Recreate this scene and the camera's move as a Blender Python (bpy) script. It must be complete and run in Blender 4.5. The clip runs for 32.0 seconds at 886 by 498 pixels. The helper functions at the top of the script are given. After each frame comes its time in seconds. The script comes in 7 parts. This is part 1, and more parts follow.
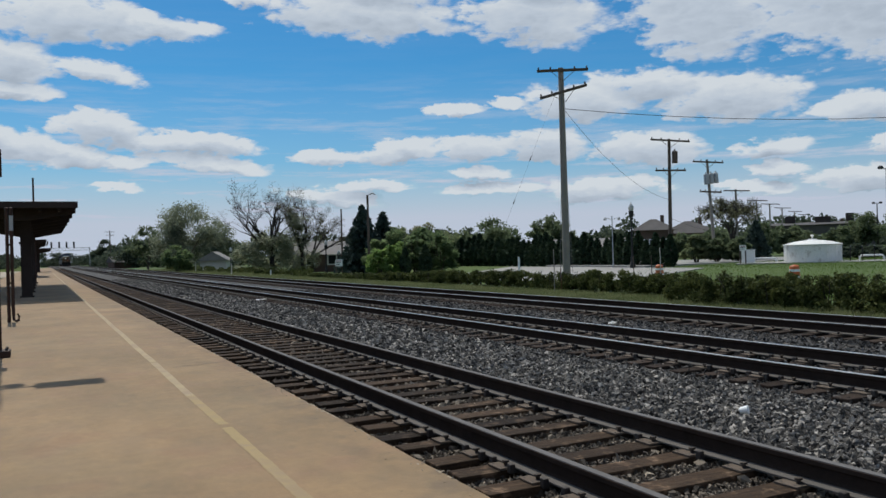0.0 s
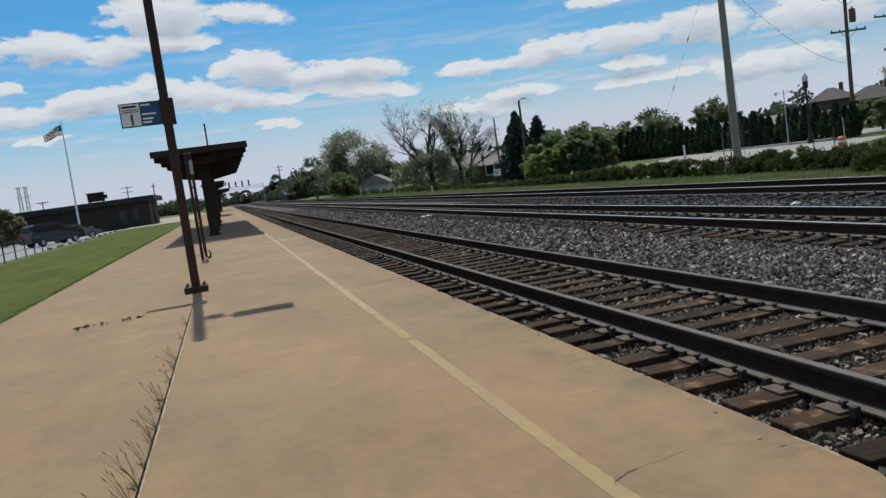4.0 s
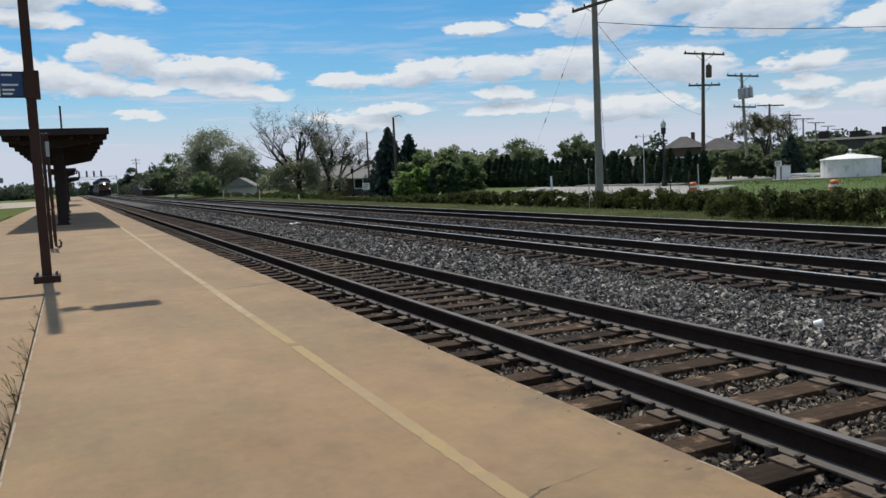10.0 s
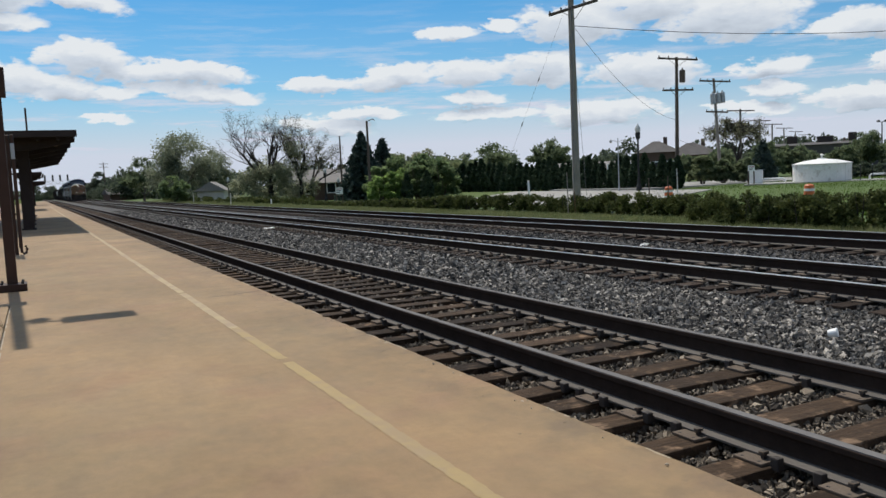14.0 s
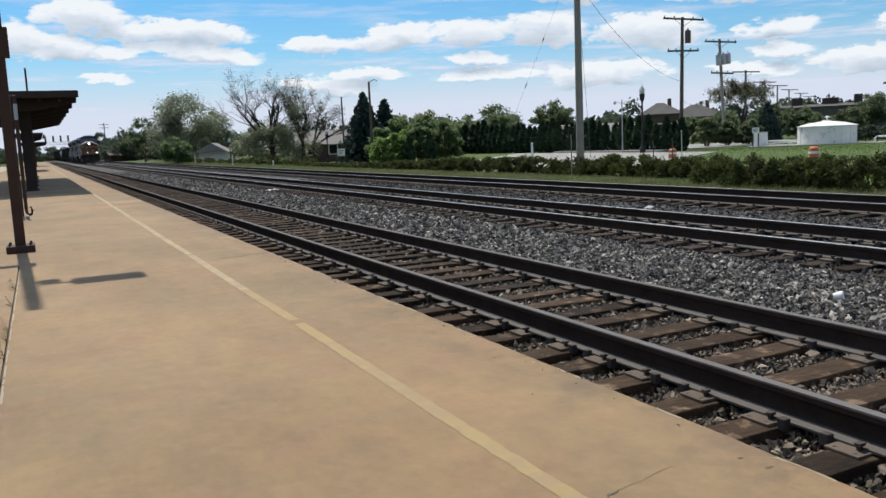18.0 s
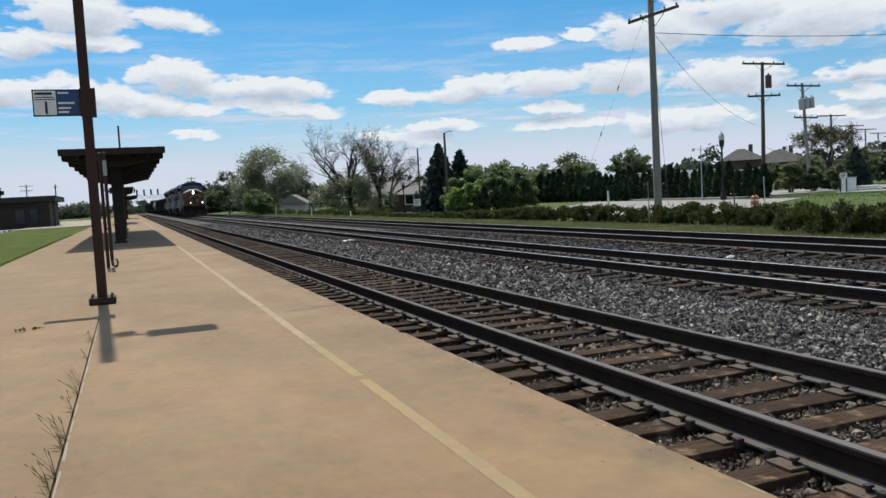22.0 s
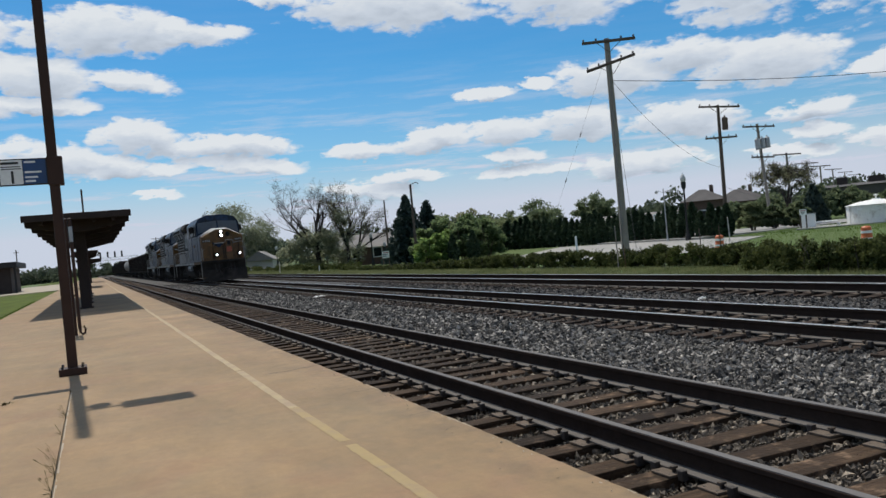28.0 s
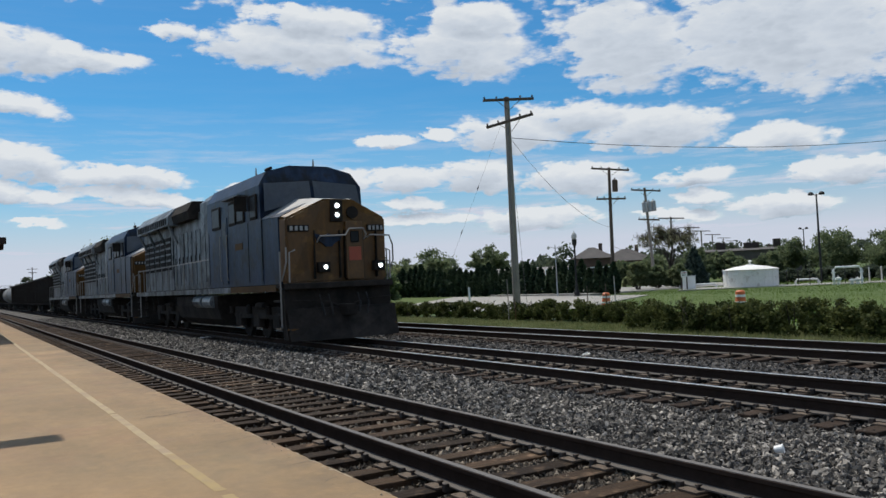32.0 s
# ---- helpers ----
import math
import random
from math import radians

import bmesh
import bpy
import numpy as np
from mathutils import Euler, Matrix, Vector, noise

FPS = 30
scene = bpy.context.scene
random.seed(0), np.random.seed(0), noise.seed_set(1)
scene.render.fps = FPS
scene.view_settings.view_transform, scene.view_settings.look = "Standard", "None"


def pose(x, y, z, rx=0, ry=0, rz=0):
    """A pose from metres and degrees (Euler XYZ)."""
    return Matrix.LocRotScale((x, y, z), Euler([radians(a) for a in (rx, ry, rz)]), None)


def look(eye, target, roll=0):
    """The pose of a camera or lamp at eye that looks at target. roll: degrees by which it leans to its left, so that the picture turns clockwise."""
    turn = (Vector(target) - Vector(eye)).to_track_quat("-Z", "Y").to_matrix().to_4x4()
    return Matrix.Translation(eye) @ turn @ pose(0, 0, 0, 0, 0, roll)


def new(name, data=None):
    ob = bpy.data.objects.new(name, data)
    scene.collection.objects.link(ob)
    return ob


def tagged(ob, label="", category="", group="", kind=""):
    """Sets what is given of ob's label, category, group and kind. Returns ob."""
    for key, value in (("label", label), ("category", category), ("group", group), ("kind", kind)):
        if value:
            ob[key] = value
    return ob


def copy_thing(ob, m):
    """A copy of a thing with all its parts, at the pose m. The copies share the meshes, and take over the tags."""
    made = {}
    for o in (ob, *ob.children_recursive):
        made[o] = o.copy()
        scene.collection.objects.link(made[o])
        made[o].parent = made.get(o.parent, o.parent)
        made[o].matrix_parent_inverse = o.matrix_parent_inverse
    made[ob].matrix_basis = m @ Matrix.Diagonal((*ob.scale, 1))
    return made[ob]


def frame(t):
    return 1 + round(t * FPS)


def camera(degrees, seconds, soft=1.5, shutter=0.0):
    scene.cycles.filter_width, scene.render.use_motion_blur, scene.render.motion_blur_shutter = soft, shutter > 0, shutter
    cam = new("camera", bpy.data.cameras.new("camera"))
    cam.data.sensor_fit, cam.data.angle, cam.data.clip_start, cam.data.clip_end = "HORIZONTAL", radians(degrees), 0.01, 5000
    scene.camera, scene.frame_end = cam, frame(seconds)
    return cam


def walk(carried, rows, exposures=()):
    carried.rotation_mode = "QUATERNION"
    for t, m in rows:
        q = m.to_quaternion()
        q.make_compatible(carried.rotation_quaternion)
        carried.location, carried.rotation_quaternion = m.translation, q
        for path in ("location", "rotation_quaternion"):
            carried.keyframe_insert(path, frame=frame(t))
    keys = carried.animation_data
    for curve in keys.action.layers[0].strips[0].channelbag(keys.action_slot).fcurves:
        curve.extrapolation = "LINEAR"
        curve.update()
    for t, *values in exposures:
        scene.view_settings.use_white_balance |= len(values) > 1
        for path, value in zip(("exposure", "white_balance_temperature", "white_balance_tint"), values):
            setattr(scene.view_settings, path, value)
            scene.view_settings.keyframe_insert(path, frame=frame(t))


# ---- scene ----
# World: x across the tracks, y along them, z up; z = 0 is the top of the rails and x = 0 the near rail.
cam = camera(56.72, 32.0, soft=1.5)
# seconds, eye x, y, z, yaw, pitch, roll
ROWS = [
    (0.0, -3.382, -0.478, 1.544, -26.05, 0.17, 1.69),
    (0.5, -3.479, -0.404, 1.546, -15.19, 1.02, 6.34),
    (1.0, -3.449, -0.391, 1.537, -12.20, -0.44, 3.77),
    (1.5, -3.410, -0.378, 1.527, -11.74, -0.73, 0.95),
    (2.0, -3.402, -0.379, 1.512, -12.30, -2.23, 2.51),
    (2.5, -3.393, -0.371, 1.511, -12.46, -2.38, 3.92),
    (3.0, -3.386, -0.345, 1.508, -12.67, -2.84, 5.87),
    (3.5, -3.399, -0.324, 1.501, -14.73, -5.59, 5.20),
    (4.0, -3.387, -0.310, 1.513, -15.12, -5.37, 8.05),
    (4.5, -3.380, -0.312, 1.510, -16.51, -4.08, 7.25),
    (6.5, -3.389, -0.358, 1.504, -17.97, -3.90, 4.39),
    (7.0, -3.472, -0.209, 1.498, -16.01, -2.74, 4.83),
    (7.5, -3.550, -0.081, 1.479, -18.34, -3.64, 5.09),
    (8.0, -3.591, -0.061, 1.475, -19.82, -3.40, 4.20),
    (8.5, -3.602, -0.057, 1.468, -21.98, -4.54, 2.66),
    (9.0, -3.597, -0.071, 1.464, -24.38, -4.97, 2.34),
    (9.5, -3.597, -0.073, 1.478, -24.71, -5.08, 2.55),
    (10.0, -3.605, -0.083, 1.470, -24.40, -5.14, 2.68),
    (10.5, -3.603, -0.080, 1.468, -24.53, -5.46, 2.88),
    (11.0, -3.613, -0.077, 1.464, -23.67, -5.11, 3.36),
    (11.5, -3.551, -0.021, 1.472, -23.95, -4.61, 4.31),
    (12.0, -3.468, 0.078, 1.467, -23.66, -3.84, 3.76),
    (12.5, -3.460, 0.140, 1.459, -19.90, -4.73, 4.10),
    (13.0, -3.508, 0.272, 1.450, -16.88, -5.89, 5.22),
    (13.5, -3.612, 0.372, 1.465, -18.50, -5.78, 4.66),
    (14.0, -3.628, 0.436, 1.462, -26.38, -4.92, 2.63),
    (14.5, -3.636, 0.476, 1.454, -26.04, -6.76, 1.83),
    (16.5, -3.686, 0.414, 1.467, -26.17, -8.32, 1.87),
    (17.0, -3.697, 0.403, 1.462, -28.05, -8.14, 1.90),
    (17.5, -3.703, 0.418, 1.468, -27.17, -8.08, 2.10),
    (18.0, -3.697, 0.436, 1.473, -26.25, -7.57, 2.51),
    (18.5, -3.630, 0.487, 1.493, -23.00, -5.06, 2.97),
    (19.0, -3.574, 0.506, 1.483, -20.85, -5.61, 3.44),
    (19.5, -3.539, 0.503, 1.486, -19.81, -5.10, 3.17),
    (20.0, -3.556, 0.539, 1.469, -21.18, -5.15, 2.76),
    (20.5, -3.573, 0.550, 1.480, -20.78, -4.68, 2.35),
    (21.0, -3.565, 0.550, 1.480, -20.66, -4.22, 2.80),
    (21.5, -3.571, 0.552, 1.478, -20.69, -4.34, 2.66),
    (22.0, -3.569, 0.550, 1.489, -20.98, -3.89, 3.18),
    (22.5, -3.556, 0.539, 1.500, -20.97, -3.29, 3.53),
    (23.0, -3.607, 0.595, 1.509, -18.97, -4.48, 4.95),
    (23.5, -3.641, 0.635, 1.509, -15.36, -2.01, 4.29),
    (24.0, -3.630, 0.648, 1.501, -18.81, -1.64, 3.07),
    (24.5, -3.625, 0.648, 1.508, -20.29, -2.61, 2.98),
    (26.5, -3.663, 0.597, 1.556, -21.02, -1.68, 3.63),
    (27.0, -3.662, 0.593, 1.569, -21.11, -0.58, 3.37),
    (27.5, -3.650, 0.590, 1.562, -23.24, 0.11, 5.50),
    (28.0, -3.650, 0.595, 1.560, -23.27, -0.59, 5.39),
    (28.5, -3.651, 0.590, 1.561, -24.02, -0.89, 5.77),
    (29.0, -3.660, 0.588, 1.564, -23.87, -0.84, 5.10),
    (29.5, -3.660, 0.579, 1.560, -24.23, -0.23, 4.79),
    (30.0, -3.675, 0.565, 1.571, -24.97, -0.09, 4.31),
    (30.5, -3.653, 0.568, 1.572, -26.08, -0.36, 4.36),
    (31.0, -3.655, 0.553, 1.571, -26.94, 0.75, 3.96),
    (31.5, -3.668, 0.532, 1.588, -30.19, 1.91, 1.55),
    (32.0, -3.647, 0.523, 1.587, -30.60, 2.16, 2.73),
]
walk(cam, [(t, pose(x, y, z, 90 + pitch, roll, yaw)) for t, x, y, z, yaw, pitch, roll in ROWS],
     [(t, e, k, 10.0 - 1.5 * max(0.0, min(1.0, (7.0 - t) / 4.0))) for t, e, k in ((0.0, -0.37, 6110.0), (1.5, -0.37, 6130.0), (3.0, -0.34, 6210.0), (4.5, -0.22, 6280.0), (8.0, -0.17, 6310.0), (12.0, -0.12, 6330.0), (14.0, -0.10, 6350.0), (16.8, 0.04, 6310.0),
                                     (18.2, 0.08, 6310.0), (19.2, -0.06, 6310.0), (20.0, -0.08, 6310.0), (22.0, -0.02, 6330.0), (24.0, -0.18, 6310.0), (27.0, -0.20, 6290.0), (29.0, -0.14, 6280.0), (30.0, -0.18, 6280.0), (32.0, -0.16, 6350.0))])

# ---- sky, sun ----
SUN_EL, SUN_AZ = 59.5, -2.0            # degrees above the horizon; east of +y
sun_data = bpy.data.lights.new("sun", "SUN")
sun_data.energy, sun_data.angle, sun_data.color = 4.6, radians(0.53), (1.0, 0.93, 0.82)
sun_ob = new("sun", sun_data)
_ce = math.cos(radians(SUN_EL))
sun_ob.matrix_world = look((100 * _ce * math.sin(radians(SUN_AZ)), 100 * _ce * math.cos(radians(SUN_AZ)), 100 * math.sin(radians(SUN_EL))), (0, 0, 0))

# cumulus banks: azimuth from +y, elevation, half width, half height, tilt, in degrees
CLOUDS_HIGH = [
    (1.6, 15.3, 4.7, 1.2, 2), (7.0, 15.2, 4.3, 0.7, -4), (21.1, 16.3, 6.2, 1.3, -3), (22.4, 17.9, 4.3, 0.9, -3), (32.9, 15.8, 4.9, 1.6, -8), (33.8, 17.7, 3.1, 1.1, -6),
    (13.1, 17.2, 1.7, 0.5, -6), (-1.9, 12.6, 3.4, 1.1, -6), (3.3, 12.1, 2.9, 0.6, -11), (-9.4, 11.0, 3.1, 0.8, -4), (-5.2, 10.5, 1.8, 0.8, 6), (-1.5, 10.8, 3.0, 0.5, -2),
    (-12.0, 8.7, 1.4, 0.4, -5), (-14.3, 8.4, 0.5, 0.3, -3), (-6.0, 15.5, 3.1, 1.1, -7), (44.0, 15.5, 4.7, 2.6, -11), (54.2, 15.2, 7.2, 3.5, -14), (4.8, 15.3, 2.2, 1.2, -16),
]
CLOUDS_MID = [
    (27.2, 9.9, 2.1, 0.4, -2), (30.9, 10.1, 1.3, 0.4, -5), (35.9, 10.0, 4.1, 1.1, -2), (40.8, 10.8, 3.7, 1.0, -5), (45.6, 9.6, 4.7, 1.3, -3), (53.5, 8.2, 2.4, 0.8, -5),
    (3.8, 8.6, 2.6, 1.0, -6), (9.3, 7.7, 4.5, 0.7, -4), (11.9, 7.8, 2.0, 0.4, -9), (-7.2, 7.6, 3.3, 0.8, 4), (-10.8, 7.0, 4.3, 0.6, 1), (-1.6, 7.5, 3.3, 0.9, -8),
    (2.4, 6.8, 2.3, 0.6, -10), (10.4, 6.4, 4.2, 0.5, -7), (18.3, 6.7, 2.9, 0.5, 1), (23.4, 7.1, 3.4, 0.7, 4), (28.3, 7.2, 2.8, 0.9, -1), (33.4, 7.2, 3.5, 1.0, -4),
    (39.9, 6.6, 4.1, 1.0, -2),
]
CLOUDS_LOW = [
    (28.8, 5.4, 2.4, 0.4, -0), (29.9, 4.3, 3.4, 0.4, 0), (37.5, 4.0, 4.2, 0.7, 1), (48.2, 6.2, 2.2, 0.6, 2), (48.6, 4.7, 1.6, 0.45, -3), (47.0, 3.7, 2.6, 0.35, -4),
    (52.9, 3.5, 2.4, 0.45, -0), (55.0, 5.8, 1.2, 0.55, -9), (4.6, 4.9, 1.6, 0.3, -3), (18.2, 4.0, 3.5, 0.5, -5), (20.8, 4.7, 3.0, 0.5, -0), (-10.2, 5.4, 1.6, 0.25, 0),
    (3.2, 6.4, 4.7, 0.4, 3), (53.6, 8.1, 3.2, 0.6, -5), (57.3, 5.8, 2.4, 0.8, -3), (53.5, 4.0, 3.4, 0.6, -3),
]


def sky_world():
    w = bpy.data.worlds.new("sky")
    scene.world = w
    w.use_nodes = True
    nt = w.node_tree
    nt.nodes.clear()
    N, Lk = nt.nodes.new, nt.links.new

    def val(x, sock):
        if hasattr(x, "links"):
            Lk(x, sock)
        else:
            sock.default_value = x

    def m(op, a, b=0.0, c=0.0, clamp=False):
        n = N("ShaderNodeMath")
        n.operation, n.use_clamp = op, clamp
        for s, x in zip(n.inputs, (a, b, c)):
            val(x, s)
        return n.outputs[0]

    def vm(op, a, b):
        n = N("ShaderNodeVectorMath")
        n.operation = op
        val(a, n.inputs[0])
        val(b, n.inputs[1])
        return n.outputs["Value" if op == "DOT_PRODUCT" else 0]

    def noise_of(vec, scale, detail, rough):
        n = N("ShaderNodeTexNoise")
        n.inputs["Scale"].default_value, n.inputs["Detail"].default_value, n.inputs["Roughness"].default_value = scale, detail, rough
        Lk(vec, n.inputs["Vector"])
        return n

    sky = N("ShaderNodeTexSky")
    sky.sky_type, sky.sun_disc = "NISHITA", False
    sky.sun_elevation, sky.sun_rotation = radians(SUN_EL), radians(SUN_AZ)
    sky.air_density, sky.dust_density, sky.ozone_density = 1.0, 0.6, 1.5
    tc = N("ShaderNodeTexCoord").outputs["Generated"]
    sep = N("ShaderNodeSeparateXYZ")
    Lk(tc, sep.inputs[0])
    X, Y, Z = sep.outputs
    az = m("MULTIPLY", m("ARCTAN2", X, Y), 57.2958)
    el = m("MULTIPLY", m("ARCSINE", Z), 57.2958)
    comb = N("ShaderNodeCombineXYZ")
    Lk(az, comb.inputs[0])
    Lk(m("MULTIPLY", el, 2.2), comb.inputs[1])
    fine = noise_of(comb.outputs[0], 0.42, 9, 0.60)
    big = noise_of(comb.outputs[0], 0.13, 5, 0.55)
    wisp = noise_of(vm("MULTIPLY", comb.outputs[0], (0.35, 1.6, 1.0)), 0.28, 8, 0.68)
    warp = vm("MULTIPLY", vm("SUBTRACT", fine.outputs["Color"], (0.5, 0.5, 0.5)), (3.6, 1.5, 0.0))
    cell = N("ShaderNodeTexVoronoi")
    cell.inputs["Scale"].default_value = 0.50
    Lk(vm("ADD", comb.outputs[0], warp), cell.inputs["Vector"])
    puff = N("ShaderNodeTexVoronoi")
    puff.inputs["Scale"].default_value = 1.25
    Lk(vm("ADD", comb.outputs[0], warp), puff.inputs["Vector"])
    flat = N("ShaderNodeCombineXYZ")
    Lk(az, flat.inputs[0])
    Lk(el, flat.inputs[1])
    rest = m("SUBTRACT", m("MULTIPLY", big.outputs["Fac"], 9.0), 4.45)
    # the sky outside these banks carries the same kind of broken cloud
    away = m("MAXIMUM", m("SUBTRACT", m("ABSOLUTE", m("SUBTRACT", az, 21.0)), 46.0), m("SUBTRACT", el, 21.0))
    rest = m("ADD", rest, m("MINIMUM", m("MULTIPLY", away, 0.35), 0.0))
    crisp = noise_of(vm("MULTIPLY", comb.outputs[0], (0.8, 1.0, 1.0)), 1.1, 7, 0.62)
    ragged = m("ADD", m("MULTIPLY", m("SUBTRACT", fine.outputs["Fac"], 0.5), 3.0), m("ADD", m("MULTIPLY", m("SUBTRACT", 0.50, cell.outputs["Distance"]), 0.8), m("MULTIPLY", m("SUBTRACT", 0.50, puff.outputs["Distance"]), 0.55)))
    ragged = m("ADD", ragged, m("MULTIPLY", m("SUBTRACT", crisp.outputs["Fac"], 0.5), 0.5))

    def thickness(lift):
        pt = vm("MULTIPLY", vm("ADD", vm("ADD", flat.outputs[0], warp), (0.0, lift, 0.0)), (1.0, 1.0, 0.0))
        field = -3.0
        for a, e, hw, hh, tilt in CLOUDS_HIGH + CLOUDS_MID + CLOUDS_LOW:
            to = N("ShaderNodeMapping")
            to.vector_type = "TEXTURE"
            to.inputs["Location"].default_value = (a, e - 0.1 * hh, 0)
            to.inputs["Rotation"].default_value = (0, 0, radians(tilt))
            to.inputs["Scale"].default_value = (hw * 1.12, hh * 1.25, 1)
            Lk(pt, to.inputs["Vector"])
            d = to.outputs[0]
            field = m("MAXIMUM", field, m("MULTIPLY_ADD", vm("DOT_PRODUCT", d, d), -1.35, 1.35))
        return m("ADD", m("MAXIMUM", field, rest), ragged)

    dens, above = thickness(0.0), thickness(0.7)
    cover = N("ShaderNodeMapRange")
    cover.interpolation_type = "SMOOTHSTEP"
    cover.inputs["From Min"].default_value, cover.inputs["From Max"].default_value = -0.35, 0.62
    Lk(dens, cover.inputs["Value"])
    # thin high haze, thicker towards the horizon
    haze = m("MULTIPLY", m("SUBTRACT", wisp.outputs["Fac"], 0.42), 4.2, clamp=True)
    low = m("SUBTRACT", 1.0, m("DIVIDE", m("SUBTRACT", el, 0.5), 12.0), clamp=True)
    haze = m("MULTIPLY", haze, m("ADD", m("MULTIPLY", low, 1.7), 0.03), clamp=True)
    bank = m("SUBTRACT", 1.0, m("DIVIDE", m("SUBTRACT", el, 2.4), 5.6), clamp=True)
    base = m("MAXIMUM", m("MULTIPLY", m("POWER", bank, 1.2), 0.96), m("MULTIPLY", low, 0.42))
    haze = m("MAXIMUM", haze, base)
    alpha = m("MAXIMUM", cover.outputs[0], haze)
    thin = N("ShaderNodeMix")
    thin.data_type = "RGBA"
    thin.inputs[6].default_value = (0.76, 0.80, 0.915, 1)
    Lk(cover.outputs[0], thin.inputs[0])
    ramp = N("ShaderNodeValToRGB")
    e = ramp.color_ramp.elements
    e[0].position, e[0].color = 0.0, (0.50, 0.565, 0.65, 1)
    e[1].position, e[1].color = 1.0, (0.955, 0.985, 1.0, 1)
    mid = e.new(0.5)
    mid.color = (0.74, 0.805, 0.885, 1)
    # seen against the light: thin rims glow, thick cores and bases are grey
    lit = m("MULTIPLY", m("SUBTRACT", dens, above), 0.55)
    core = m("MULTIPLY", m("MAXIMUM", m("SUBTRACT", dens, 0.2), 0.0), 0.30)
    soft = m("ADD", m("MULTIPLY", m("SUBTRACT", fine.outputs["Fac"], 0.5), 1.3), m("MULTIPLY", m("SUBTRACT", crisp.outputs["Fac"], 0.5), 0.35))
    tone = m("ADD", m("SUBTRACT", m("ADD", 0.74, lit), core), soft, clamp=True)
    Lk(tone, ramp.inputs[0])
    b1, b2, mix, out = N("ShaderNodeBackground"), N("ShaderNodeBackground"), N("ShaderNodeMixShader"), N("ShaderNodeOutputWorld")
    hs = N("ShaderNodeHueSaturation")
    hs.inputs["Saturation"].default_value = 1.1
    Lk(sky.outputs[0], hs.inputs["Color"])
    Lk(vm("MULTIPLY", hs.outputs[0], (0.40, 0.97, 1.25)), b1.inputs["Color"])
    b1.inputs["Strength"].default_value = 0.086
    Lk(ramp.outputs[0], thin.inputs[7])
    Lk(thin.outputs[2], b2.inputs["Color"])
    b2.inputs["Strength"].default_value = 0.88
    Lk(alpha, mix.inputs[0])
    Lk(b1.outputs[0], mix.inputs[1])
    Lk(b2.outputs[0], mix.inputs[2])
    Lk(mix.outputs[0], out.inputs[0])


sky_world()

# ---- materials ----
def surf(name, c1, c2, scale=3.0, rough=0.8, bump=0.25, bump_scale=None, metal=0.0, fleck=None, local=False, rand=0.0, detail=6, spec=0.5, dist=0.02):
    """A surface with stains at one scale and grain at another. fleck: colour, scale and amount of a third layer. rand: spread between pieces."""
    mt = bpy.data.materials.new(name)
    mt.use_nodes = True
    nt = mt.node_tree
    N, Lk = nt.nodes.new, nt.links.new
    b = nt.nodes["Principled BSDF"]
    if local:
        vec = N("ShaderNodeTexCoord").outputs["Object"]
    else:
        vec = N("ShaderNodeNewGeometry").outputs["Position"]

    def tex(s, d=detail, r=0.6):
        n = N("ShaderNodeTexNoise")
        n.inputs["Scale"].default_value, n.inputs["Detail"].default_value, n.inputs["Roughness"].default_value = s, d, r
        Lk(vec, n.inputs["Vector"])
        return n.outputs["Fac"]

    def mixc(f, a, bb):
        n = N("ShaderNodeMix")
        n.data_type = "RGBA"
        Lk(f, n.inputs[0]) if hasattr(f, "links") else setattr(n.inputs[0], "default_value", f)
        for s, x in ((n.inputs[6], a), (n.inputs[7], bb)):
            Lk(x, s) if hasattr(x, "links") else setattr(s, "default_value", (*x, 1))
        return n.outputs[2]

    def spread(x, lo, hi):
        n = N("ShaderNodeMapRange")
        n.inputs["From Min"].default_value, n.inputs["From Max"].default_value = lo, hi
        Lk(x, n.inputs["Value"])
        return n.outputs[0]

    large, grain = tex(scale), tex(scale * 9)
    col = mixc(spread(large, 0.3, 0.7), c1, c2)
    dark = mixc(spread(grain, 0.25, 0.75), tuple(0.72 * (p + q) / 2 for p, q in zip(c1, c2)), tuple(min(1, 1.2 * (p + q) / 2) for p, q in zip(c1, c2)))
    col = mixc(0.4, col, dark)
    if fleck:
        fc, fs, fa = fleck
        col = mixc(spread(tex(fs, 3), 0.62 - 0.2 * fa, 0.72 - 0.15 * fa), col, fc)
    if rand:
        hs = N("ShaderNodeHueSaturation")
        info = N("ShaderNodeObjectInfo").outputs["Random"]
        v = N("ShaderNodeMapRange")
        v.inputs["To Min"].default_value, v.inputs["To Max"].default_value = 1 - rand, 1 + rand
        Lk(info, v.inputs["Value"])
        Lk(v.outputs[0], hs.inputs["Value"])
        Lk(col, hs.inputs["Color"])
        col = hs.outputs[0]
    Lk(col, b.inputs["Base Color"])
    rr = N("ShaderNodeMapRange")
    rr.inputs["To Min"].default_value, rr.inputs["To Max"].default_value = max(0.02, rough - 0.12), min(1, rough + 0.12)
    Lk(grain, rr.inputs["Value"])
    Lk(rr.outputs[0], b.inputs["Roughness"])
    b.inputs["Metallic"].default_value = metal
    b.inputs["Specular IOR Level"].default_value = spec
    if bump:
        bp = N("ShaderNodeBump")
        bp.inputs["Strength"].default_value, bp.inputs["Distance"].default_value = bump, dist
        Lk(tex(bump_scale or scale * 12, 4), bp.inputs["Height"])
        Lk(bp.outputs[0], b.inputs["Normal"])
    return mt


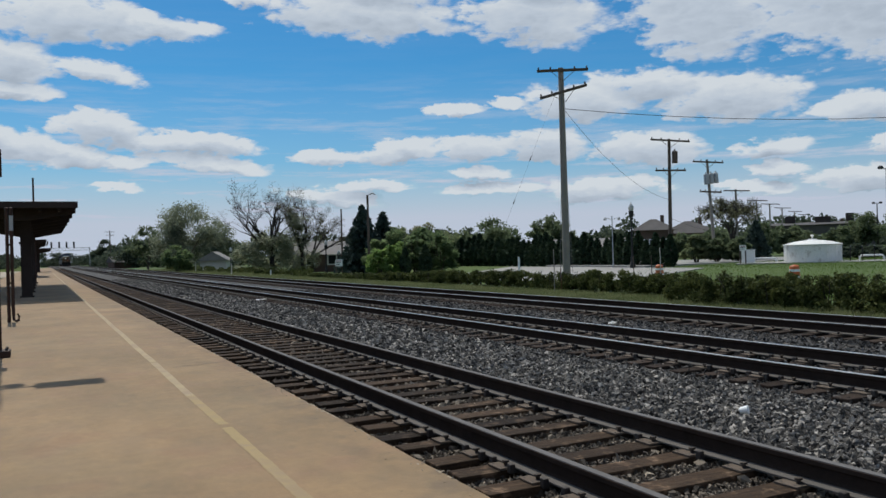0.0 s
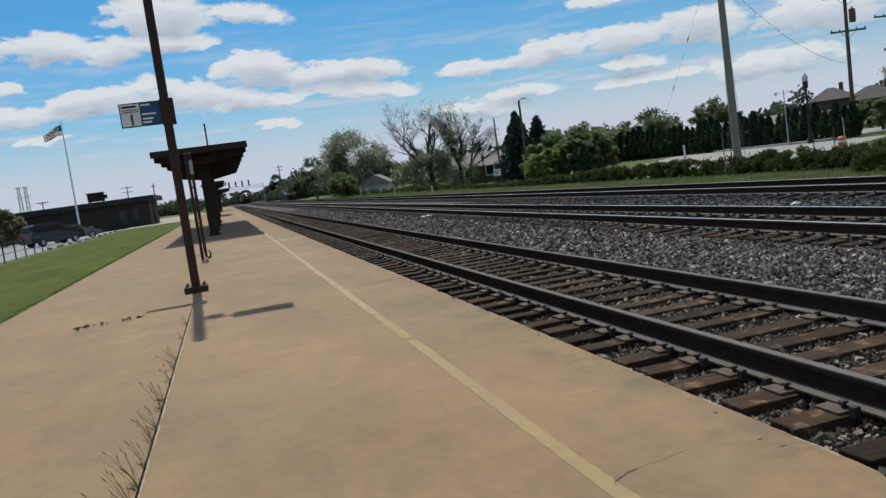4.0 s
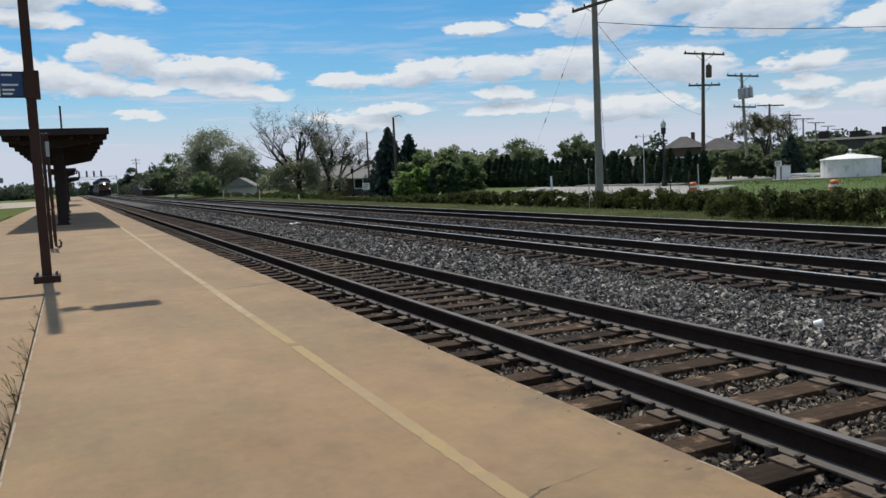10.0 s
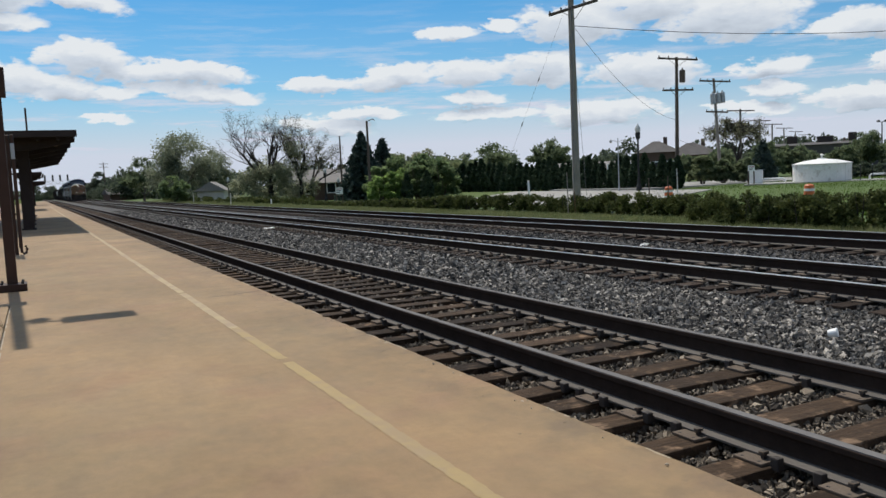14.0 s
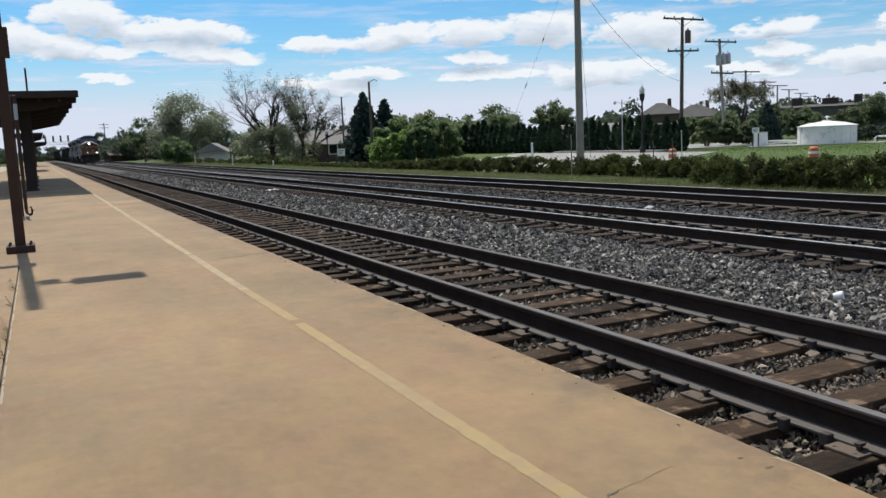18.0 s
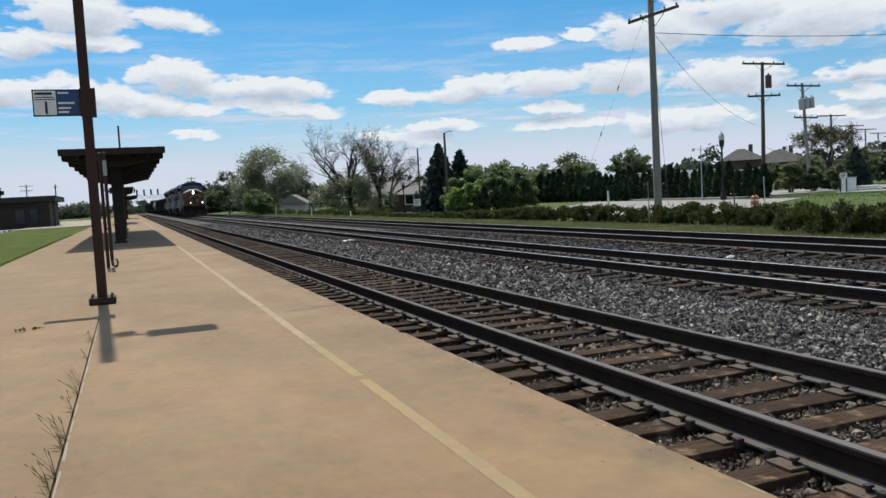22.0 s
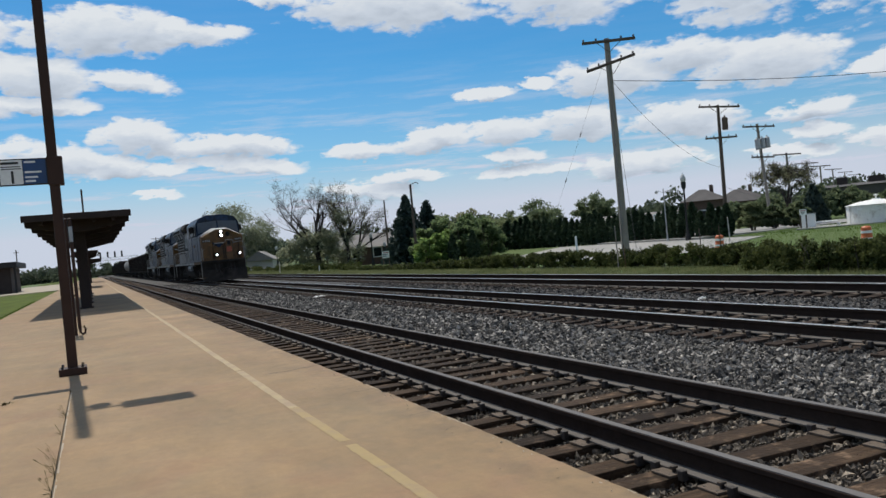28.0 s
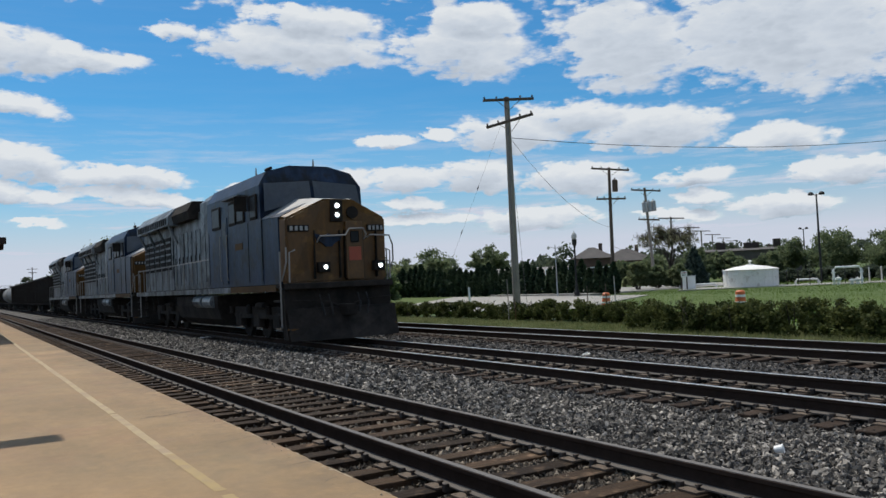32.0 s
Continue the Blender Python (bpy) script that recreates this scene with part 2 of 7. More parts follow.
def leafy(name, c1, c2, rough=0.6, thin=0.35):
    """Leaves: each card its own tint, some light let through."""
    mt = bpy.data.materials.new(name)
    mt.use_nodes = True
    nt = mt.node_tree
    N, Lk = nt.nodes.new, nt.links.new
    b, out = nt.nodes["Principled BSDF"], nt.nodes["Material Output"]
    geo = N("ShaderNodeNewGeometry")
    mx = N("ShaderNodeMix")
    mx.data_type = "RGBA"
    mx.inputs[6].default_value, mx.inputs[7].default_value = (*c1, 1), (*c2, 1)
    ns = N("ShaderNodeTexNoise")
    ns.inputs["Scale"].default_value, ns.inputs["Detail"].default_value = 0.5, 3
    Lk(geo.outputs["Position"], ns.inputs["Vector"])
    av = N("ShaderNodeMath")
    av.operation = "MULTIPLY_ADD"
    Lk(geo.outputs["Random Per Island"], av.inputs[0])
    av.inputs[1].default_value = 0.7
    sc = N("ShaderNodeMapRange")
    sc.inputs["From Min"].default_value, sc.inputs["From Max"].default_value, sc.inputs["To Min"].default_value, sc.inputs["To Max"].default_value = 0.3, 0.7, -0.3, 0.5
    Lk(ns.outputs["Fac"], sc.inputs["Value"])
    Lk(sc.outputs[0], av.inputs[2])
    av.use_clamp = True
    Lk(av.outputs[0], mx.inputs[0])
    Lk(mx.outputs[2], b.inputs["Base Color"])
    b.inputs["Roughness"].default_value = rough
    b.inputs["Specular IOR Level"].default_value = 0.06
    tr, ms = N("ShaderNodeBsdfTranslucent"), N("ShaderNodeMixShader")
    Lk(mx.outputs[2], tr.inputs["Color"])
    ms.inputs[0].default_value = thin
    Lk(b.outputs[0], ms.inputs[1])
    Lk(tr.outputs[0], ms.inputs[2])
    Lk(ms.outputs[0], out.inputs["Surface"])
    return mt


def stony(name, dark, light, scale=None):
    """Broken stone: a tint per stone, or per cell where the stones are not modelled singly."""
    mt = surf(name, dark, light, scale=6, rough=0.9, bump=0.4)
    nt = mt.node_tree
    N, Lk = nt.nodes.new, nt.links.new
    b = nt.nodes["Principled BSDF"]
    ramp = N("ShaderNodeValToRGB")
    e = ramp.color_ramp.elements
    e[0].color, e[1].color = (*dark, 1), (*light, 1)
    e[0].position, e[1].position = 0.15, 1.0
    mid = e.new(0.7)
    mid.color = (*[0.70 * p + 0.30 * q for p, q in zip(dark, light)], 1)
    if scale:
        vo = N("ShaderNodeTexVoronoi")
        vo.inputs["Scale"].default_value = scale
        Lk(N("ShaderNodeNewGeometry").outputs["Position"], vo.inputs["Vector"])
        sep = N("ShaderNodeSeparateColor")
        Lk(vo.outputs["Color"], sep.inputs[0])
        Lk(sep.outputs[0], ramp.inputs[0])
        bp = N("ShaderNodeBump")
        bp.inputs["Strength"].default_value, bp.inputs["Distance"].default_value = 1.0, 0.04
        bp.invert = True
        Lk(vo.outputs["Distance"], bp.inputs["Height"])
        Lk(bp.outputs[0], b.inputs["Normal"])
    else:
        Lk(N("ShaderNodeNewGeometry").outputs["Random Per Island"], ramp.inputs[0])
    Lk(ramp.outputs[0], b.inputs["Base Color"])
    return mt


def glow(name, col, strength):
    mt = bpy.data.materials.new(name)
    mt.use_nodes = True
    b = mt.node_tree.nodes["Principled BSDF"]
    b.inputs["Base Color"].default_value = (*col, 1)
    b.inputs["Emission Color"].default_value = (*col, 1)
    b.inputs["Emission Strength"].default_value = strength
    return mt


M_CONC = surf("platform_concrete", (0.190, 0.129, 0.0625), (0.275, 0.197, 0.105), scale=0.38, rough=0.88, bump=0.15, bump_scale=70, fleck=((0.226, 0.149, 0.080), 1.3, 0.45))


def stain(mt, tint, lo, hi, scale, stretch=(1, 1, 1), detail=8, rough=0.7, local=False):
    """Multiplies a mottled tone into a surface and tints its paler patches."""
    nt = mt.node_tree
    N, Lk = nt.nodes.new, nt.links.new
    b = nt.nodes["Principled BSDF"]
    col = b.inputs["Base Color"].links[0].from_socket
    vm = N("ShaderNodeVectorMath")
    vm.operation = "MULTIPLY"
    vm.inputs[1].default_value = stretch
    Lk(N("ShaderNodeTexCoord").outputs["Object"] if local else N("ShaderNodeNewGeometry").outputs["Position"], vm.inputs[0])
    ns = N("ShaderNodeTexNoise")
    ns.inputs["Scale"].default_value, ns.inputs["Detail"].default_value, ns.inputs["Roughness"].default_value = scale, detail, rough
    Lk(vm.outputs[0], ns.inputs["Vector"])
    rp = N("ShaderNodeValToRGB")
    e = rp.color_ramp.elements
    e[0].position, e[0].color = 0.32, (lo, lo, lo, 1)
    e[1].position, e[1].color = 0.68, (*[hi * c for c in tint], 1)
    Lk(ns.outputs["Fac"], rp.inputs[0])
    mx = N("ShaderNodeMix")
    mx.data_type, mx.blend_type = "RGBA", "MULTIPLY"
    mx.inputs[0].default_value = 1.0
    Lk(col, mx.inputs[6])
    Lk(rp.outputs[0], mx.inputs[7])
    Lk(mx.outputs[2], b.inputs["Base Color"])


stain(M_CONC, (1.0, 0.96, 0.93), 0.84, 1.14, 0.55)
stain(M_CONC, (1.0, 1.0, 1.0), 0.88, 1.10, 2.6, (1.0, 0.35, 1.0))
stain(M_CONC, (1.06, 0.97, 0.94), 0.94, 1.06, 0.30)
stain(M_CONC, (1.0, 1.0, 0.98), 0.90, 1.07, 11.0, (1.0, 0.8, 1.0))


def edge_dirt(mt, x0, x1, dark):
    """Oil and dirt that blotch the strip of a surface between x0 and x1."""
    nt = mt.node_tree
    N, Lk = nt.nodes.new, nt.links.new
    b = nt.nodes["Principled BSDF"]
    col = b.inputs["Base Color"].links[0].from_socket
    pos = N("ShaderNodeNewGeometry").outputs["Position"]
    sep = N("ShaderNodeSeparateXYZ")
    Lk(pos, sep.inputs[0])
    strip = N("ShaderNodeMapRange")
    strip.inputs["From Min"].default_value, strip.inputs["From Max"].default_value = x0, x1
    Lk(sep.outputs[0], strip.inputs["Value"])
    ns = N("ShaderNodeTexNoise")
    ns.inputs["Scale"].default_value, ns.inputs["Detail"].default_value, ns.inputs["Roughness"].default_value = 3.2, 9, 0.72
    Lk(pos, ns.inputs["Vector"])
    spot = N("ShaderNodeMapRange")
    spot.inputs["From Min"].default_value, spot.inputs["From Max"].default_value = 0.46, 0.62
    Lk(ns.outputs["Fac"], spot.inputs["Value"])
    mul = N("ShaderNodeMath")
    mul.operation = "MULTIPLY"
    Lk(strip.outputs[0], mul.inputs[0])
    Lk(spot.outputs[0], mul.inputs[1])
    mx = N("ShaderNodeMix")
    mx.data_type = "RGBA"
    Lk(mul.outputs[0], mx.inputs[0])
    Lk(col, mx.inputs[6])
    mx.inputs[7].default_value = (*dark, 1)
    Lk(mx.outputs[2], b.inputs["Base Color"])


edge_dirt(M_CONC, -1.75, -1.1, (0.14, 0.096, 0.055))
M_CONC_PALE = surf("pale_concrete", (0.28, 0.232, 0.165), (0.36, 0.305, 0.23), scale=0.3, rough=0.9, bump=0.1)
M_CONC_WORN = surf("worn_concrete", (0.25, 0.19, 0.115), (0.33, 0.265, 0.18), scale=3.0, rough=0.9, bump=0.2)
M_CONC_DIRT = surf("dirty_concrete", (0.11, 0.082, 0.052), (0.17, 0.125, 0.075), scale=6, rough=0.95, bump=0.3)
M_JOINT = surf("joint_filler", (0.05, 0.042, 0.03), (0.10, 0.085, 0.06), scale=8, rough=0.95)
M_LINE_WORN = surf("bleached_yellow_paint", (0.345, 0.262, 0.128), (0.345, 0.262, 0.150), scale=0.8, rough=0.85, bump=0.05, fleck=((0.285, 0.205, 0.122), 4.0, 0.85))
M_LINE = surf("worn_yellow_paint", (0.312, 0.221, 0.082), (0.288, 0.205, 0.104), scale=0.8, rough=0.85, bump=0.05, fleck=((0.270, 0.190, 0.100), 5.0, 0.7))
M_RAIL = surf("rail_steel_side", (0.028, 0.0200, 0.0165), (0.048, 0.0350, 0.0285), scale=4, rough=1.0, bump=0.2, spec=0.0)
M_RAILTOP = surf("rail_running_surface", (0.42, 0.41, 0.40), (0.52, 0.51, 0.50), scale=2, rough=0.32, bump=0.02, metal=0.85)
M_RAILTOP_DULL = surf("dull_running_surface", (0.115, 0.108, 0.102), (0.16, 0.15, 0.142), scale=2, rough=0.9, bump=0.03, spec=0.1)
# paler than the rail side: sunlight on the foot is put into the colour
M_RAILFOOT = surf("sunlit_rail_foot", (0.07, 0.06, 0.052), (0.105, 0.092, 0.08), scale=5, rough=0.85, bump=0.1)
M_TIE = surf("creosoted_timber", (0.023, 0.0145, 0.0085), (0.052, 0.0338, 0.0202), scale=2.6, rough=0.95, bump=0.8, bump_scale=18, fleck=((0.125, 0.085, 0.055), 6, 0.25), rand=0.5, spec=0.2)
M_TIE_DARK = surf("tarry_timber", (0.024, 0.017, 0.013), (0.066, 0.048, 0.037), scale=2.6, rough=0.95, bump=0.7, bump_scale=18, rand=0.3, spec=0.1)
M_PLATE = surf("rusty_steel_plate", (0.100, 0.077, 0.059), (0.152, 0.121, 0.095), scale=7, rough=0.95, bump=0.3, spec=0.15)
M_SPIKE = surf("dark_spike_steel", (0.02, 0.016, 0.014), (0.04, 0.03, 0.026), scale=8, rough=0.7)
M_STONE = stony("ballast_stone", (0.022, 0.0192, 0.0165), (0.440, 0.398, 0.342))
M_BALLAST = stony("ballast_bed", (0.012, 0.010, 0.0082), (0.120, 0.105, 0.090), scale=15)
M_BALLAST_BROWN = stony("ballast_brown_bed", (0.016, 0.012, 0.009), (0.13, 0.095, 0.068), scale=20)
M_STONE_DARK = stony("oily_ballast_stone", (0.012, 0.0102, 0.0088), (0.220, 0.194, 0.166))
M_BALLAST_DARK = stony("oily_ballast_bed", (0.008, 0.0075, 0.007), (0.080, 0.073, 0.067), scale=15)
M_STONE_BROWN = stony("ballast_brown_stone", (0.036, 0.027, 0.0185), (0.340, 0.275, 0.200))
M_GRASS_SOIL = surf("meadow_ground", (0.042, 0.078, 0.005), (0.068, 0.104, 0.010), scale=0.6, rough=0.95, bump=0.6, bump_scale=9, fleck=((0.085, 0.105, 0.025), 0.9, 0.15))
M_LAWN = surf("mown_lawn", (0.046, 0.070, 0.009), (0.080, 0.106, 0.014), scale=0.5, rough=0.95, bump=0.25, bump_scale=40, spec=0.1)
stain(M_TIE, (1.05, 1.0, 0.96), 0.45, 1.5, 5.0, (0.5, 7.0, 7.0))
stain(M_LAWN, (1.10, 1.0, 0.85), 0.72, 1.22, 0.7, (1.0, 0.3, 1.0))
M_BLADE = leafy("grass_blade", (0.115, 0.132, 0.052), (0.255, 0.260, 0.128), thin=0.5)
M_BLADE_LUSH = leafy("lush_grass_blade", (0.050, 0.098, 0.005), (0.095, 0.150, 0.012), thin=0.35)
M_DRY = leafy("dry_weed", (0.11, 0.085, 0.042), (0.21, 0.17, 0.09), thin=0.2)
M_WEED = leafy("withered_weed", (0.125, 0.108, 0.050), (0.235, 0.200, 0.102), thin=0.35)
M_ASPHALT = surf("asphalt", (0.19, 0.19, 0.195), (0.27, 0.27, 0.275), scale=0.4, rough=0.9, bump=0.2)
M_ROAD = surf("pale_road", (0.22, 0.21, 0.19), (0.33, 0.32, 0.295), scale=0.25, rough=0.9, bump=0.1)
M_BROWN = surf("brown_painted_steel", (0.036, 0.018, 0.012), (0.055, 0.029, 0.020), scale=3, rough=0.65, bump=0.05, spec=0.25)
M_BLACKSTEEL = surf("black_painted_steel", (0.012, 0.012, 0.013), (0.03, 0.03, 0.03), scale=3, rough=0.6, bump=0.05, spec=0.3)
M_CANOPY = surf("canopy_brown_steel", (0.030, 0.022, 0.020), (0.048, 0.036, 0.032), scale=1.5, rough=0.8, bump=0.05, spec=0.15)
M_GREYSTEEL = surf("galvanised_steel", (0.32, 0.33, 0.34), (0.42, 0.43, 0.44), scale=4, rough=0.5, bump=0.05, metal=0.5)
M_WHITE = surf("white_paint", (0.74, 0.74, 0.72), (0.82, 0.82, 0.80), scale=2, rough=0.55, bump=0.04)
M_TANK = surf("cream_tank_paint", (0.70, 0.69, 0.65), (0.78, 0.77, 0.73), scale=1.2, rough=0.6, bump=0.04, fleck=((0.52, 0.49, 0.44), 2.0, 0.2))
M_BLUE = surf("sign_blue", (0.012, 0.050, 0.150), (0.016, 0.062, 0.18), scale=2, rough=0.45, bump=0)
M_SIGNBLACK = surf("sign_black", (0.012, 0.012, 0.012), (0.02, 0.02, 0.02), scale=2, rough=0.5, bump=0)
M_WOODPOLE = surf("weathered_pole_wood", (0.20, 0.175, 0.15), (0.29, 0.26, 0.225), scale=1.5, rough=0.9, bump=0.5, bump_scale=22)
M_WOODDARK = surf("dark_pole_wood", (0.075, 0.055, 0.042), (0.12, 0.09, 0.07), scale=1.5, rough=0.9, bump=0.5, bump_scale=22)
M_BARK = surf("bark", (0.07, 0.055, 0.042), (0.13, 0.105, 0.085), scale=2.5, rough=0.95, bump=0.7, bump_scale=14)
M_LEAF = leafy("maple_leaf", (0.142, 0.172, 0.086), (0.258, 0.292, 0.156), thin=0.68)
M_LEAF_PALE = leafy("spring_leaf", (0.150, 0.235, 0.062), (0.280, 0.37, 0.125), thin=0.6)
M_LEAF_OLIVE = leafy("olive_leaf", (0.165, 0.170, 0.098), (0.285, 0.285, 0.175), thin=0.70)
M_LEAF_DULL = leafy("dull_grey_leaf", (0.225, 0.240, 0.155), (0.375, 0.390, 0.265), thin=0.70)
M_LEAF_GARDEN = leafy("garden_leaf", (0.110, 0.158, 0.070), (0.215, 0.275, 0.128), thin=0.65)
M_LEAF_GREY = leafy("greyish_leaf", (0.150, 0.170, 0.118), (0.275, 0.300, 0.205), thin=0.68)
M_LEAF_DARK = leafy("dark_leaf", (0.10, 0.13, 0.070), (0.19, 0.225, 0.122), thin=0.64)
M_LEAF_GOLD = leafy("yellow_olive_leaf", (0.140, 0.140, 0.066), (0.245, 0.236, 0.120), thin=0.65)
M_LEAF_FAR = leafy("far_leaf", (0.062, 0.080, 0.052), (0.112, 0.134, 0.092), thin=0.5)
M_NEEDLE = leafy("spruce_needle", (0.030, 0.048, 0.042), (0.070, 0.096, 0.078), thin=0.2)
M_ARBOR = leafy("arborvitae_leaf", (0.018, 0.034, 0.020), (0.055, 0.08, 0.042), thin=0.15)
M_HEDGE = leafy("hedge_leaf", (0.031, 0.043, 0.0145), (0.112, 0.126, 0.041), thin=0.35)
M_TWIG = surf("twig", (0.022, 0.018, 0.015), (0.042, 0.035, 0.029), scale=5, rough=0.95, bump=0)
M_BRICK_DARK = surf("dark_brick", (0.030, 0.023, 0.020), (0.055, 0.042, 0.036), scale=1.2, rough=0.9, bump=0.3)
M_BRICK_RED = surf("house_brick", (0.085, 0.055, 0.042), (0.13, 0.085, 0.065), scale=0.8, rough=0.9, bump=0.3)
M_STUCCO = surf("pale_siding", (0.48, 0.45, 0.41), (0.58, 0.55, 0.50), scale=0.8, rough=0.9, bump=0.1)
M_SHINGLE = surf("grey_shingle", (0.060, 0.054, 0.052), (0.098, 0.089, 0.084), scale=1.0, rough=0.9, bump=0.3)
M_SHINGLE_PALE = surf("pale_shingle", (0.17, 0.158, 0.148), (0.235, 0.22, 0.205), scale=1.0, rough=0.9, bump=0.3)
# pale grey-blue base colour stands in for sky reflected in the windscreen
M_SCREEN = surf("windscreen_sky_tone", (0.100, 0.120, 0.145), (0.122, 0.143, 0.170), scale=1, rough=0.15, bump=0, local=True, spec=0.9)
M_GLASSDARK = surf("dark_glass", (0.012, 0.015, 0.018), (0.02, 0.024, 0.028), scale=1, rough=0.12, bump=0)
M_ORANGE = surf("orange_plastic", (0.52, 0.11, 0.025), (0.60, 0.15, 0.04), scale=2, rough=0.5, bump=0)
M_RUBBER = surf("black_rubber", (0.012, 0.012, 0.012), (0.022, 0.022, 0.022), scale=4, rough=0.8, bump=0.1)
M_SUV = surf("grey_car_paint", (0.034, 0.036, 0.041), (0.044, 0.046, 0.052), scale=1, rough=0.25, bump=0, metal=0.4, local=True)
M_CARWHITE = surf("silver_car_paint", (0.13, 0.135, 0.14), (0.17, 0.17, 0.175), scale=1, rough=0.25, bump=0, metal=0.3, local=True)
M_WIRE = surf("black_wire", (0.015, 0.015, 0.016), (0.025, 0.025, 0.026), scale=2, rough=0.6, bump=0)
M_FLAGRED = surf("flag_red_cloth", (0.32, 0.03, 0.04), (0.38, 0.04, 0.05), scale=3, rough=0.8, bump=0)
M_FLAGBLUE = surf("flag_blue_cloth", (0.03, 0.04, 0.12), (0.04, 0.05, 0.15), scale=3, rough=0.8, bump=0)
# locomotive paints, worn and sooty
M_LBLUE = surf("locomotive_blue", (0.0090, 0.0175, 0.040), (0.024, 0.042, 0.078), scale=0.9, rough=0.45, bump=0.06, local=True, fleck=((0.016, 0.018, 0.023), 1.8, 0.5), spec=0.20)
M_LHOOD = surf("grimy_hood_paint", (0.028, 0.032, 0.039), (0.190, 0.202, 0.212), scale=0.8, rough=0.42, bump=0.08, local=True, fleck=((0.012, 0.013, 0.015), 1.4, 0.7), spec=0.22)
M_LGREY = surf("locomotive_grey", (0.055, 0.062, 0.070), (0.20, 0.214, 0.226), scale=0.8, rough=0.5, bump=0.06, local=True, fleck=((0.03, 0.03, 0.03), 1.6, 0.5), spec=0.25)
M_LGLASS = surf("cab_glass", (0.008, 0.010, 0.012), (0.014, 0.016, 0.019), scale=1, rough=0.4, bump=0, local=True, spec=0.2)
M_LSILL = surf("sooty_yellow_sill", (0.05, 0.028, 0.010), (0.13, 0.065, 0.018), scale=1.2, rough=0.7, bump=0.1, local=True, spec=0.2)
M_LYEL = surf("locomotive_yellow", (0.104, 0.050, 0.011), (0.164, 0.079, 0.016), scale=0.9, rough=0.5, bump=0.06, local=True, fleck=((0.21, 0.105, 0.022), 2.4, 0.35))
M_LBLACK = surf("locomotive_underframe", (0.013, 0.0125, 0.012), (0.030, 0.028, 0.026), scale=1.4, rough=0.9, bump=0.2, local=True, spec=0.12)
M_LTOP = surf("locomotive_anti_glare", (0.24, 0.24, 0.235), (0.40, 0.395, 0.385), scale=1.2, rough=0.65, bump=0.1, local=True)
M_LRED = surf("faded_red_door", (0.30, 0.06, 0.03), (0.36, 0.085, 0.04), scale=2, rough=0.6, bump=0.05, local=True)
M_LWHITE = surf("handrail_white", (0.20, 0.195, 0.185), (0.32, 0.31, 0.29), scale=3, rough=0.6, bump=0, local=True)
M_CAR_BROWN = surf("freight_car_brown", (0.019, 0.016, 0.0145), (0.040, 0.033, 0.027), scale=0.7, rough=0.85, bump=0.15, local=True, spec=0.2)
M_CAR_GREY = surf("freight_car_grey", (0.11, 0.11, 0.11), (0.19, 0.185, 0.18), scale=0.7, rough=0.75, bump=0.1, local=True)
stain(M_LBLUE, (0.95, 1.0, 1.02), 0.35, 1.6, 0.9, (1.0, 1.2, 0.45), local=True)
stain(M_LBLUE, (1.0, 1.0, 1.0), 0.75, 1.25, 5.0, (1.0, 1.0, 0.2), local=True)
for _m in (M_LHOOD, M_LGREY):
    stain(_m, (0.95, 1.0, 1.02), 0.16, 2.2, 0.8, (1.0, 1.5, 0.35), local=True)
    stain(_m, (1.0, 1.0, 1.0), 0.65, 1.35, 5.0, (1.0, 1.0, 0.25), local=True)
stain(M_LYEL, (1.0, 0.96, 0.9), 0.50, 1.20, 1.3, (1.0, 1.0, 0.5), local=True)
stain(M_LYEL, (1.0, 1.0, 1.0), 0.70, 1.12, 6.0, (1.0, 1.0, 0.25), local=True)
stain(M_LBLACK, (1.1, 1.0, 0.92), 0.6, 1.8, 1.6, local=True)
M_LAMP_HOT = glow("headlamp_lens", (1.0, 0.95, 0.86), 400.0)
M_LAMP_OFF = surf("lamp_lens", (0.42, 0.42, 0.40), (0.52, 0.52, 0.50), scale=3, rough=0.2, bump=0)

# ---- building blocks ----
def thing(name, label, category, loc=(0, 0, 0), rz=0.0, group="", kind=""):
    e = new(name)
    e.empty_display_size = 0.2
    e.matrix_basis = pose(*loc, 0, 0, rz)
    return tagged(e, label, category, group, kind)


def mesh_of(name, bm, material):
    me = bpy.data.meshes.new(name)
    bmesh.ops.recalc_face_normals(bm, faces=bm.faces)
    bm.to_mesh(me)
    bm.free()
    for mt in material if isinstance(material, (list, tuple)) else (material,):
        me.materials.append(mt)
    return me


def part(name, bm, material, parent, label="", kind=""):
    ob = new(name, mesh_of(name, bm, material))
    ob.parent = parent
    return tagged(ob, label, kind=kind)


def setting(name, bm, material, label, category):
    return tagged(new(name, mesh_of(name, bm, material)), label, category, kind="structure")


def piece(name, me, parent, m):
    ob = new(name, me)
    ob.parent = parent
    ob.matrix_basis = m
    return ob


def box(bm, x0, x1, y0, y1, z0, z1, bevel=0.0, mi=0):
    vs = [bm.verts.new(p) for p in ((x0, y0, z0), (x1, y0, z0), (x1, y1, z0), (x0, y1, z0), (x0, y0, z1), (x1, y0, z1), (x1, y1, z1), (x0, y1, z1))]
    fs = [bm.faces.new([vs[i] for i in q]) for q in ((0, 3, 2, 1), (4, 5, 6, 7), (0, 1, 5, 4), (1, 2, 6, 5), (2, 3, 7, 6), (3, 0, 4, 7))]
    for f in fs:
        f.material_index = mi
    if bevel:
        bmesh.ops.bevel(bm, geom=list({e for f in fs for e in f.edges}), offset=bevel, segments=2, affect="EDGES", profile=0.6)
    return bm


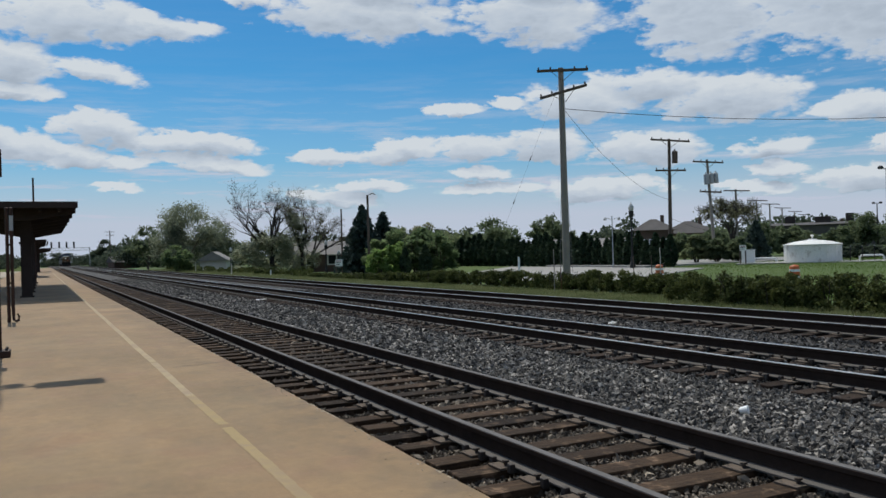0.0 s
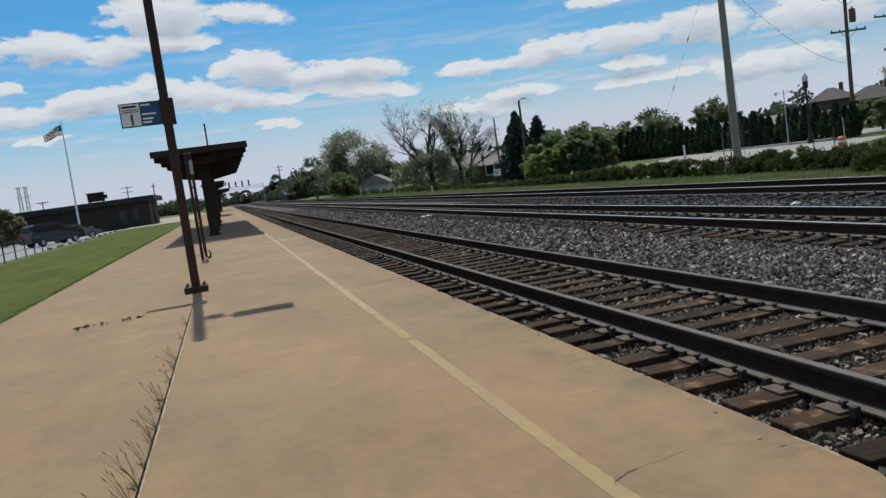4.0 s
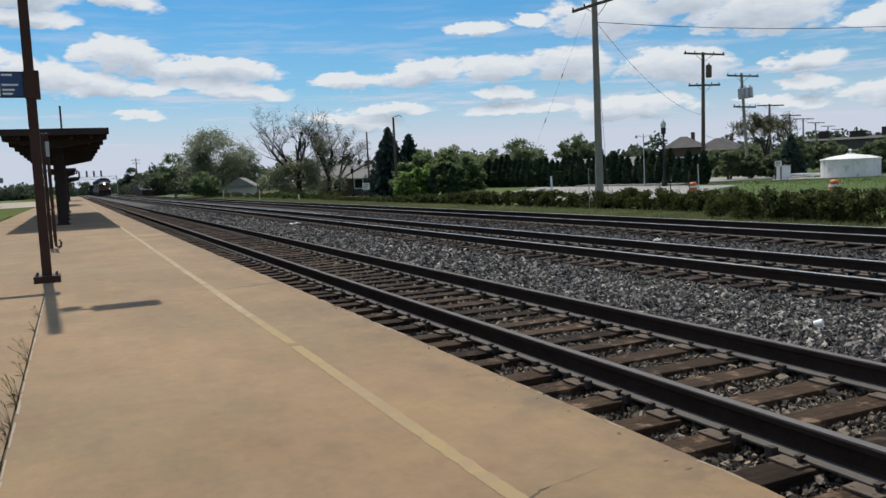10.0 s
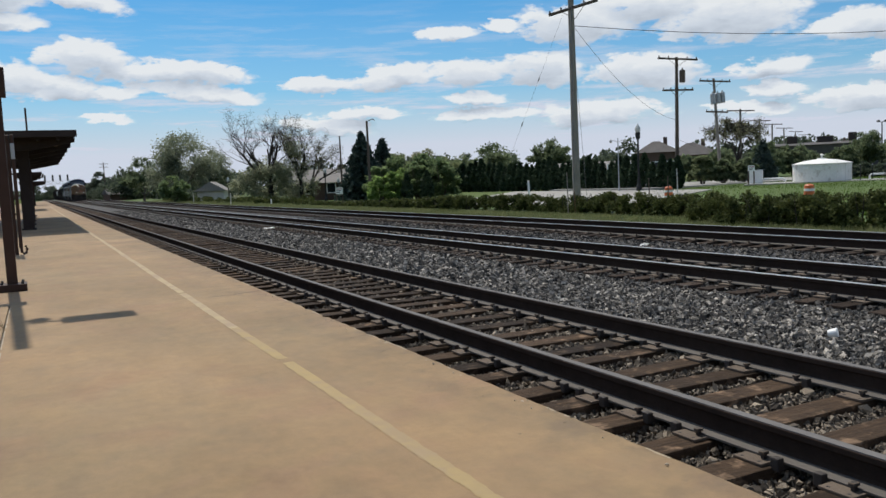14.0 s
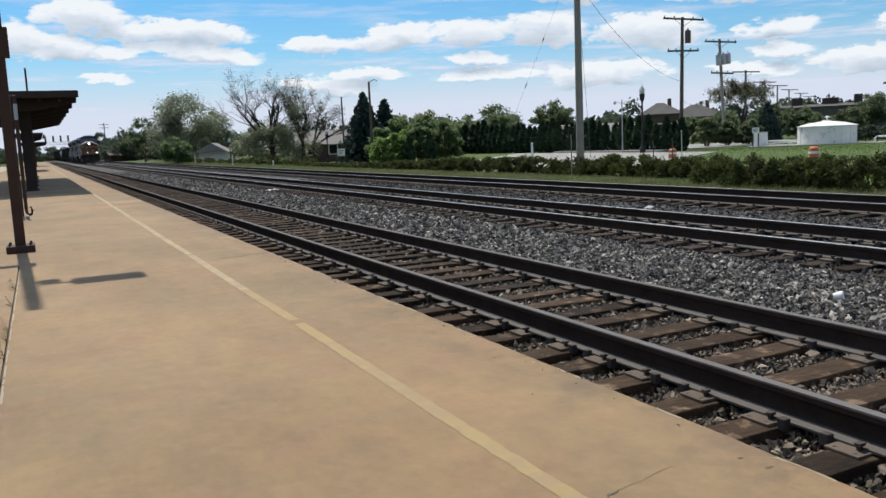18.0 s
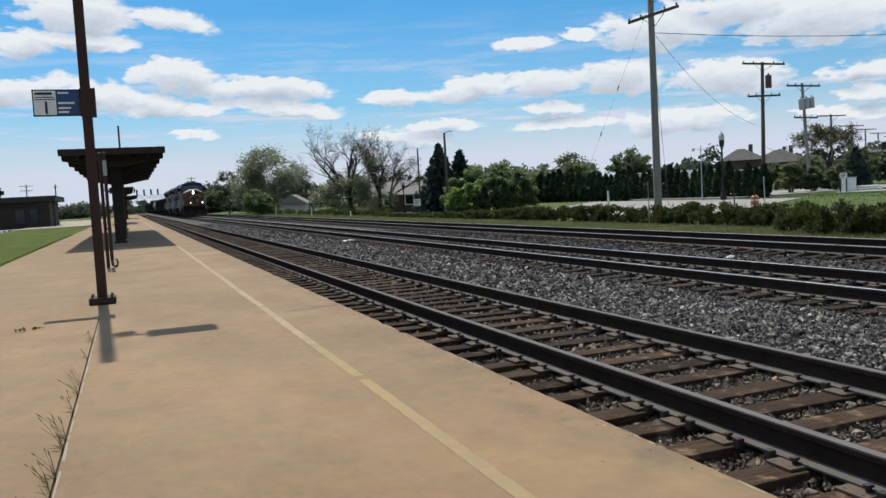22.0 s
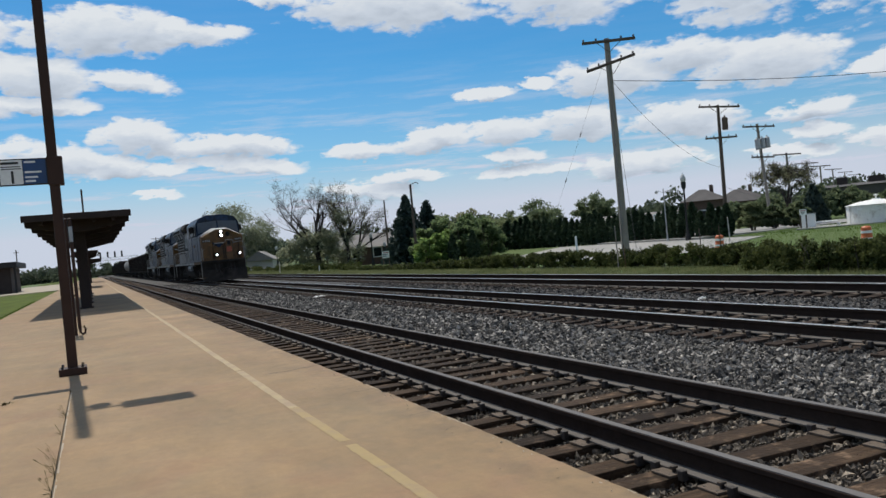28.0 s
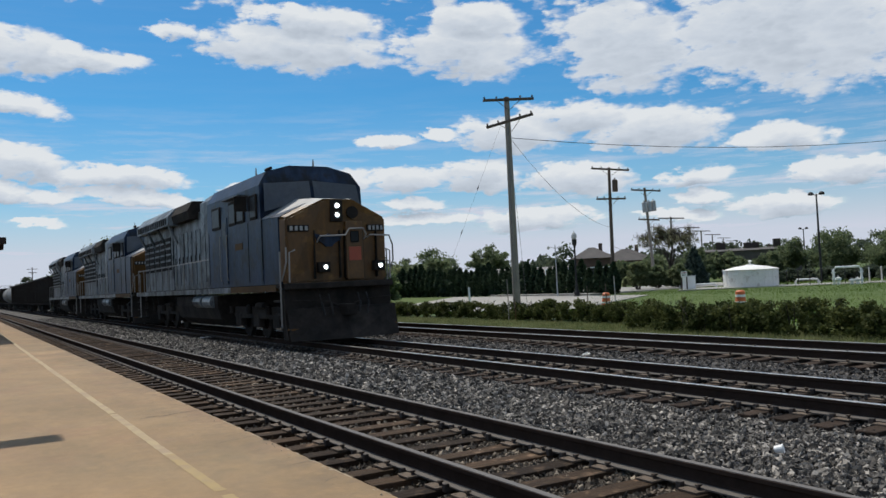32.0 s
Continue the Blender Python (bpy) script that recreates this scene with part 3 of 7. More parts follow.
def prism(bm, outline, a, b, axis="y", mi=0):
    """Sweeps a closed outline (pairs) along an axis from a to b."""
    def at(p, t):
        return {"x": (t, p[0], p[1]), "y": (p[0], t, p[1]), "z": (p[0], p[1], t)}[axis]
    v0 = [bm.verts.new(at(p, a)) for p in outline]
    v1 = [bm.verts.new(at(p, b)) for p in outline]
    n = len(outline)
    fs = [bm.faces.new(v0), bm.faces.new(v1[::-1])] + [bm.faces.new((v0[i], v1[i], v1[(i + 1) % n], v0[(i + 1) % n])) for i in range(n)]
    for f in fs:
        f.material_index = mi
    return bm


def loft(bm, rings, cap=True, mi=0):
    """Skins a row of rings with equal counts of points."""
    vs = [[bm.verts.new(p) for p in r] for r in rings]
    n = len(rings[0])
    fs = []
    for a, b in zip(vs, vs[1:]):
        for i in range(n):
            fs.append(bm.faces.new((a[i], a[(i + 1) % n], b[(i + 1) % n], b[i])))
    if cap:
        fs += [bm.faces.new(vs[0][::-1]), bm.faces.new(vs[-1])]
    for f in fs:
        f.material_index = mi
    return bm


def tube(bm, pts, r, n=8, mi=0):
    """A round bar through points; r: one radius or one a point."""
    pts = [Vector(p) for p in pts]
    rs = r if isinstance(r, (list, tuple)) else [r] * len(pts)
    rings = []
    for i, p in enumerate(pts):
        d = (pts[min(i + 1, len(pts) - 1)] - pts[max(i - 1, 0)]).normalized()
        u = d.cross(Vector((0, 0, 1)) if abs(d.z) < 0.9 else Vector((0, 1, 0))).normalized()
        v = d.cross(u)
        rings.append([p + rs[i] * (math.cos(a) * u + math.sin(a) * v) for a in (2 * math.pi * k / n for k in range(n))])
    return loft(bm, rings, mi=mi)


def lathe(bm, prof, n=16, c=(0, 0), mi=0):
    """Turns (radius, z) pairs about an upright axis."""
    return loft(bm, [[(c[0] + r * math.cos(2 * math.pi * k / n), c[1] + r * math.sin(2 * math.pi * k / n), z) for k in range(n)] for r, z in prof], mi=mi)


def B():
    return bmesh.new()


def raw_mesh(name, verts, faces, material):
    """A mesh from arrays: verts (n, 3), faces (m, k) of one size."""
    me = bpy.data.meshes.new(name)
    k = faces.shape[1]
    me.vertices.add(len(verts))
    me.vertices.foreach_set("co", verts.astype(np.float32).ravel())
    me.loops.add(faces.size)
    me.loops.foreach_set("vertex_index", faces.astype(np.int32).ravel())
    me.polygons.add(len(faces))
    me.polygons.foreach_set("loop_start", np.arange(0, faces.size, k, dtype=np.int32))
    me.update(calc_edges=True)
    me.materials.append(material)
    return me


RNG = np.random.default_rng(7)


def cards(centres, size, up=0.0, aspect=1.6):
    """Leaf cards: a bent-free quad (a pointed lozenge) at each centre, turned at random. up: how far they turn upwards."""
    n = len(centres)
    nrm = RNG.normal(size=(n, 3))
    nrm[:, 2] += up
    nrm /= np.linalg.norm(nrm, axis=1)[:, None]
    a = np.cross(nrm, RNG.normal(size=(n, 3)))
    a /= np.linalg.norm(a, axis=1)[:, None]
    b = np.cross(nrm, a)
    s = (size * RNG.uniform(0.6, 1.35, n))[:, None]
    a, b = a * s * aspect / 2, b * s / 2
    v = np.stack([centres - a, centres - b * 0.9 + a * 0.1, centres + a, centres + b * 0.9 + a * 0.1], 1).reshape(-1, 3)
    return v, np.arange(4 * n).reshape(n, 4)


def blades(points, height, width, lean=0.35):
    """Grass: one narrow triangle a blade."""
    n = len(points)
    a = RNG.uniform(0, 2 * np.pi, n)
    h = height * RNG.uniform(0.5, 1.3, n)
    side = np.stack([np.cos(a), np.sin(a), 0 * a], 1) * (width * RNG.uniform(0.6, 1.3, n))[:, None]
    tip = points + np.stack([RNG.normal(0, lean, n) * h, RNG.normal(0, lean, n) * h, h], 1)
    return np.stack([points - side, points + side, tip], 1).reshape(-1, 3), np.arange(3 * n).reshape(n, 3)


def stuff(name, verts, faces, material, label, category):
    return tagged(new(name, raw_mesh(name, verts, faces, material)), label, category, kind="stuff")


# ---- the lie of the land ----
EDGE, PLAT = -1.19, 0.18               # platform edge and height
LAWN_EDGE = -6.9
TRACK_X = (0.0, 5.016, 9.776)          # near rail of each track
GAUGE = 1.505
GROUND = [(-4000, 0.4), (-400, 0.1), (-60, 0.0), (-16.5, 0.0), (-14.0, 0.08), (-7.1, 0.10), (-6.7, -0.5), (12.6, -0.5), (12.9, -0.27), (15.6, -0.24),
          (17.4, -0.15), (20, -0.28), (25, -0.50), (30, -0.66), (36.4, -0.09), (44, 0.0), (60, 0.05), (400, 1.2), (4000, 4.0)]


def land(x):
    return float(np.interp(x, [g[0] for g in GROUND], [g[1] for g in GROUND]))


def build_ground():
    bm = B()
    xs = [g[0] for g in GROUND]
    ys = [-4000, -300, -60, -20, 0, 20, 40, 60, 90, 130, 200, 400, 1000, 4500]
    grid = [[bm.verts.new((x, y, land(x))) for y in ys] for x in xs]
    for i in range(len(xs) - 1):
        for j in range(len(ys) - 1):
            f = bm.faces.new((grid[i][j], grid[i + 1][j], grid[i + 1][j + 1], grid[i][j + 1]))
            f.material_index = 1 if -14.5 < (xs[i] + xs[i + 1]) / 2 < -6.9 else 0
    setting("ground", bm, [M_GRASS_SOIL, M_LAWN], "grassy ground, mown lawn beside the platform", "ground")


def build_ballast():
    # crowned bed: shoulders between the tracks stand proud of the cribs
    prof = [(EDGE, -0.33), (-0.7, -0.31), (2.15, -0.29), (2.45, -0.22), (4.1, -0.21), (4.45, -0.25), (7.1, -0.26), (7.4, -0.22), (8.8, -0.22), (9.1, -0.25),
            (11.9, -0.26), (12.3, -0.24), (12.95, -0.35)]
    bm = B()
    ys = [-60, -10, 0, 10, 20, 40, 80, 160, 320, 800]
    grid = [[bm.verts.new((x, y, z)) for y in ys] for x, z in prof]
    for i in range(len(prof) - 1):
        for j in range(len(ys) - 1):
            f = bm.faces.new((grid[i][j], grid[i + 1][j], grid[i + 1][j + 1], grid[i][j + 1]))
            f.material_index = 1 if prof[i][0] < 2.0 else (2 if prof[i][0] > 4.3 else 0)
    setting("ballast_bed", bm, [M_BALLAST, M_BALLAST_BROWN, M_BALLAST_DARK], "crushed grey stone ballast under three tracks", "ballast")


RAIL_OUT = [(-0.076, -0.183), (0.076, -0.183), (0.076, -0.170), (0.018, -0.150), (0.010, -0.13), (0.010, -0.055), (0.036, -0.040), (0.036, -0.010),
            (0.028, -0.001), (-0.028, -0.001), (-0.036, -0.010), (-0.036, -0.040), (-0.010, -0.055), (-0.010, -0.13), (-0.018, -0.150), (-0.076, -0.170)]


def build_tracks():
    tie_bm = B()
    box(tie_bm, -1.3, 1.3, -0.115, 0.115, -0.18, 0.0, bevel=0.012)
    tie_me = mesh_of("tie", tie_bm.copy(), M_TIE)
    dark_me = mesh_of("tie", tie_bm, M_TIE_DARK)
    pl = B()
    box(pl, -0.18, 0.18, -0.10, 0.10, 0.0, 0.018, bevel=0.004)
    # spike holes, and one driven spike a side whose head laps the rail foot
    for sx in (-0.15, 0.15):
        for sy in (-0.06, 0.06):
            # each hole is a thin dark pad, its inner shade put into the colour
            box(pl, sx - 0.008, sx + 0.008, sy - 0.008, sy + 0.008, 0.0175, 0.0195, mi=1)
    for sx, sy in ((-0.095, -0.045), (0.095, 0.045)):
        box(pl, sx - 0.011, sx + 0.011, sy - 0.011, sy + 0.011, 0.015, 0.05, mi=1)
        box(pl, sx - 0.024, sx + 0.024, sy - 0.019, sy + 0.019, 0.044, 0.064, bevel=0.006, mi=1)
    plate_me = mesh_of("tie_plate", pl, [M_PLATE, M_SPIKE])
    an = B()
    box(an, -0.10, 0.10, -0.022, 0.022, -0.045, -0.012, bevel=0.006)
    box(an, -0.125, -0.078, -0.028, 0.028, -0.045, 0.030, bevel=0.008)
    box(an, 0.078, 0.125, -0.028, 0.028, -0.045, 0.030, bevel=0.008)
    anchor_me = mesh_of("rail_anchor", an, M_SPIKE)
    for k, x0 in enumerate(TRACK_X):
        tr = thing("track", ("worn near track with brown weathered wooden ties", "middle track that carries the freight train", "far track beside the grass verge")[k], "railway track", kind="structure")
        for rx in (x0, x0 + GAUGE):
            bm = B()
            prism(bm, [(rx + a, b) for a, b in RAIL_OUT], -60, 800)
            bm.faces.ensure_lookup_table()
            # upper foot faces take the paler colour painted for sunlight
            for k2 in (3, 4, 16, 17):
                bm.faces[k2].material_index = 1
            part("rail", bm, [M_RAIL, M_RAILFOOT], tr, "dark rusty steel rail")
            bm = B()
            prism(bm, [(rx - 0.032, -0.006), (rx + 0.032, -0.006), (rx + 0.032, 0.0005), (rx + 0.029, 0.002), (rx - 0.029, 0.002), (rx - 0.032, 0.0005)], -60, 800)
            part("rail_head", bm, M_RAILTOP_DULL if k == 0 else M_RAILTOP, tr, "dull grey running surface of the rail" if k == 0 else "polished running surface of the rail")
        rnd = random.Random(11 + k)
        near_to = (62, 46, 40)[k]
        y, far = -4.0, []
        while y < 260:
            yy, turn, dx = y + rnd.uniform(-0.05, 0.05), rnd.uniform(-2.2, 2.2), rnd.uniform(-0.06, 0.06)
            z = -0.201 + rnd.uniform(-0.008, 0.003)
            if y < near_to:
                piece("tie", tie_me if k == 0 else dark_me, tr, pose(x0 + GAUGE / 2 + dx, yy, z, rnd.uniform(-1, 1), 0, turn))
                for rx in (x0, x0 + GAUGE):
                    piece("tie_plate", plate_me, tr, pose(rx, yy, -0.2, 0, 0, rnd.uniform(-2, 2)))
                if y < 26 and k < 2:
                    for rx in (x0, x0 + GAUGE):
                        for side in (-0.145, 0.145):
                            if rnd.random() < 0.55:
                                piece("rail_anchor", anchor_me, tr, pose(rx, yy + side, -0.175, 0, 0, 0))
            else:
                far.append((x0 + GAUGE / 2 + dx, yy, z))
            y += 0.515
        bm = B()
        for x, yy, z in far:
            box(bm, x - 1.3, x + 1.3, yy - 0.115, yy + 0.115, z - 0.12, z)
        part("ties", bm, M_TIE if k == 0 else M_TIE_DARK, tr, "row of weathered wooden ties", kind="stuff")


def stones(name, x0, x1, y0, y1, count, size, z_of, material, label, thin_out=0.0):
    """Loose broken stones: angular six-sided lumps lying over one another."""
    cube = np.array([(a, b, c) for a in (-1, 1) for b in (-1, 1) for c in (-1, 1)]) * 0.72
    quads = np.array([(0, 1, 3, 2), (4, 6, 7, 5), (0, 4, 5, 1), (2, 3, 7, 6), (0, 2, 6, 4), (1, 5, 7, 3)])
    tri = np.concatenate([quads[:, (0, 1, 2)], quads[:, (0, 2, 3)]])
    u = RNG.random(count)
    y = y0 + (y1 - y0) * (u if not thin_out else ((1 + u * ((1 + thin_out) ** 2 - 1)) ** 0.5 - 1) / thin_out)
    y = y0 + (y1 - (y - y0) - y0) if thin_out else y
    x = RNG.uniform(x0, x1, count)
    s = size * RNG.uniform(0.55, 1.35, count)
    sc = s[:, None] * RNG.uniform(0.55, 1.15, (count, 3)) * np.array((1.25, 1.0, 0.72)) / 2
    q = RNG.normal(size=(count, 4))
    q /= np.linalg.norm(q, axis=1)[:, None]
    w, i, j, k = q.T
    R = np.stack([1 - 2 * (j * j + k * k), 2 * (i * j - k * w), 2 * (i * k + j * w), 2 * (i * j + k * w), 1 - 2 * (i * i + k * k), 2 * (j * k - i * w), 2 * (i * k - j * w), 2 * (j * k + i * w),
                  1 - 2 * (i * i + j * j)], 1).reshape(-1, 3, 3)
    lump = (cube[None] + RNG.normal(0, 0.34, (count, 8, 3))) * sc[:, None, :]
    v = np.einsum("nij,nkj->nki", R, lump)
    c = np.stack([x, y, np.array([z_of(a, b) for a, b in zip(x, y)]) + RNG.uniform(-0.1, 0.45, count) * s], 1)
    v = (v + c[:, None, :]).reshape(-1, 3)
    f = (tri[None] + 8 * np.arange(count)[:, None, None]).reshape(-1, 3)
    ob = stuff(name, v, f, material, label, "gravel")
    ob.data.polygons.foreach_set("use_smooth", np.zeros(len(f), dtype=bool))


def build_platform():
    p = thing("platform", "tan weathered concrete station platform with worn yellow line", "platform", kind="structure")
    cuts = [-60, -30, -8, 10.46, 29, 47.5, 66, 84.5, 103, 140, 190, 260]
    rnd = random.Random(3)
    for xa, xb in ((LAWN_EDGE, -4.018), (-4.004, EDGE)):
        for ya, yb in zip(cuts, cuts[1:]):
            bm = B()
            if xb == EDGE and -30 < ya < 60:
                # the trackside arris is chipped along its length
                edge, y, chip = [], ya + 0.0005, 0.0
                while y < yb - 0.02:
                    chip = rnd.uniform(0.02, 0.055) if rnd.random() < 0.03 else chip * 0.25
                    edge.append((xb - chip - rnd.uniform(0.0, 0.009), y))
                    y += rnd.uniform(0.035, 0.11)
                edge.append((xb, yb - 0.0005))
                arris = B()
                keep = False
                for (xe, ye), (xf, yf) in zip(edge, edge[1:]):
                    keep = rnd.random() < (0.70 if keep else 0.14)
                    if keep:
                        d, e = rnd.uniform(0.008, 0.022), rnd.uniform(0.008, 0.022)
                        arris.faces.new([arris.verts.new(q) for q in ((xe - d, ye, PLAT + 0.0015), (xe - 0.001, ye, PLAT + 0.0015), (xf - 0.001, yf, PLAT + 0.0015), (xf - e, yf, PLAT + 0.0015))])
                part("worn_arris", arris, M_CONC_WORN, p, "pale worn rim of the platform edge")
                prism(bm, [(xa, ya + 0.0005)] + edge + [(xa, yb - 0.0005)], PLAT - 0.022, PLAT, "z")
                box(bm, xa, xb, ya + 0.0005, yb - 0.0005, -0.35, PLAT - 0.0225)
            else:
                box(bm, xa, xb, ya + 0.0005, yb - 0.0005, -0.35, PLAT, bevel=0.002)
            part("slab", bm, M_CONC, p)
    bm = B()
    box(bm, -4.025, -4.0, -60, 11.5, -0.3, PLAT - 0.02)
    part("joint", bm, M_JOINT, p, "dark open joint with weeds")
    bm = B()
    box(bm, -4.018, -4.004, 11.5, 260, -0.3, PLAT - 0.002)
    part("sealed_joint", bm, M_CONC, p, "joint closed with mortar")
    # worn line with ragged edges, thinned and broken where feet have rubbed it
    rnd = random.Random(5)
    bm, worn = B(), B()
    z = PLAT + 0.0015
    for k, brush in enumerate((bm, worn)):
        y, end = ((-3.0, 8.0), (8.0, 120.0))[k]
        prev, step = None, (0.014, 0.10)[k]
        while y < end:
            mid = -2.085 + 0.004 * math.sin(y * 1.3)
            thin = 0.041 + 0.006 * noise.noise(Vector((0, y * 1.1, 3)))
            cur = [brush.verts.new((mid + sd * (thin + 0.009 * noise.noise(Vector((sd, y * 9, 0))) + 0.006 * noise.noise(Vector((sd, y * 33, 5)))), y, z)) for sd in (-1, 1)]
            if prev and not (noise.noise(Vector((5, y * 2.3, 1))) > 0.52):
                brush.faces.new((prev[0], prev[1], cur[1], cur[0]))
            prev = cur
            y += step
    part("yellow_line", bm, M_LINE, p, "worn pale yellow safety line")
    part("yellow_line", worn, M_LINE_WORN, p, "safety line worn almost white")
    bm, y = B(), 2.4
    while y < 11.2:
        ln = rnd.uniform(0.04, 0.35)
        box(bm, -4.0015, -3.995 + rnd.uniform(0.0, 0.008), y, y + ln, PLAT - 0.01, PLAT + 0.002)
        y += ln + (rnd.uniform(0.02, 0.2) if rnd.random() < 0.5 else 0.0)
    part("worn_edge", bm, M_CONC_PALE, p, "pale chipped slab edge along the joint")
    # wandering cracks
    for pts in (((-1.98, 10.30), (-1.80, 10.40), (-1.62, 10.37), (-1.45, 10.46), (-1.2, 10.50)), ((-1.62, 8.2), (-1.45, 8.26), (-1.2, 8.3)), ((-1.45, 6.80), (-1.2, 6.86)), ((-2.07, 2.62), (-2.045, 2.665), (-2.0, 2.69), (-1.95, 2.72), (-1.90, 2.735)), ((-1.90, 2.735), (-1.74, 2.77), (-1.6, 2.80)), ((-1.42, 6.10), (-1.36, 6.16), (-1.27, 6.20))):
        bm = B()
        prev = None
        fine = [pts[0]]
        for (xa, ya), (xb, yb) in zip(pts, pts[1:]):
            fine += [(xa + (xb - xa) * u + rnd.uniform(-0.01, 0.01), ya + (yb - ya) * u + rnd.uniform(-0.012, 0.012)) for u in (0.33, 0.66)] + [(xb, yb)]
        pts = fine
        for i, (x, y) in enumerate(pts):
            w = (0.009 if fine[0][1] > 10 else 0.0045) * (0.3 if i in (0, len(pts) - 1) else rnd.uniform(0.3, 1.6)) * (0.45 if fine[0][0] == -1.90 else 1.0)
            cur = [bm.verts.new((x, y - w, PLAT + 0.002)), bm.verts.new((x, y + w, PLAT + 0.002))]
            if prev:
                bm.faces.new((prev[0], cur[0], cur[1], prev[1]))
            prev = cur
        part("crack", bm, M_JOINT, p, "dark crack in the concrete")


def edge_wear():
    """Spalled spots along the platform's edge: dark dents and pale fresh breaks."""
    rnd = random.Random(31)
    spots = [(-1.30, 2.60, 0.018, 0), (-1.33, 2.72, 0.012, 0), (-3.34, 22.07, 0.05, 0)]
    spots += [(-1.21 - rnd.random() * 0.03, rnd.uniform(4, 16), rnd.uniform(0.008, 0.018), 1) for _ in range(14)]
    spots += [(-1.22 - rnd.random() * 0.5, rnd.uniform(3, 12), rnd.uniform(0.005, 0.011), 0) for _ in range(16)]
    p = bpy.data.objects["platform"]
    for x, y, r, pale in spots:
        bm = B()
        ring = []
        for k in range(9):
            a = 2 * math.pi * k / 9
            rr = r * rnd.uniform(0.5, 1.15)
            ring.append(bm.verts.new((min(x + rr * math.cos(a) * (0.7 if pale else 1.3), EDGE - 0.003), y + rr * math.sin(a) * (1.8 if pale else 0.7), PLAT + 0.001)))
        top = bm.verts.new((min(x, EDGE - 0.008), y, PLAT + 0.004))
        for k in range(9):
            bm.faces.new((ring[k], ring[(k + 1) % 9], top))
        part("spall", bm, M_CONC_PALE if pale else M_CONC_DIRT, p, "pale broken concrete" if pale else "dark dent in the concrete")


build_ground()
build_ballast()
build_tracks()
build_platform()
edge_wear()

# ---- on the platform ----
def lamp_standard():
    t = thing("lamp_post", "tall brown steel lamp post with a blue track sign", "lamp post", (-4.01, 13.27, PLAT))
    bm = B()
    box(bm, -0.066, 0.066, -0.066, 0.066, 0.02, 8.5, bevel=0.012)
    part("shaft", bm, M_BROWN, t)
    bm = B()
    box(bm, -0.18, 0.18, -0.18, 0.18, 0.0, 0.10, bevel=0.015)
    part("base_plate", bm, M_BROWN, t)
    for sx in (-1, 1):
        for sy in (-1, 1):
            bm = B()
            tube(bm, [(0.13 * sx, 0.13 * sy, 0.10), (0.13 * sx, 0.13 * sy, 0.135)], 0.018, 6)
            part("bolt", bm, M_BLACKSTEEL, t)
    bm = B()
    box(bm, 0.0, 0.42, -0.03, 0.03, 5.98, 6.04, bevel=0.008)
    part("arm", bm, M_BROWN, t)
    bm = B()
    box(bm, 0.40, 1.12, -0.19, 0.19, 5.90, 6.10, bevel=0.03)
    lum = part("luminaire", bm, M_BROWN, t, "flat box-shaped lamp head")
    bm = B()
    box(bm, 0.46, 1.06, -0.11, 0.11, 5.888, 5.90)
    part("lens", bm, M_LAMP_OFF, lum)
    bm = B()
    lathe(bm, [(0.03, 5.55), (0.10, 5.57), (0.125, 5.66), (0.11, 5.76), (0.05, 5.80)], 14, (0.19, 0.0))
    box(bm, 0.06, 0.12, -0.02, 0.02, 5.64, 5.70)
    part("speaker", bm, M_GREYSTEEL, t, "round grey loudspeaker")
    # track sign, bracket and lettering
    bm = B()
    box(bm, -0.075, 0.125, -0.085, 0.085, 2.66, 3.06, bevel=0.006)
    part("sign_bracket", bm, M_BROWN, t)
    bm = B()
    box(bm, -0.685, -0.075, -0.022, 0.022, 2.68, 3.05, bevel=0.005)
    sg = part("sign_board", bm, M_SIGNBLACK, t, "black-framed track number sign")
    bm = B()
    box(bm, -0.668, -0.385, -0.026, -0.0221, 2.697, 3.033)
    part("white_panel", bm, M_WHITE, sg)
    bm = B()
    box(bm, -0.377, -0.09, -0.026, -0.0221, 2.697, 3.033)
    part("blue_panel", bm, M_BLUE, sg)
    for xa, xb, za, zb in ((-0.65, -0.43, 2.975, 3.008), (-0.65, -0.41, 2.935, 2.948), (-0.65, -0.40, 2.905, 2.918)):
        bm = B()
        box(bm, xa, xb, -0.0275, -0.0262, za, zb)
        part("lettering", bm, M_SIGNBLACK, sg)
    for xa, xb, z in ((-0.36, -0.22, 3.0), (-0.36, -0.15, 2.86), (-0.36, -0.20, 2.79), (-0.36, -0.23, 2.735)):
        bm = B()
        box(bm, xa, xb, -0.0275, -0.0262, z - 0.013, z + 0.013)
        part("lettering", bm, M_WHITE, sg)
    cu = bpy.data.curves.new("numeral", "FONT")
    cu.body, cu.size, cu.extrude, cu.offset = "1", 0.24, 0.001, 0.004
    tmp = bpy.data.objects.new("numeral_text", cu)
    scene.collection.objects.link(tmp)
    dg = bpy.context.evaluated_depsgraph_get()
    me = bpy.data.meshes.new_from_object(tmp.evaluated_get(dg))
    bpy.data.objects.remove(tmp)
    me.materials.clear()
    me.materials.append(M_SIGNBLACK)
    num = new("numeral", me)
    num.parent = sg
    num.matrix_basis = pose(-0.575, -0.0275, 2.715, 90, 0, 0)
    return t


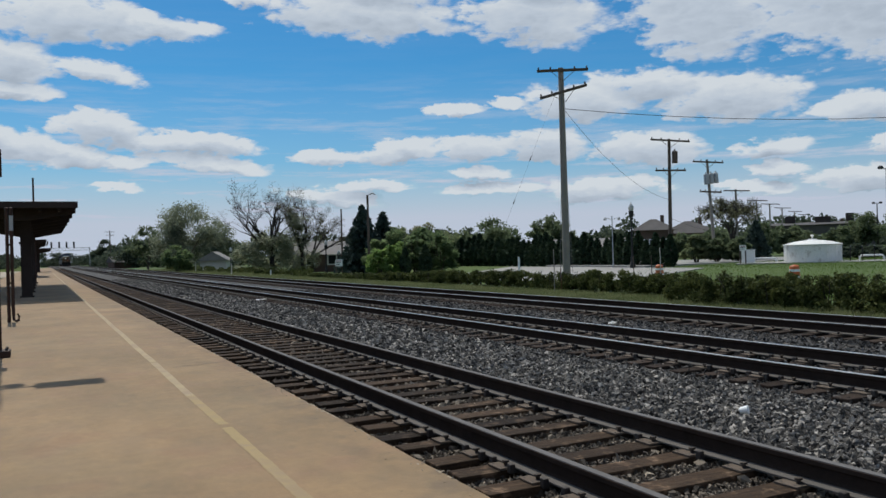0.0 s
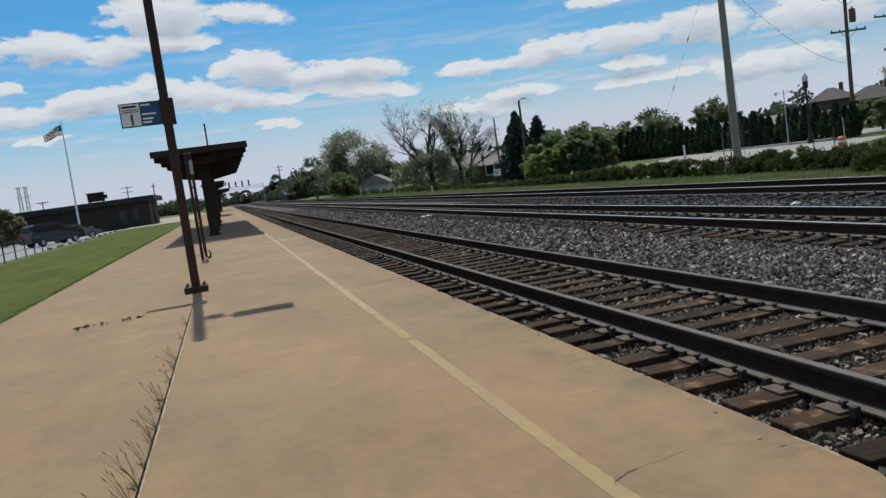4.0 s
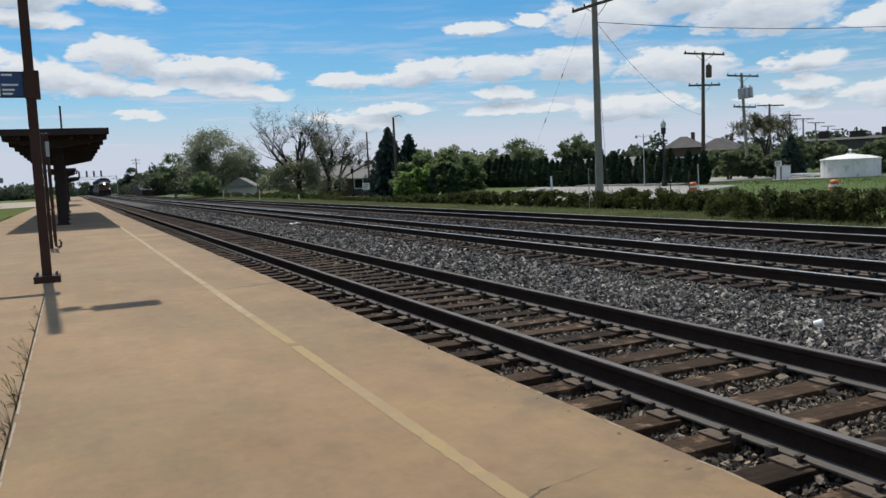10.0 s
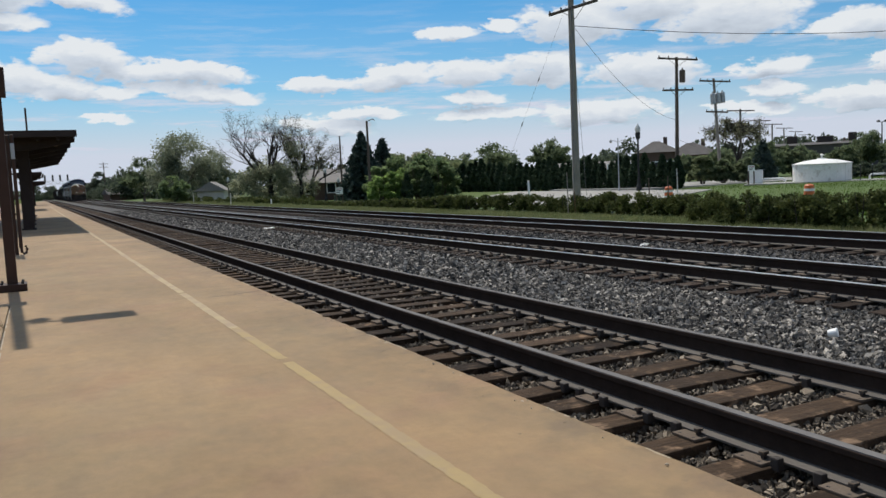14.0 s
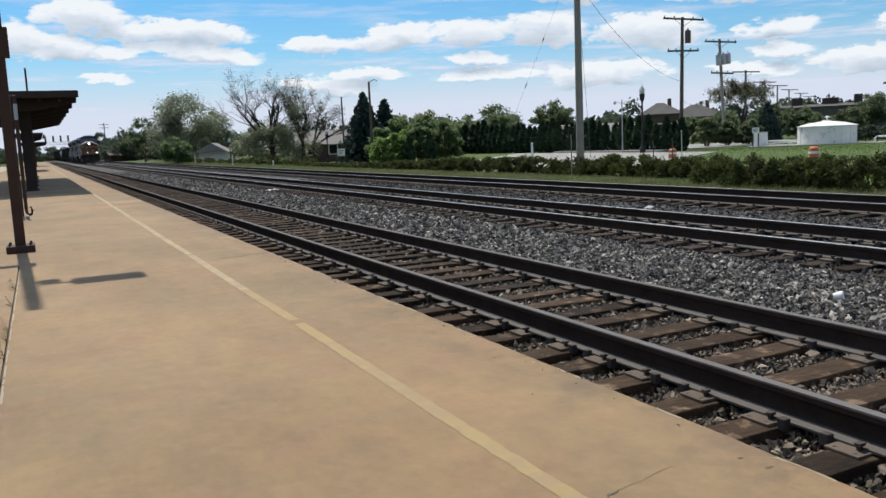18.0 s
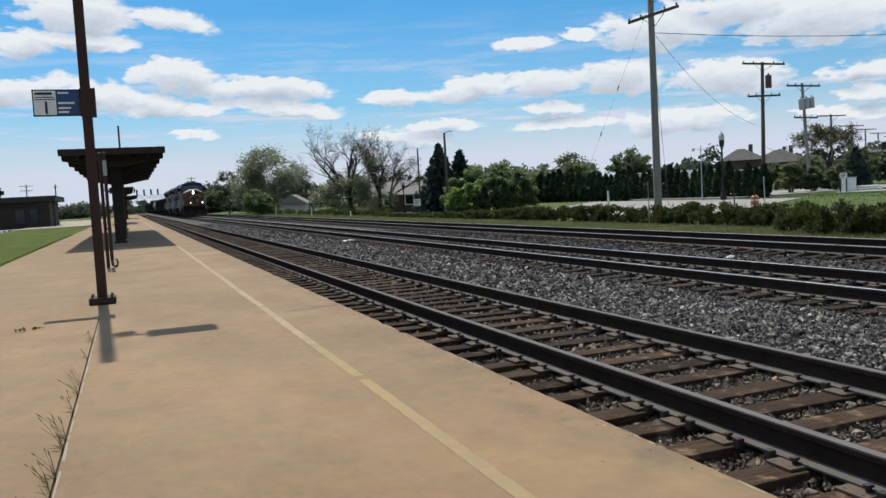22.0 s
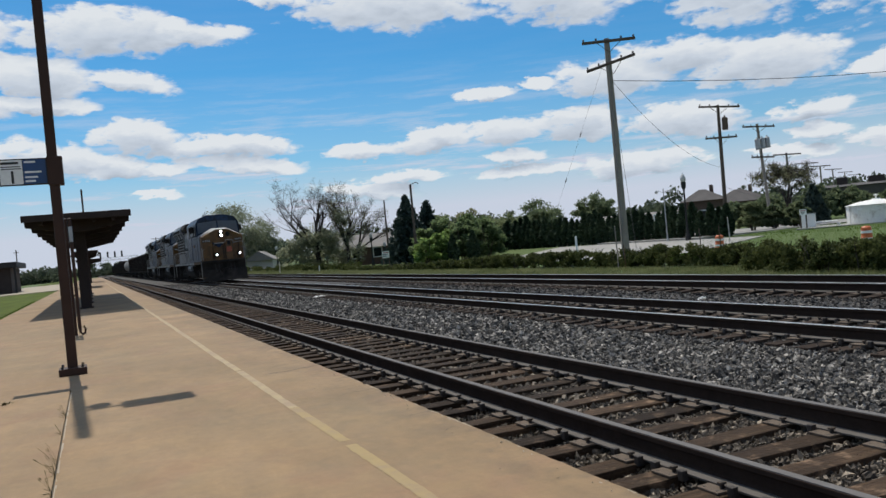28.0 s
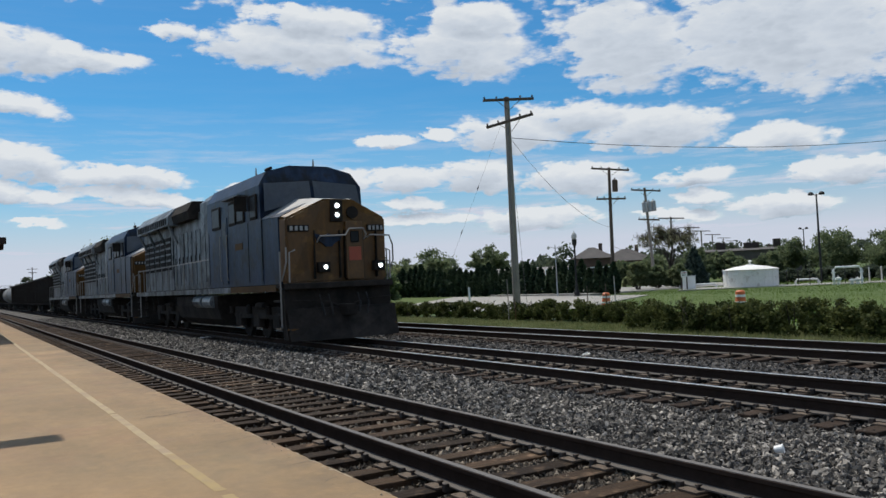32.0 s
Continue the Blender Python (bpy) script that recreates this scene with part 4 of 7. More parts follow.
def rail_post():
    """A close pair of pipes, joined by a bent hook at the foot."""
    t = thing("pipe_stand", "dark brown twin-pipe stand with a hooked foot", "post", (-4.06, 21.2, PLAT))
    for dx, dy, foot in ((-0.045, 0.10, 0.0), (0.05, 0.0, 0.16)):
        bm = B()
        tube(bm, [(dx, dy, foot), (dx, dy, 2.66)], 0.038, 10)
        part("pipe", bm, M_BROWN, t)
        bm = B()
        lathe(bm, [(0.042, 2.655), (0.042, 2.68), (0.02, 2.70)], 10, (dx, dy))
        part("cap", bm, M_BROWN, t)
    bm = B()
    tube(bm, [(0.05, 0.0, 2.15), (0.05, 0.0, 2.50)], 0.041, 10)
    part("sleeve", bm, M_GREYSTEEL, t, "bare grey metal sleeve")
    bm = B()
    tube(bm, [(0.05, 0.0, 0.17), (0.06, -0.02, 0.06), (0.10, -0.03, 0.025), (0.155, -0.03, 0.05), (0.17, -0.02, 0.13), (0.14, 0.0, 0.20)], 0.030, 8)
    part("hooked_foot", bm, M_BROWN, t)
    for z in (0.9, 1.8):
        bm = B()
        box(bm, -0.06, 0.07, 0.02, 0.08, z, z + 0.04, bevel=0.006)
        part("clamp", bm, M_BROWN, t)


def shelter(xc, w, y0, y1, label):
    """Butterfly platform canopy: boxed columns under a ribbed, tapering roof."""
    t = thing("platform_canopy", label, "canopy", (xc, 0, PLAT), group="platform canopies")
    top = 3.59
    bm = B()
    prism(bm, [(-w, top), (w, top), (w, top - 0.13), (w - 0.05, top - 0.15), (-w + 0.05, top - 0.15), (-w, top - 0.13)], y0, y1)
    part("roof", bm, M_CANOPY, t, "dark flat steel roof deck")
    for yk in (y0 - 0.02, y1 - 0.06):
        bm = B()
        box(bm, -w - 0.01, w + 0.01, yk, yk + 0.08, top - 0.22, top + 0.02, bevel=0.01)
        part("fascia", bm, M_CANOPY, t)
    n = max(3, int((y1 - y0) / 3.6))
    for k in range(n):
        yk = y0 + 1.1 + (y1 - y0 - 2.2) * k / (n - 1)
        zt = top - 0.152
        bm = B()
        prism(bm, [(-w + 0.02, zt), (w - 0.02, zt), (w - 0.04, zt - 0.20), (0.3, zt - 0.46), (-0.3, zt - 0.46), (-w + 0.04, zt - 0.20)], yk - 0.10, yk + 0.10)
        part("rib", bm, M_CANOPY, t)
    m = max(2, int((y1 - y0) / 6))
    for k in range(m):
        yc = y0 + 4.2 + (y1 - y0 - 6.4) * k / (m - 1)
        bm = B()
        box(bm, -0.2, 0.2, yc - 0.2, yc + 0.2, 0.0, top - 0.4, bevel=0.02)
        part("column", bm, M_CANOPY, t)
        bm = B()
        box(bm, -0.26, 0.26, yc - 0.26, yc + 0.26, 0.0, 0.06)
        part("footing", bm, M_CANOPY, t)
    for x in (-1.2, -0.55, 0.55, 1.2):
        bm = B()
        box(bm, x - 0.05, x + 0.05, y0 + 0.1, y1 - 0.1, top - 0.32, top - 0.155)
        part("purlin", bm, M_CANOPY, t)


def plain_lamp(x, y, h):
    t = thing("platform_lamp", "slim dark platform lamp post standing beyond the canopy", "lamp post", (x, y, PLAT))
    bm = B()
    box(bm, -0.06, 0.06, -0.06, 0.06, 0.0, h, bevel=0.01)
    part("shaft", bm, M_BROWN, t)
    bm = B()
    box(bm, -0.16, 0.16, -0.16, 0.16, 0.0, 0.08, bevel=0.01)
    part("base_plate", bm, M_BROWN, t)


def weeds():
    """Dry stalks out of the long joint and a tuft or two in the slab."""
    rnd = random.Random(17)
    bm = B()
    for yc, n, tall in ((3.35, 8, 0.20), (3.62, 6, 0.20), (3.95, 7, 0.19), (4.30, 4, 0.18), (4.75, 5, 0.21), (5.05, 4, 0.18), (5.55, 5, 0.18), (5.8, 4, 0.16), (6.5, 3, 0.14), (7.0, 4, 0.15), (7.3, 3, 0.15), (8.6, 3, 0.10), (9.6, 4, 0.12)):
        for _ in range(int(n * 1.5)):
            p = Vector((-4.013, yc + rnd.gauss(0, 0.055), PLAT - 0.02))
            h = tall * rnd.uniform(0.45, 1.2)
            lean, along = rnd.uniform(0.10, 0.75), rnd.gauss(0.05, 0.25)
            pts = [p + Vector((-lean * h * u ** 1.6, along * h * u, h * u)) for u in (0.0, 0.35, 0.7, 1.0)]
            tube(bm, pts, [0.0015, 0.0014, 0.0011, 0.0007], 3)
            if rnd.random() < 0.55:
                # seed head
                d = (pts[3] - pts[2]).normalized()
                q = pts[3] - d * 0.012
                tube(bm, [q, q + d * 0.014, q + d * rnd.uniform(0.028, 0.045)], [0.0007, 0.0031, 0.0007], 4)
            if rnd.random() < 0.7:
                # blade near the foot
                e = Vector((-rnd.uniform(0.2, 1.0), rnd.gauss(0, 0.5), rnd.uniform(0.4, 1.2))).normalized()
                tube(bm, [pts[0], pts[0] + e * 0.04, pts[0] + e * 0.075 + Vector((-0.012, 0, -0.012))], [0.0014, 0.0022, 0.0005], 3)
    tagged(new("joint_weeds", mesh_of("joint_weeds", bm, M_WEED)), "sparse dry weed stalks out of the slab joint", "weeds", kind="stuff")
    for x, y, n in ((-5.40, 10.85, 16), (-5.28, 10.88, 14), (-5.12, 10.9, 12), (-4.82, 10.92, 9), (-4.62, 10.95, 9)):
        p = np.stack([RNG.normal(x, 0.035, n), RNG.normal(y, 0.03, n), np.full(n, PLAT)], 1)
        v, f = cards(p + np.array((0, 0, 0.03)), 0.035, up=0.6)
        stuff("small_weed", v, f, M_DRY, "little brown dried weed on the concrete", "weeds")


lamp_standard()
rail_post()
shelter(-3.95, 1.80, 32.7, 58.0, "dark brown steel platform canopy on boxed columns")
shelter(-4.05, 1.10, 86.0, 100.0, "narrow far dark platform canopy with a flat roof")
shelter(-3.9, 1.80, 136.0, 150.0, "far dark platform canopy with a flat roof")
plain_lamp(-3.80, 62.0, 7.2)
weeds()

# ---- plants ----
def limb(bm, p, d, ln, r, depth, rnd, tips, spread=0.55, n=6, gain=0.0):
    """A tapered, forking limb; its ends are added to tips."""
    p, d = Vector(p), Vector(d).normalized()
    pts, rs = [p], [r]
    steps = 3
    for i in range(steps):
        d = (d + Vector((rnd.gauss(0, 0.11), rnd.gauss(0, 0.11), rnd.gauss(gain, 0.07)))).normalized()
        p = p + d * ln / steps
        pts.append(p)
        rs.append(r * (1 - 0.45 * (i + 1) / steps))
    tube(bm, pts, rs, n if r > 0.05 else 4)
    if depth <= 1 and r < 0.09:
        tips.append(pts[2])
    if depth == 0:
        tips.append(p)
        return
    for _ in range(rnd.choice((2, 3, 3))):
        e = (d + Vector((rnd.gauss(0, spread), rnd.gauss(0, spread), rnd.gauss(0.05, spread * 0.6)))).normalized()
        limb(bm, pts[rnd.choice((2, 3))], e, ln * rnd.uniform(0.6, 0.85), rs[-1] * rnd.uniform(0.55, 0.8), depth - 1, rnd, tips, spread, n, gain)


def crown_points(clumps, n):
    """Points gathered in clumps (x, y, z, r): denser towards each clump's skin."""
    c = np.array(clumps)
    wgt = c[:, 3] ** 2
    k = RNG.choice(len(c), n, p=wgt / wgt.sum())
    d = RNG.normal(size=(n, 3))
    d /= np.linalg.norm(d, axis=1)[:, None]
    r = c[k, 3] * RNG.random(n) ** 0.45 * (1 + RNG.normal(0, 0.12, n))
    return c[k, :3] + d * r[:, None] * np.array((1, 1, 0.8))


def tree(name, label, x, y, height, radius, leaf, seed, n=3600, size=0.34, trunk=0.28, base=0.25, clump_n=26, squash=1.0, group=""):
    rnd = random.Random(seed)
    z0 = land(x)
    t = thing(name, label, "tree", (x, y, z0), group=group)
    bm, tips = B(), []
    th = height * base
    tube(bm, [(0, 0, -0.1), (rnd.uniform(-.1, .1), rnd.uniform(-.1, .1), th * 0.5), (rnd.uniform(-.2, .2), rnd.uniform(-.2, .2), th)], [trunk * height / 9, trunk * height / 11, trunk * height / 13], 8)
    for k in range(5):
        a = 2 * math.pi * k / 5 + rnd.uniform(-.4, .4)
        limb(bm, (0, 0, th * rnd.uniform(0.75, 1.0)), (math.cos(a) * 0.6, math.sin(a) * 0.6, 1.0), height * 0.30, trunk * height / 20, 2, rnd, tips, 0.5)
    part("trunk", bm, M_BARK, t)
    clumps = []
    for k in range(int(clump_n * 1.9)):
        a, u = rnd.uniform(0, 2 * math.pi), rnd.random()
        zz = th * 0.85 + (height - th * 0.85) * (0.08 + 0.84 * u)
        rr = radius * math.sqrt(max(0.08, 1 - (2 * (0.08 + 0.84 * u) - 0.85) ** 2)) * rnd.uniform(0.35, 0.82)
        clumps.append((rr * math.cos(a), rr * math.sin(a) * squash, zz, radius * rnd.uniform(0.12, 0.22)))
    clumps += [(p.x, p.y, min(p.z, height), radius * rnd.uniform(0.10, 0.18)) for p in tips]
    wide = [(a, b, c, r * 1.45) for a, b, c, r in clumps]
    pts = np.concatenate([crown_points(clumps, int(n * 0.62)), crown_points(wide, int(n * 0.38))])
    v, f = cards(pts, size, up=0.3)
    v[:, 2] = np.maximum(v[:, 2], 0.15)
    ob = new("crown", raw_mesh("crown", v, f, leaf))
    ob.parent = t
    return t


def bush(label, x, y, h, r, leaf, seed, n=9500, size=0.155, name="garden_bush", group="garden bushes"):
    """Leafy from the ground up, with an uneven dome."""
    rnd = random.Random(seed)
    t = thing(name, label, "bush", (x, y, land(x)), group=group)
    bm = B()
    for k in range(5):
        a = 2 * math.pi * k / 5 + rnd.uniform(-.4, .4)
        tube(bm, [(0.1 * math.cos(a), 0.1 * math.sin(a), -0.1), (0.3 * r * math.cos(a), 0.3 * r * math.sin(a), h * 0.4), (0.45 * r * math.cos(a), 0.45 * r * math.sin(a), h * 0.8)], [0.05, 0.035, 0.015], 5)
    part("stem", bm, M_BARK, t)
    clumps = []
    for k in range(70):
        a, u = rnd.uniform(0, 2 * math.pi), rnd.random()
        top = h * rnd.uniform(0.86, 1.0)
        rr = r * math.sqrt(max(0.05, 1 - u ** 2.2)) * rnd.uniform(0.4, 0.95)
        clumps.append((rr * math.cos(a), rr * math.sin(a), 0.15 * h + (top - 0.25 * h) * u, r * rnd.uniform(0.14, 0.28)))
    v, f = cards(crown_points(clumps, int(n * 0.8)), size, up=1.5)
    v[:, 2] = np.maximum(v[:, 2], 0.0)
    ob = new("foliage", raw_mesh("foliage", v, f, leaf))
    ob.parent = t


def thin_tree(x, y, h, seed):
    """Small tree in its first thin leaf: mostly twigs."""
    t = thing("thin_leaved_tree", "tall thin-leaved tree beside the pole line", "tree", (x, y, land(x)))
    rnd = random.Random(seed)
    bm, tips = B(), []
    tube(bm, [(0, 0, -0.1), (0.05, 0, h * 0.2), (0.0, 0.05, h * 0.4)], [0.17, 0.14, 0.12], 8)
    for k in range(8):
        a = 2 * math.pi * k / 8 + rnd.uniform(-.4, .4)
        limb(bm, (0, 0, h * rnd.uniform(0.28, 0.4)), (math.cos(a) * 0.42, math.sin(a) * 0.42, 1.0), h * 0.30, 0.085, 3, rnd, tips, 0.45, 5)
    part("trunk", bm, M_TWIG, t)
    tw = B()
    for p in tips:
        for _ in range(3):
            d = Vector((rnd.gauss(0, 0.8), rnd.gauss(0, 0.8), rnd.uniform(-0.2, 0.9))).normalized()
            tube(tw, [p, p + d * 0.35, p + d * 0.35 + Vector((rnd.gauss(0, .12), rnd.gauss(0, .12), 0.25))], [0.022, 0.016, 0.010], 3)
    part("twig_spray", tw, M_TWIG, t, "fine bare twigs", kind="stuff")
    v, f = cards(crown_points([(p.x, p.y, p.z, 0.45) for p in tips], 2600), 0.11, up=0.2)
    ob = new("young_leaves", raw_mesh("young_leaves", v, f, M_LEAF_OLIVE))
    ob.parent = t


def bare_tree():
    """Large clump barely in leaf: dark bare limbs stand over a mass of dull green."""
    x, y = 22.6, 96.9
    t = thing("half_bare_tree", "large half-bare tree with dark limbs over dull green undergrowth", "tree", (x, y, land(x)))
    rnd = random.Random(21)

    def fork(bm, p, d, ln, r, depth, tips, spread, lift):
        pts, rs = [p], [r]
        for i in range(4):
            d = (d + Vector((rnd.gauss(0, 0.10), rnd.gauss(0, 0.10), rnd.gauss(lift, 0.05)))).normalized()
            p = p + d * ln / 4
            pts.append(p)
            rs.append(r * (1 - 0.5 * (i + 1) / 4))
        tube(bm, pts, rs, 6 if r > 0.05 else 4)
        if depth == 0:
            tips += pts[2:]
            return
        for _ in range(rnd.choice((3, 4))):
            i = rnd.choice((1, 2, 3, 4))
            e = (d + Vector((rnd.gauss(0, spread), rnd.gauss(0, spread), rnd.gauss(0.0, spread * 0.5)))).normalized()
            fork(bm, pts[i], e, ln * rnd.uniform(0.5, 0.78), rs[i] * rnd.uniform(0.5, 0.72), depth - 1, tips, spread, lift)

    # each: place of the foot, height of the bole, aim of its main limbs, their length and thickness
    for ox, oy, bole, limbs, ln, r, depth, spread in (
            (-1.1, 0.3, 3.0, ((-0.55, 0.1, 1.0), (-0.15, -0.2, 1.3), (0.15, 0.2, 1.5), (0.5, 0.0, 1.1), (-0.9, -0.1, 0.6)), 4.5, 0.18, 3, 0.40),
            (2.4, -0.4, 2.6, ((-0.4, 0.1, 1.2), (0.05, 0.0, 1.4), (0.4, 0.1, 1.2), (-0.1, 0.3, 1.0)), 3.7, 0.12, 3, 0.42),
            (3.9, 0.4, 2.4, ((0.75, 0.1, 1.0), (0.3, 0.0, 1.4), (0.95, -0.1, 0.75)), 3.4, 0.13, 3, 0.34)):
        bm, tips = B(), []
        foot = Vector((ox, oy, -0.1))
        top = Vector((ox + rnd.uniform(-0.1, 0.1), oy, bole))
        tube(bm, [foot, foot.lerp(top, 0.5), top], [r * 1.9, r * 1.6, r * 1.4], 9)
        for d in limbs:
            fork(bm, top - Vector((0, 0, rnd.uniform(0.0, 0.7))), Vector(d).normalized(), ln * rnd.uniform(0.85, 1.1), r, depth, tips, spread, 0.03)
        part("trunk", bm, M_TWIG, t, "grey-brown bare trunk and limbs")
        tw = B()
        for p in tips:
            for _ in range(2):
                d = Vector((rnd.gauss(0, 0.7), rnd.gauss(0, 0.7), rnd.uniform(-0.1, 1.0))).normalized()
                q = p + d * rnd.uniform(0.3, 0.9)
                tube(tw, [p, (p + q) / 2 + Vector((rnd.gauss(0, .06), 0, rnd.gauss(0, .06))), q], [0.014, 0.010, 0.006], 3)
        part("twig_spray", tw, M_TWIG, t, "fine bare twigs", kind="stuff")
        if ox > 0:
            v, f = cards(crown_points([(p.x, p.y, p.z, 0.6) for p in tips[::4]], 900), 0.10, up=0.2)
            ob = new("young_leaves", raw_mesh("young_leaves", v, f, M_LEAF_OLIVE))
            ob.parent = t
    cl = []
    for _ in range(190):
        px = rnd.uniform(-5.6, 4.0)
        hi = 5.0 - 0.10 * (px + 1) ** 2 + (3.4 if 1.2 < px < 3.6 else 0.0) + rnd.uniform(-0.7, 0.5)
        cl.append((px, rnd.uniform(-1.5, 1.5), rnd.uniform(0.2, max(0.6, hi)), rnd.uniform(0.45, 0.95)))
    v, f = cards(crown_points(cl, 15000), 0.16, up=1.6)
    v[:, 2] = np.maximum(v[:, 2], 0.0)
    ob = new("undergrowth", raw_mesh("undergrowth", v, f, M_LEAF_DULL))
    ob.parent = t


def spruce(x, y, h, r, seed):
    t = thing("spruce_tree", "dark narrow spruce tree", "tree", (x, y, land(x)), group="spruces")
    bm = B()
    tube(bm, [(0, 0, -0.1), (0, 0, h * 0.5), (0, 0, h)], [0.16, 0.09, 0.02], 7)
    part("trunk", bm, M_BARK, t)
    rnd = np.random.default_rng(seed)
    pts = []
    for z in np.arange(0.35, h, 0.26):
        rr = r * (1 - z / h) ** 0.85 + 0.06
        for a in np.linspace(0, 2 * np.pi, max(5, int(13 * (1 - z / h) + 5)), endpoint=False) + rnd.uniform(0, 6):
            ln = rr * rnd.uniform(0.7, 1.15)
            s = np.sqrt(rnd.random(int(9 + 30 * ln / r)))
            pts.append(np.stack([np.cos(a) * ln * s, np.sin(a) * ln * s, z + 0.25 * s - 0.42 * s * s], 1) + rnd.normal(0, 0.06, (len(s), 3)))
    v, f = cards(np.concatenate(pts), 0.27, up=0.2, aspect=2.0)
    ob = new("needles", raw_mesh("needles", v, f, M_NEEDLE))
    ob.parent = t


def arborvitae_row():
    made = []
    for _ in range(3):
        t = thing("arborvitae", "dark columnar arborvitae in a close-planted row", "shrub", (0, 0, -50), group="arborvitae row")
        bm = B()
        tube(bm, [(0, 0, -0.05), (0, 0, 1.2)], [0.05, 0.03], 5)
        part("stem", bm, M_BARK, t)
        n = 950
        z = RNG.random(n) ** 0.8
        a = RNG.uniform(0, 2 * np.pi, n)
        r = (0.46 * np.minimum(1.0, (1 - z) * 1.9) ** 0.8 * np.minimum(1.0, 0.7 + z) + 0.015) * RNG.uniform(0.72, 1.1, n)
        v, f = cards(np.stack([r * np.cos(a), r * np.sin(a), 0.05 + 2.30 * z], 1), 0.17, up=0.4, aspect=1.9)
        ob = new("foliage", raw_mesh("foliage", v, f, M_ARBOR))
        ob.parent = t
        made.append(t)
    rnd = random.Random(8)
    spots, y = [(26.6, 69.0), (28.7, 69.2)], 88.0
    while y > 45.6:
        spots.append((37.0 + (88 - y) * 0.02, y))
        y -= rnd.uniform(0.86, 1.02)
    for k, (x, y) in enumerate(spots):
        hgt = rnd.uniform(0.86, 1.12) * (1 + 0.006 * (y - 46))
        m = pose(x + rnd.uniform(-.15, .15), y, land(x), 0, 0, rnd.uniform(0, 360))
        ob = made[k] if k < 3 else copy_thing(made[k % 3], m)
        ob.matrix_basis = m @ Matrix.Diagonal((hgt, hgt, hgt * rnd.uniform(0.92, 1.08), 1))


def hedge_run(ya, yb, h, seed, x0=16.3, wide=0.42):
    """One stretch of clipped hedge: woody core, ragged leafy skin."""
    t = thing("hedge", "low dense green hedge along the tracks", "hedge", (x0, (ya + yb) / 2, land(x0)), group="trackside hedge")
    half = (yb - ya) / 2
    rnd = np.random.default_rng(seed)
    bm = B()
    for _ in range(int(half * 9)):
        x, y = rnd.uniform(-wide, wide), rnd.uniform(-half, half)
        tube(bm, [(x, y, 0), (x + rnd.normal(0, .08), y + rnd.normal(0, .1), h * 0.5), (x + rnd.normal(0, .15), y + rnd.normal(0, .2), h * 0.85)], [0.016, 0.012, 0.006], 4)
    part("stem_tangle", bm, M_TWIG, t, kind="stuff")
    cl = []
    for _ in range(int(half * 34 * (1 if wide < 0.5 else 1.7))):
        y = rnd.uniform(-half, half)
        hh = h * (0.90 + 0.09 * math.sin(y * 0.9 + seed) * rnd.random())
        cl.append((rnd.uniform(-wide, wide), y, rnd.uniform(0.08, max(0.14, hh - 0.14)), rnd.uniform(0.14, 0.26)))
    v, f = cards(crown_points(cl, int(half * 2 * (1000 if ya >= 40 else 2300 if wide < 0.5 else 3600))), 0.066 if ya < 40 else 0.10, up=0.3, aspect=1.4)
    v[:, 2] = np.maximum(v[:, 2], 0.0)
    ob = new("leaves", raw_mesh("leaves", v, f, M_HEDGE))
    ob.parent = t


def scatter(x0, x1, y0, y1, n, lift=0.0):
    x, y = RNG.uniform(x0, x1, n), RNG.uniform(y0, y1, n)
    return np.stack([x, y, np.array([land(a) for a in x]) + lift], 1)


def grasses():
    v, f = blades(scatter(12.75, 15.75, 6, 64, 42000), 0.13, 0.012)
    stuff("verge_grass", v, f, M_BLADE, "rough grass verge between far track and hedge", "grass")
    v, f = blades(scatter(12.75, 20, 64, 150, 20000), 0.22, 0.03)
    stuff("far_verge_grass", v, f, M_BLADE, "rough grass verge along the far track", "grass")
    v, f = blades(np.concatenate([scatter(17, 30, 2, 41, 40000), scatter(30, 60, 2, 46, 60000)]), 0.10, 0.009)
    stuff("meadow_grass", v, f, M_BLADE_LUSH, "lush uncut green meadow grass", "grass")
    v, f = blades(scatter(-7.25, -6.92, 4, 60, 5000), 0.05, 0.006)
    stuff("lawn_edge_grass", v, f, M_BLADE_LUSH, "uncut green grass along the slab edge", "grass")
    # low shrubs along the verge farther on
    cl = []
    for _ in range(150):
        y = RNG.uniform(66, 150)
        cl.append((16.5 + RNG.normal(0, .4), y, RNG.uniform(-0.1, 0.25), RNG.uniform(0.2, 0.45)))
    v, f = cards(crown_points(cl, 9000), 0.14, up=0.3)
    stuff("verge_shrubs", v, f, M_HEDGE, "patchy low shrubs along the verge", "shrubs")


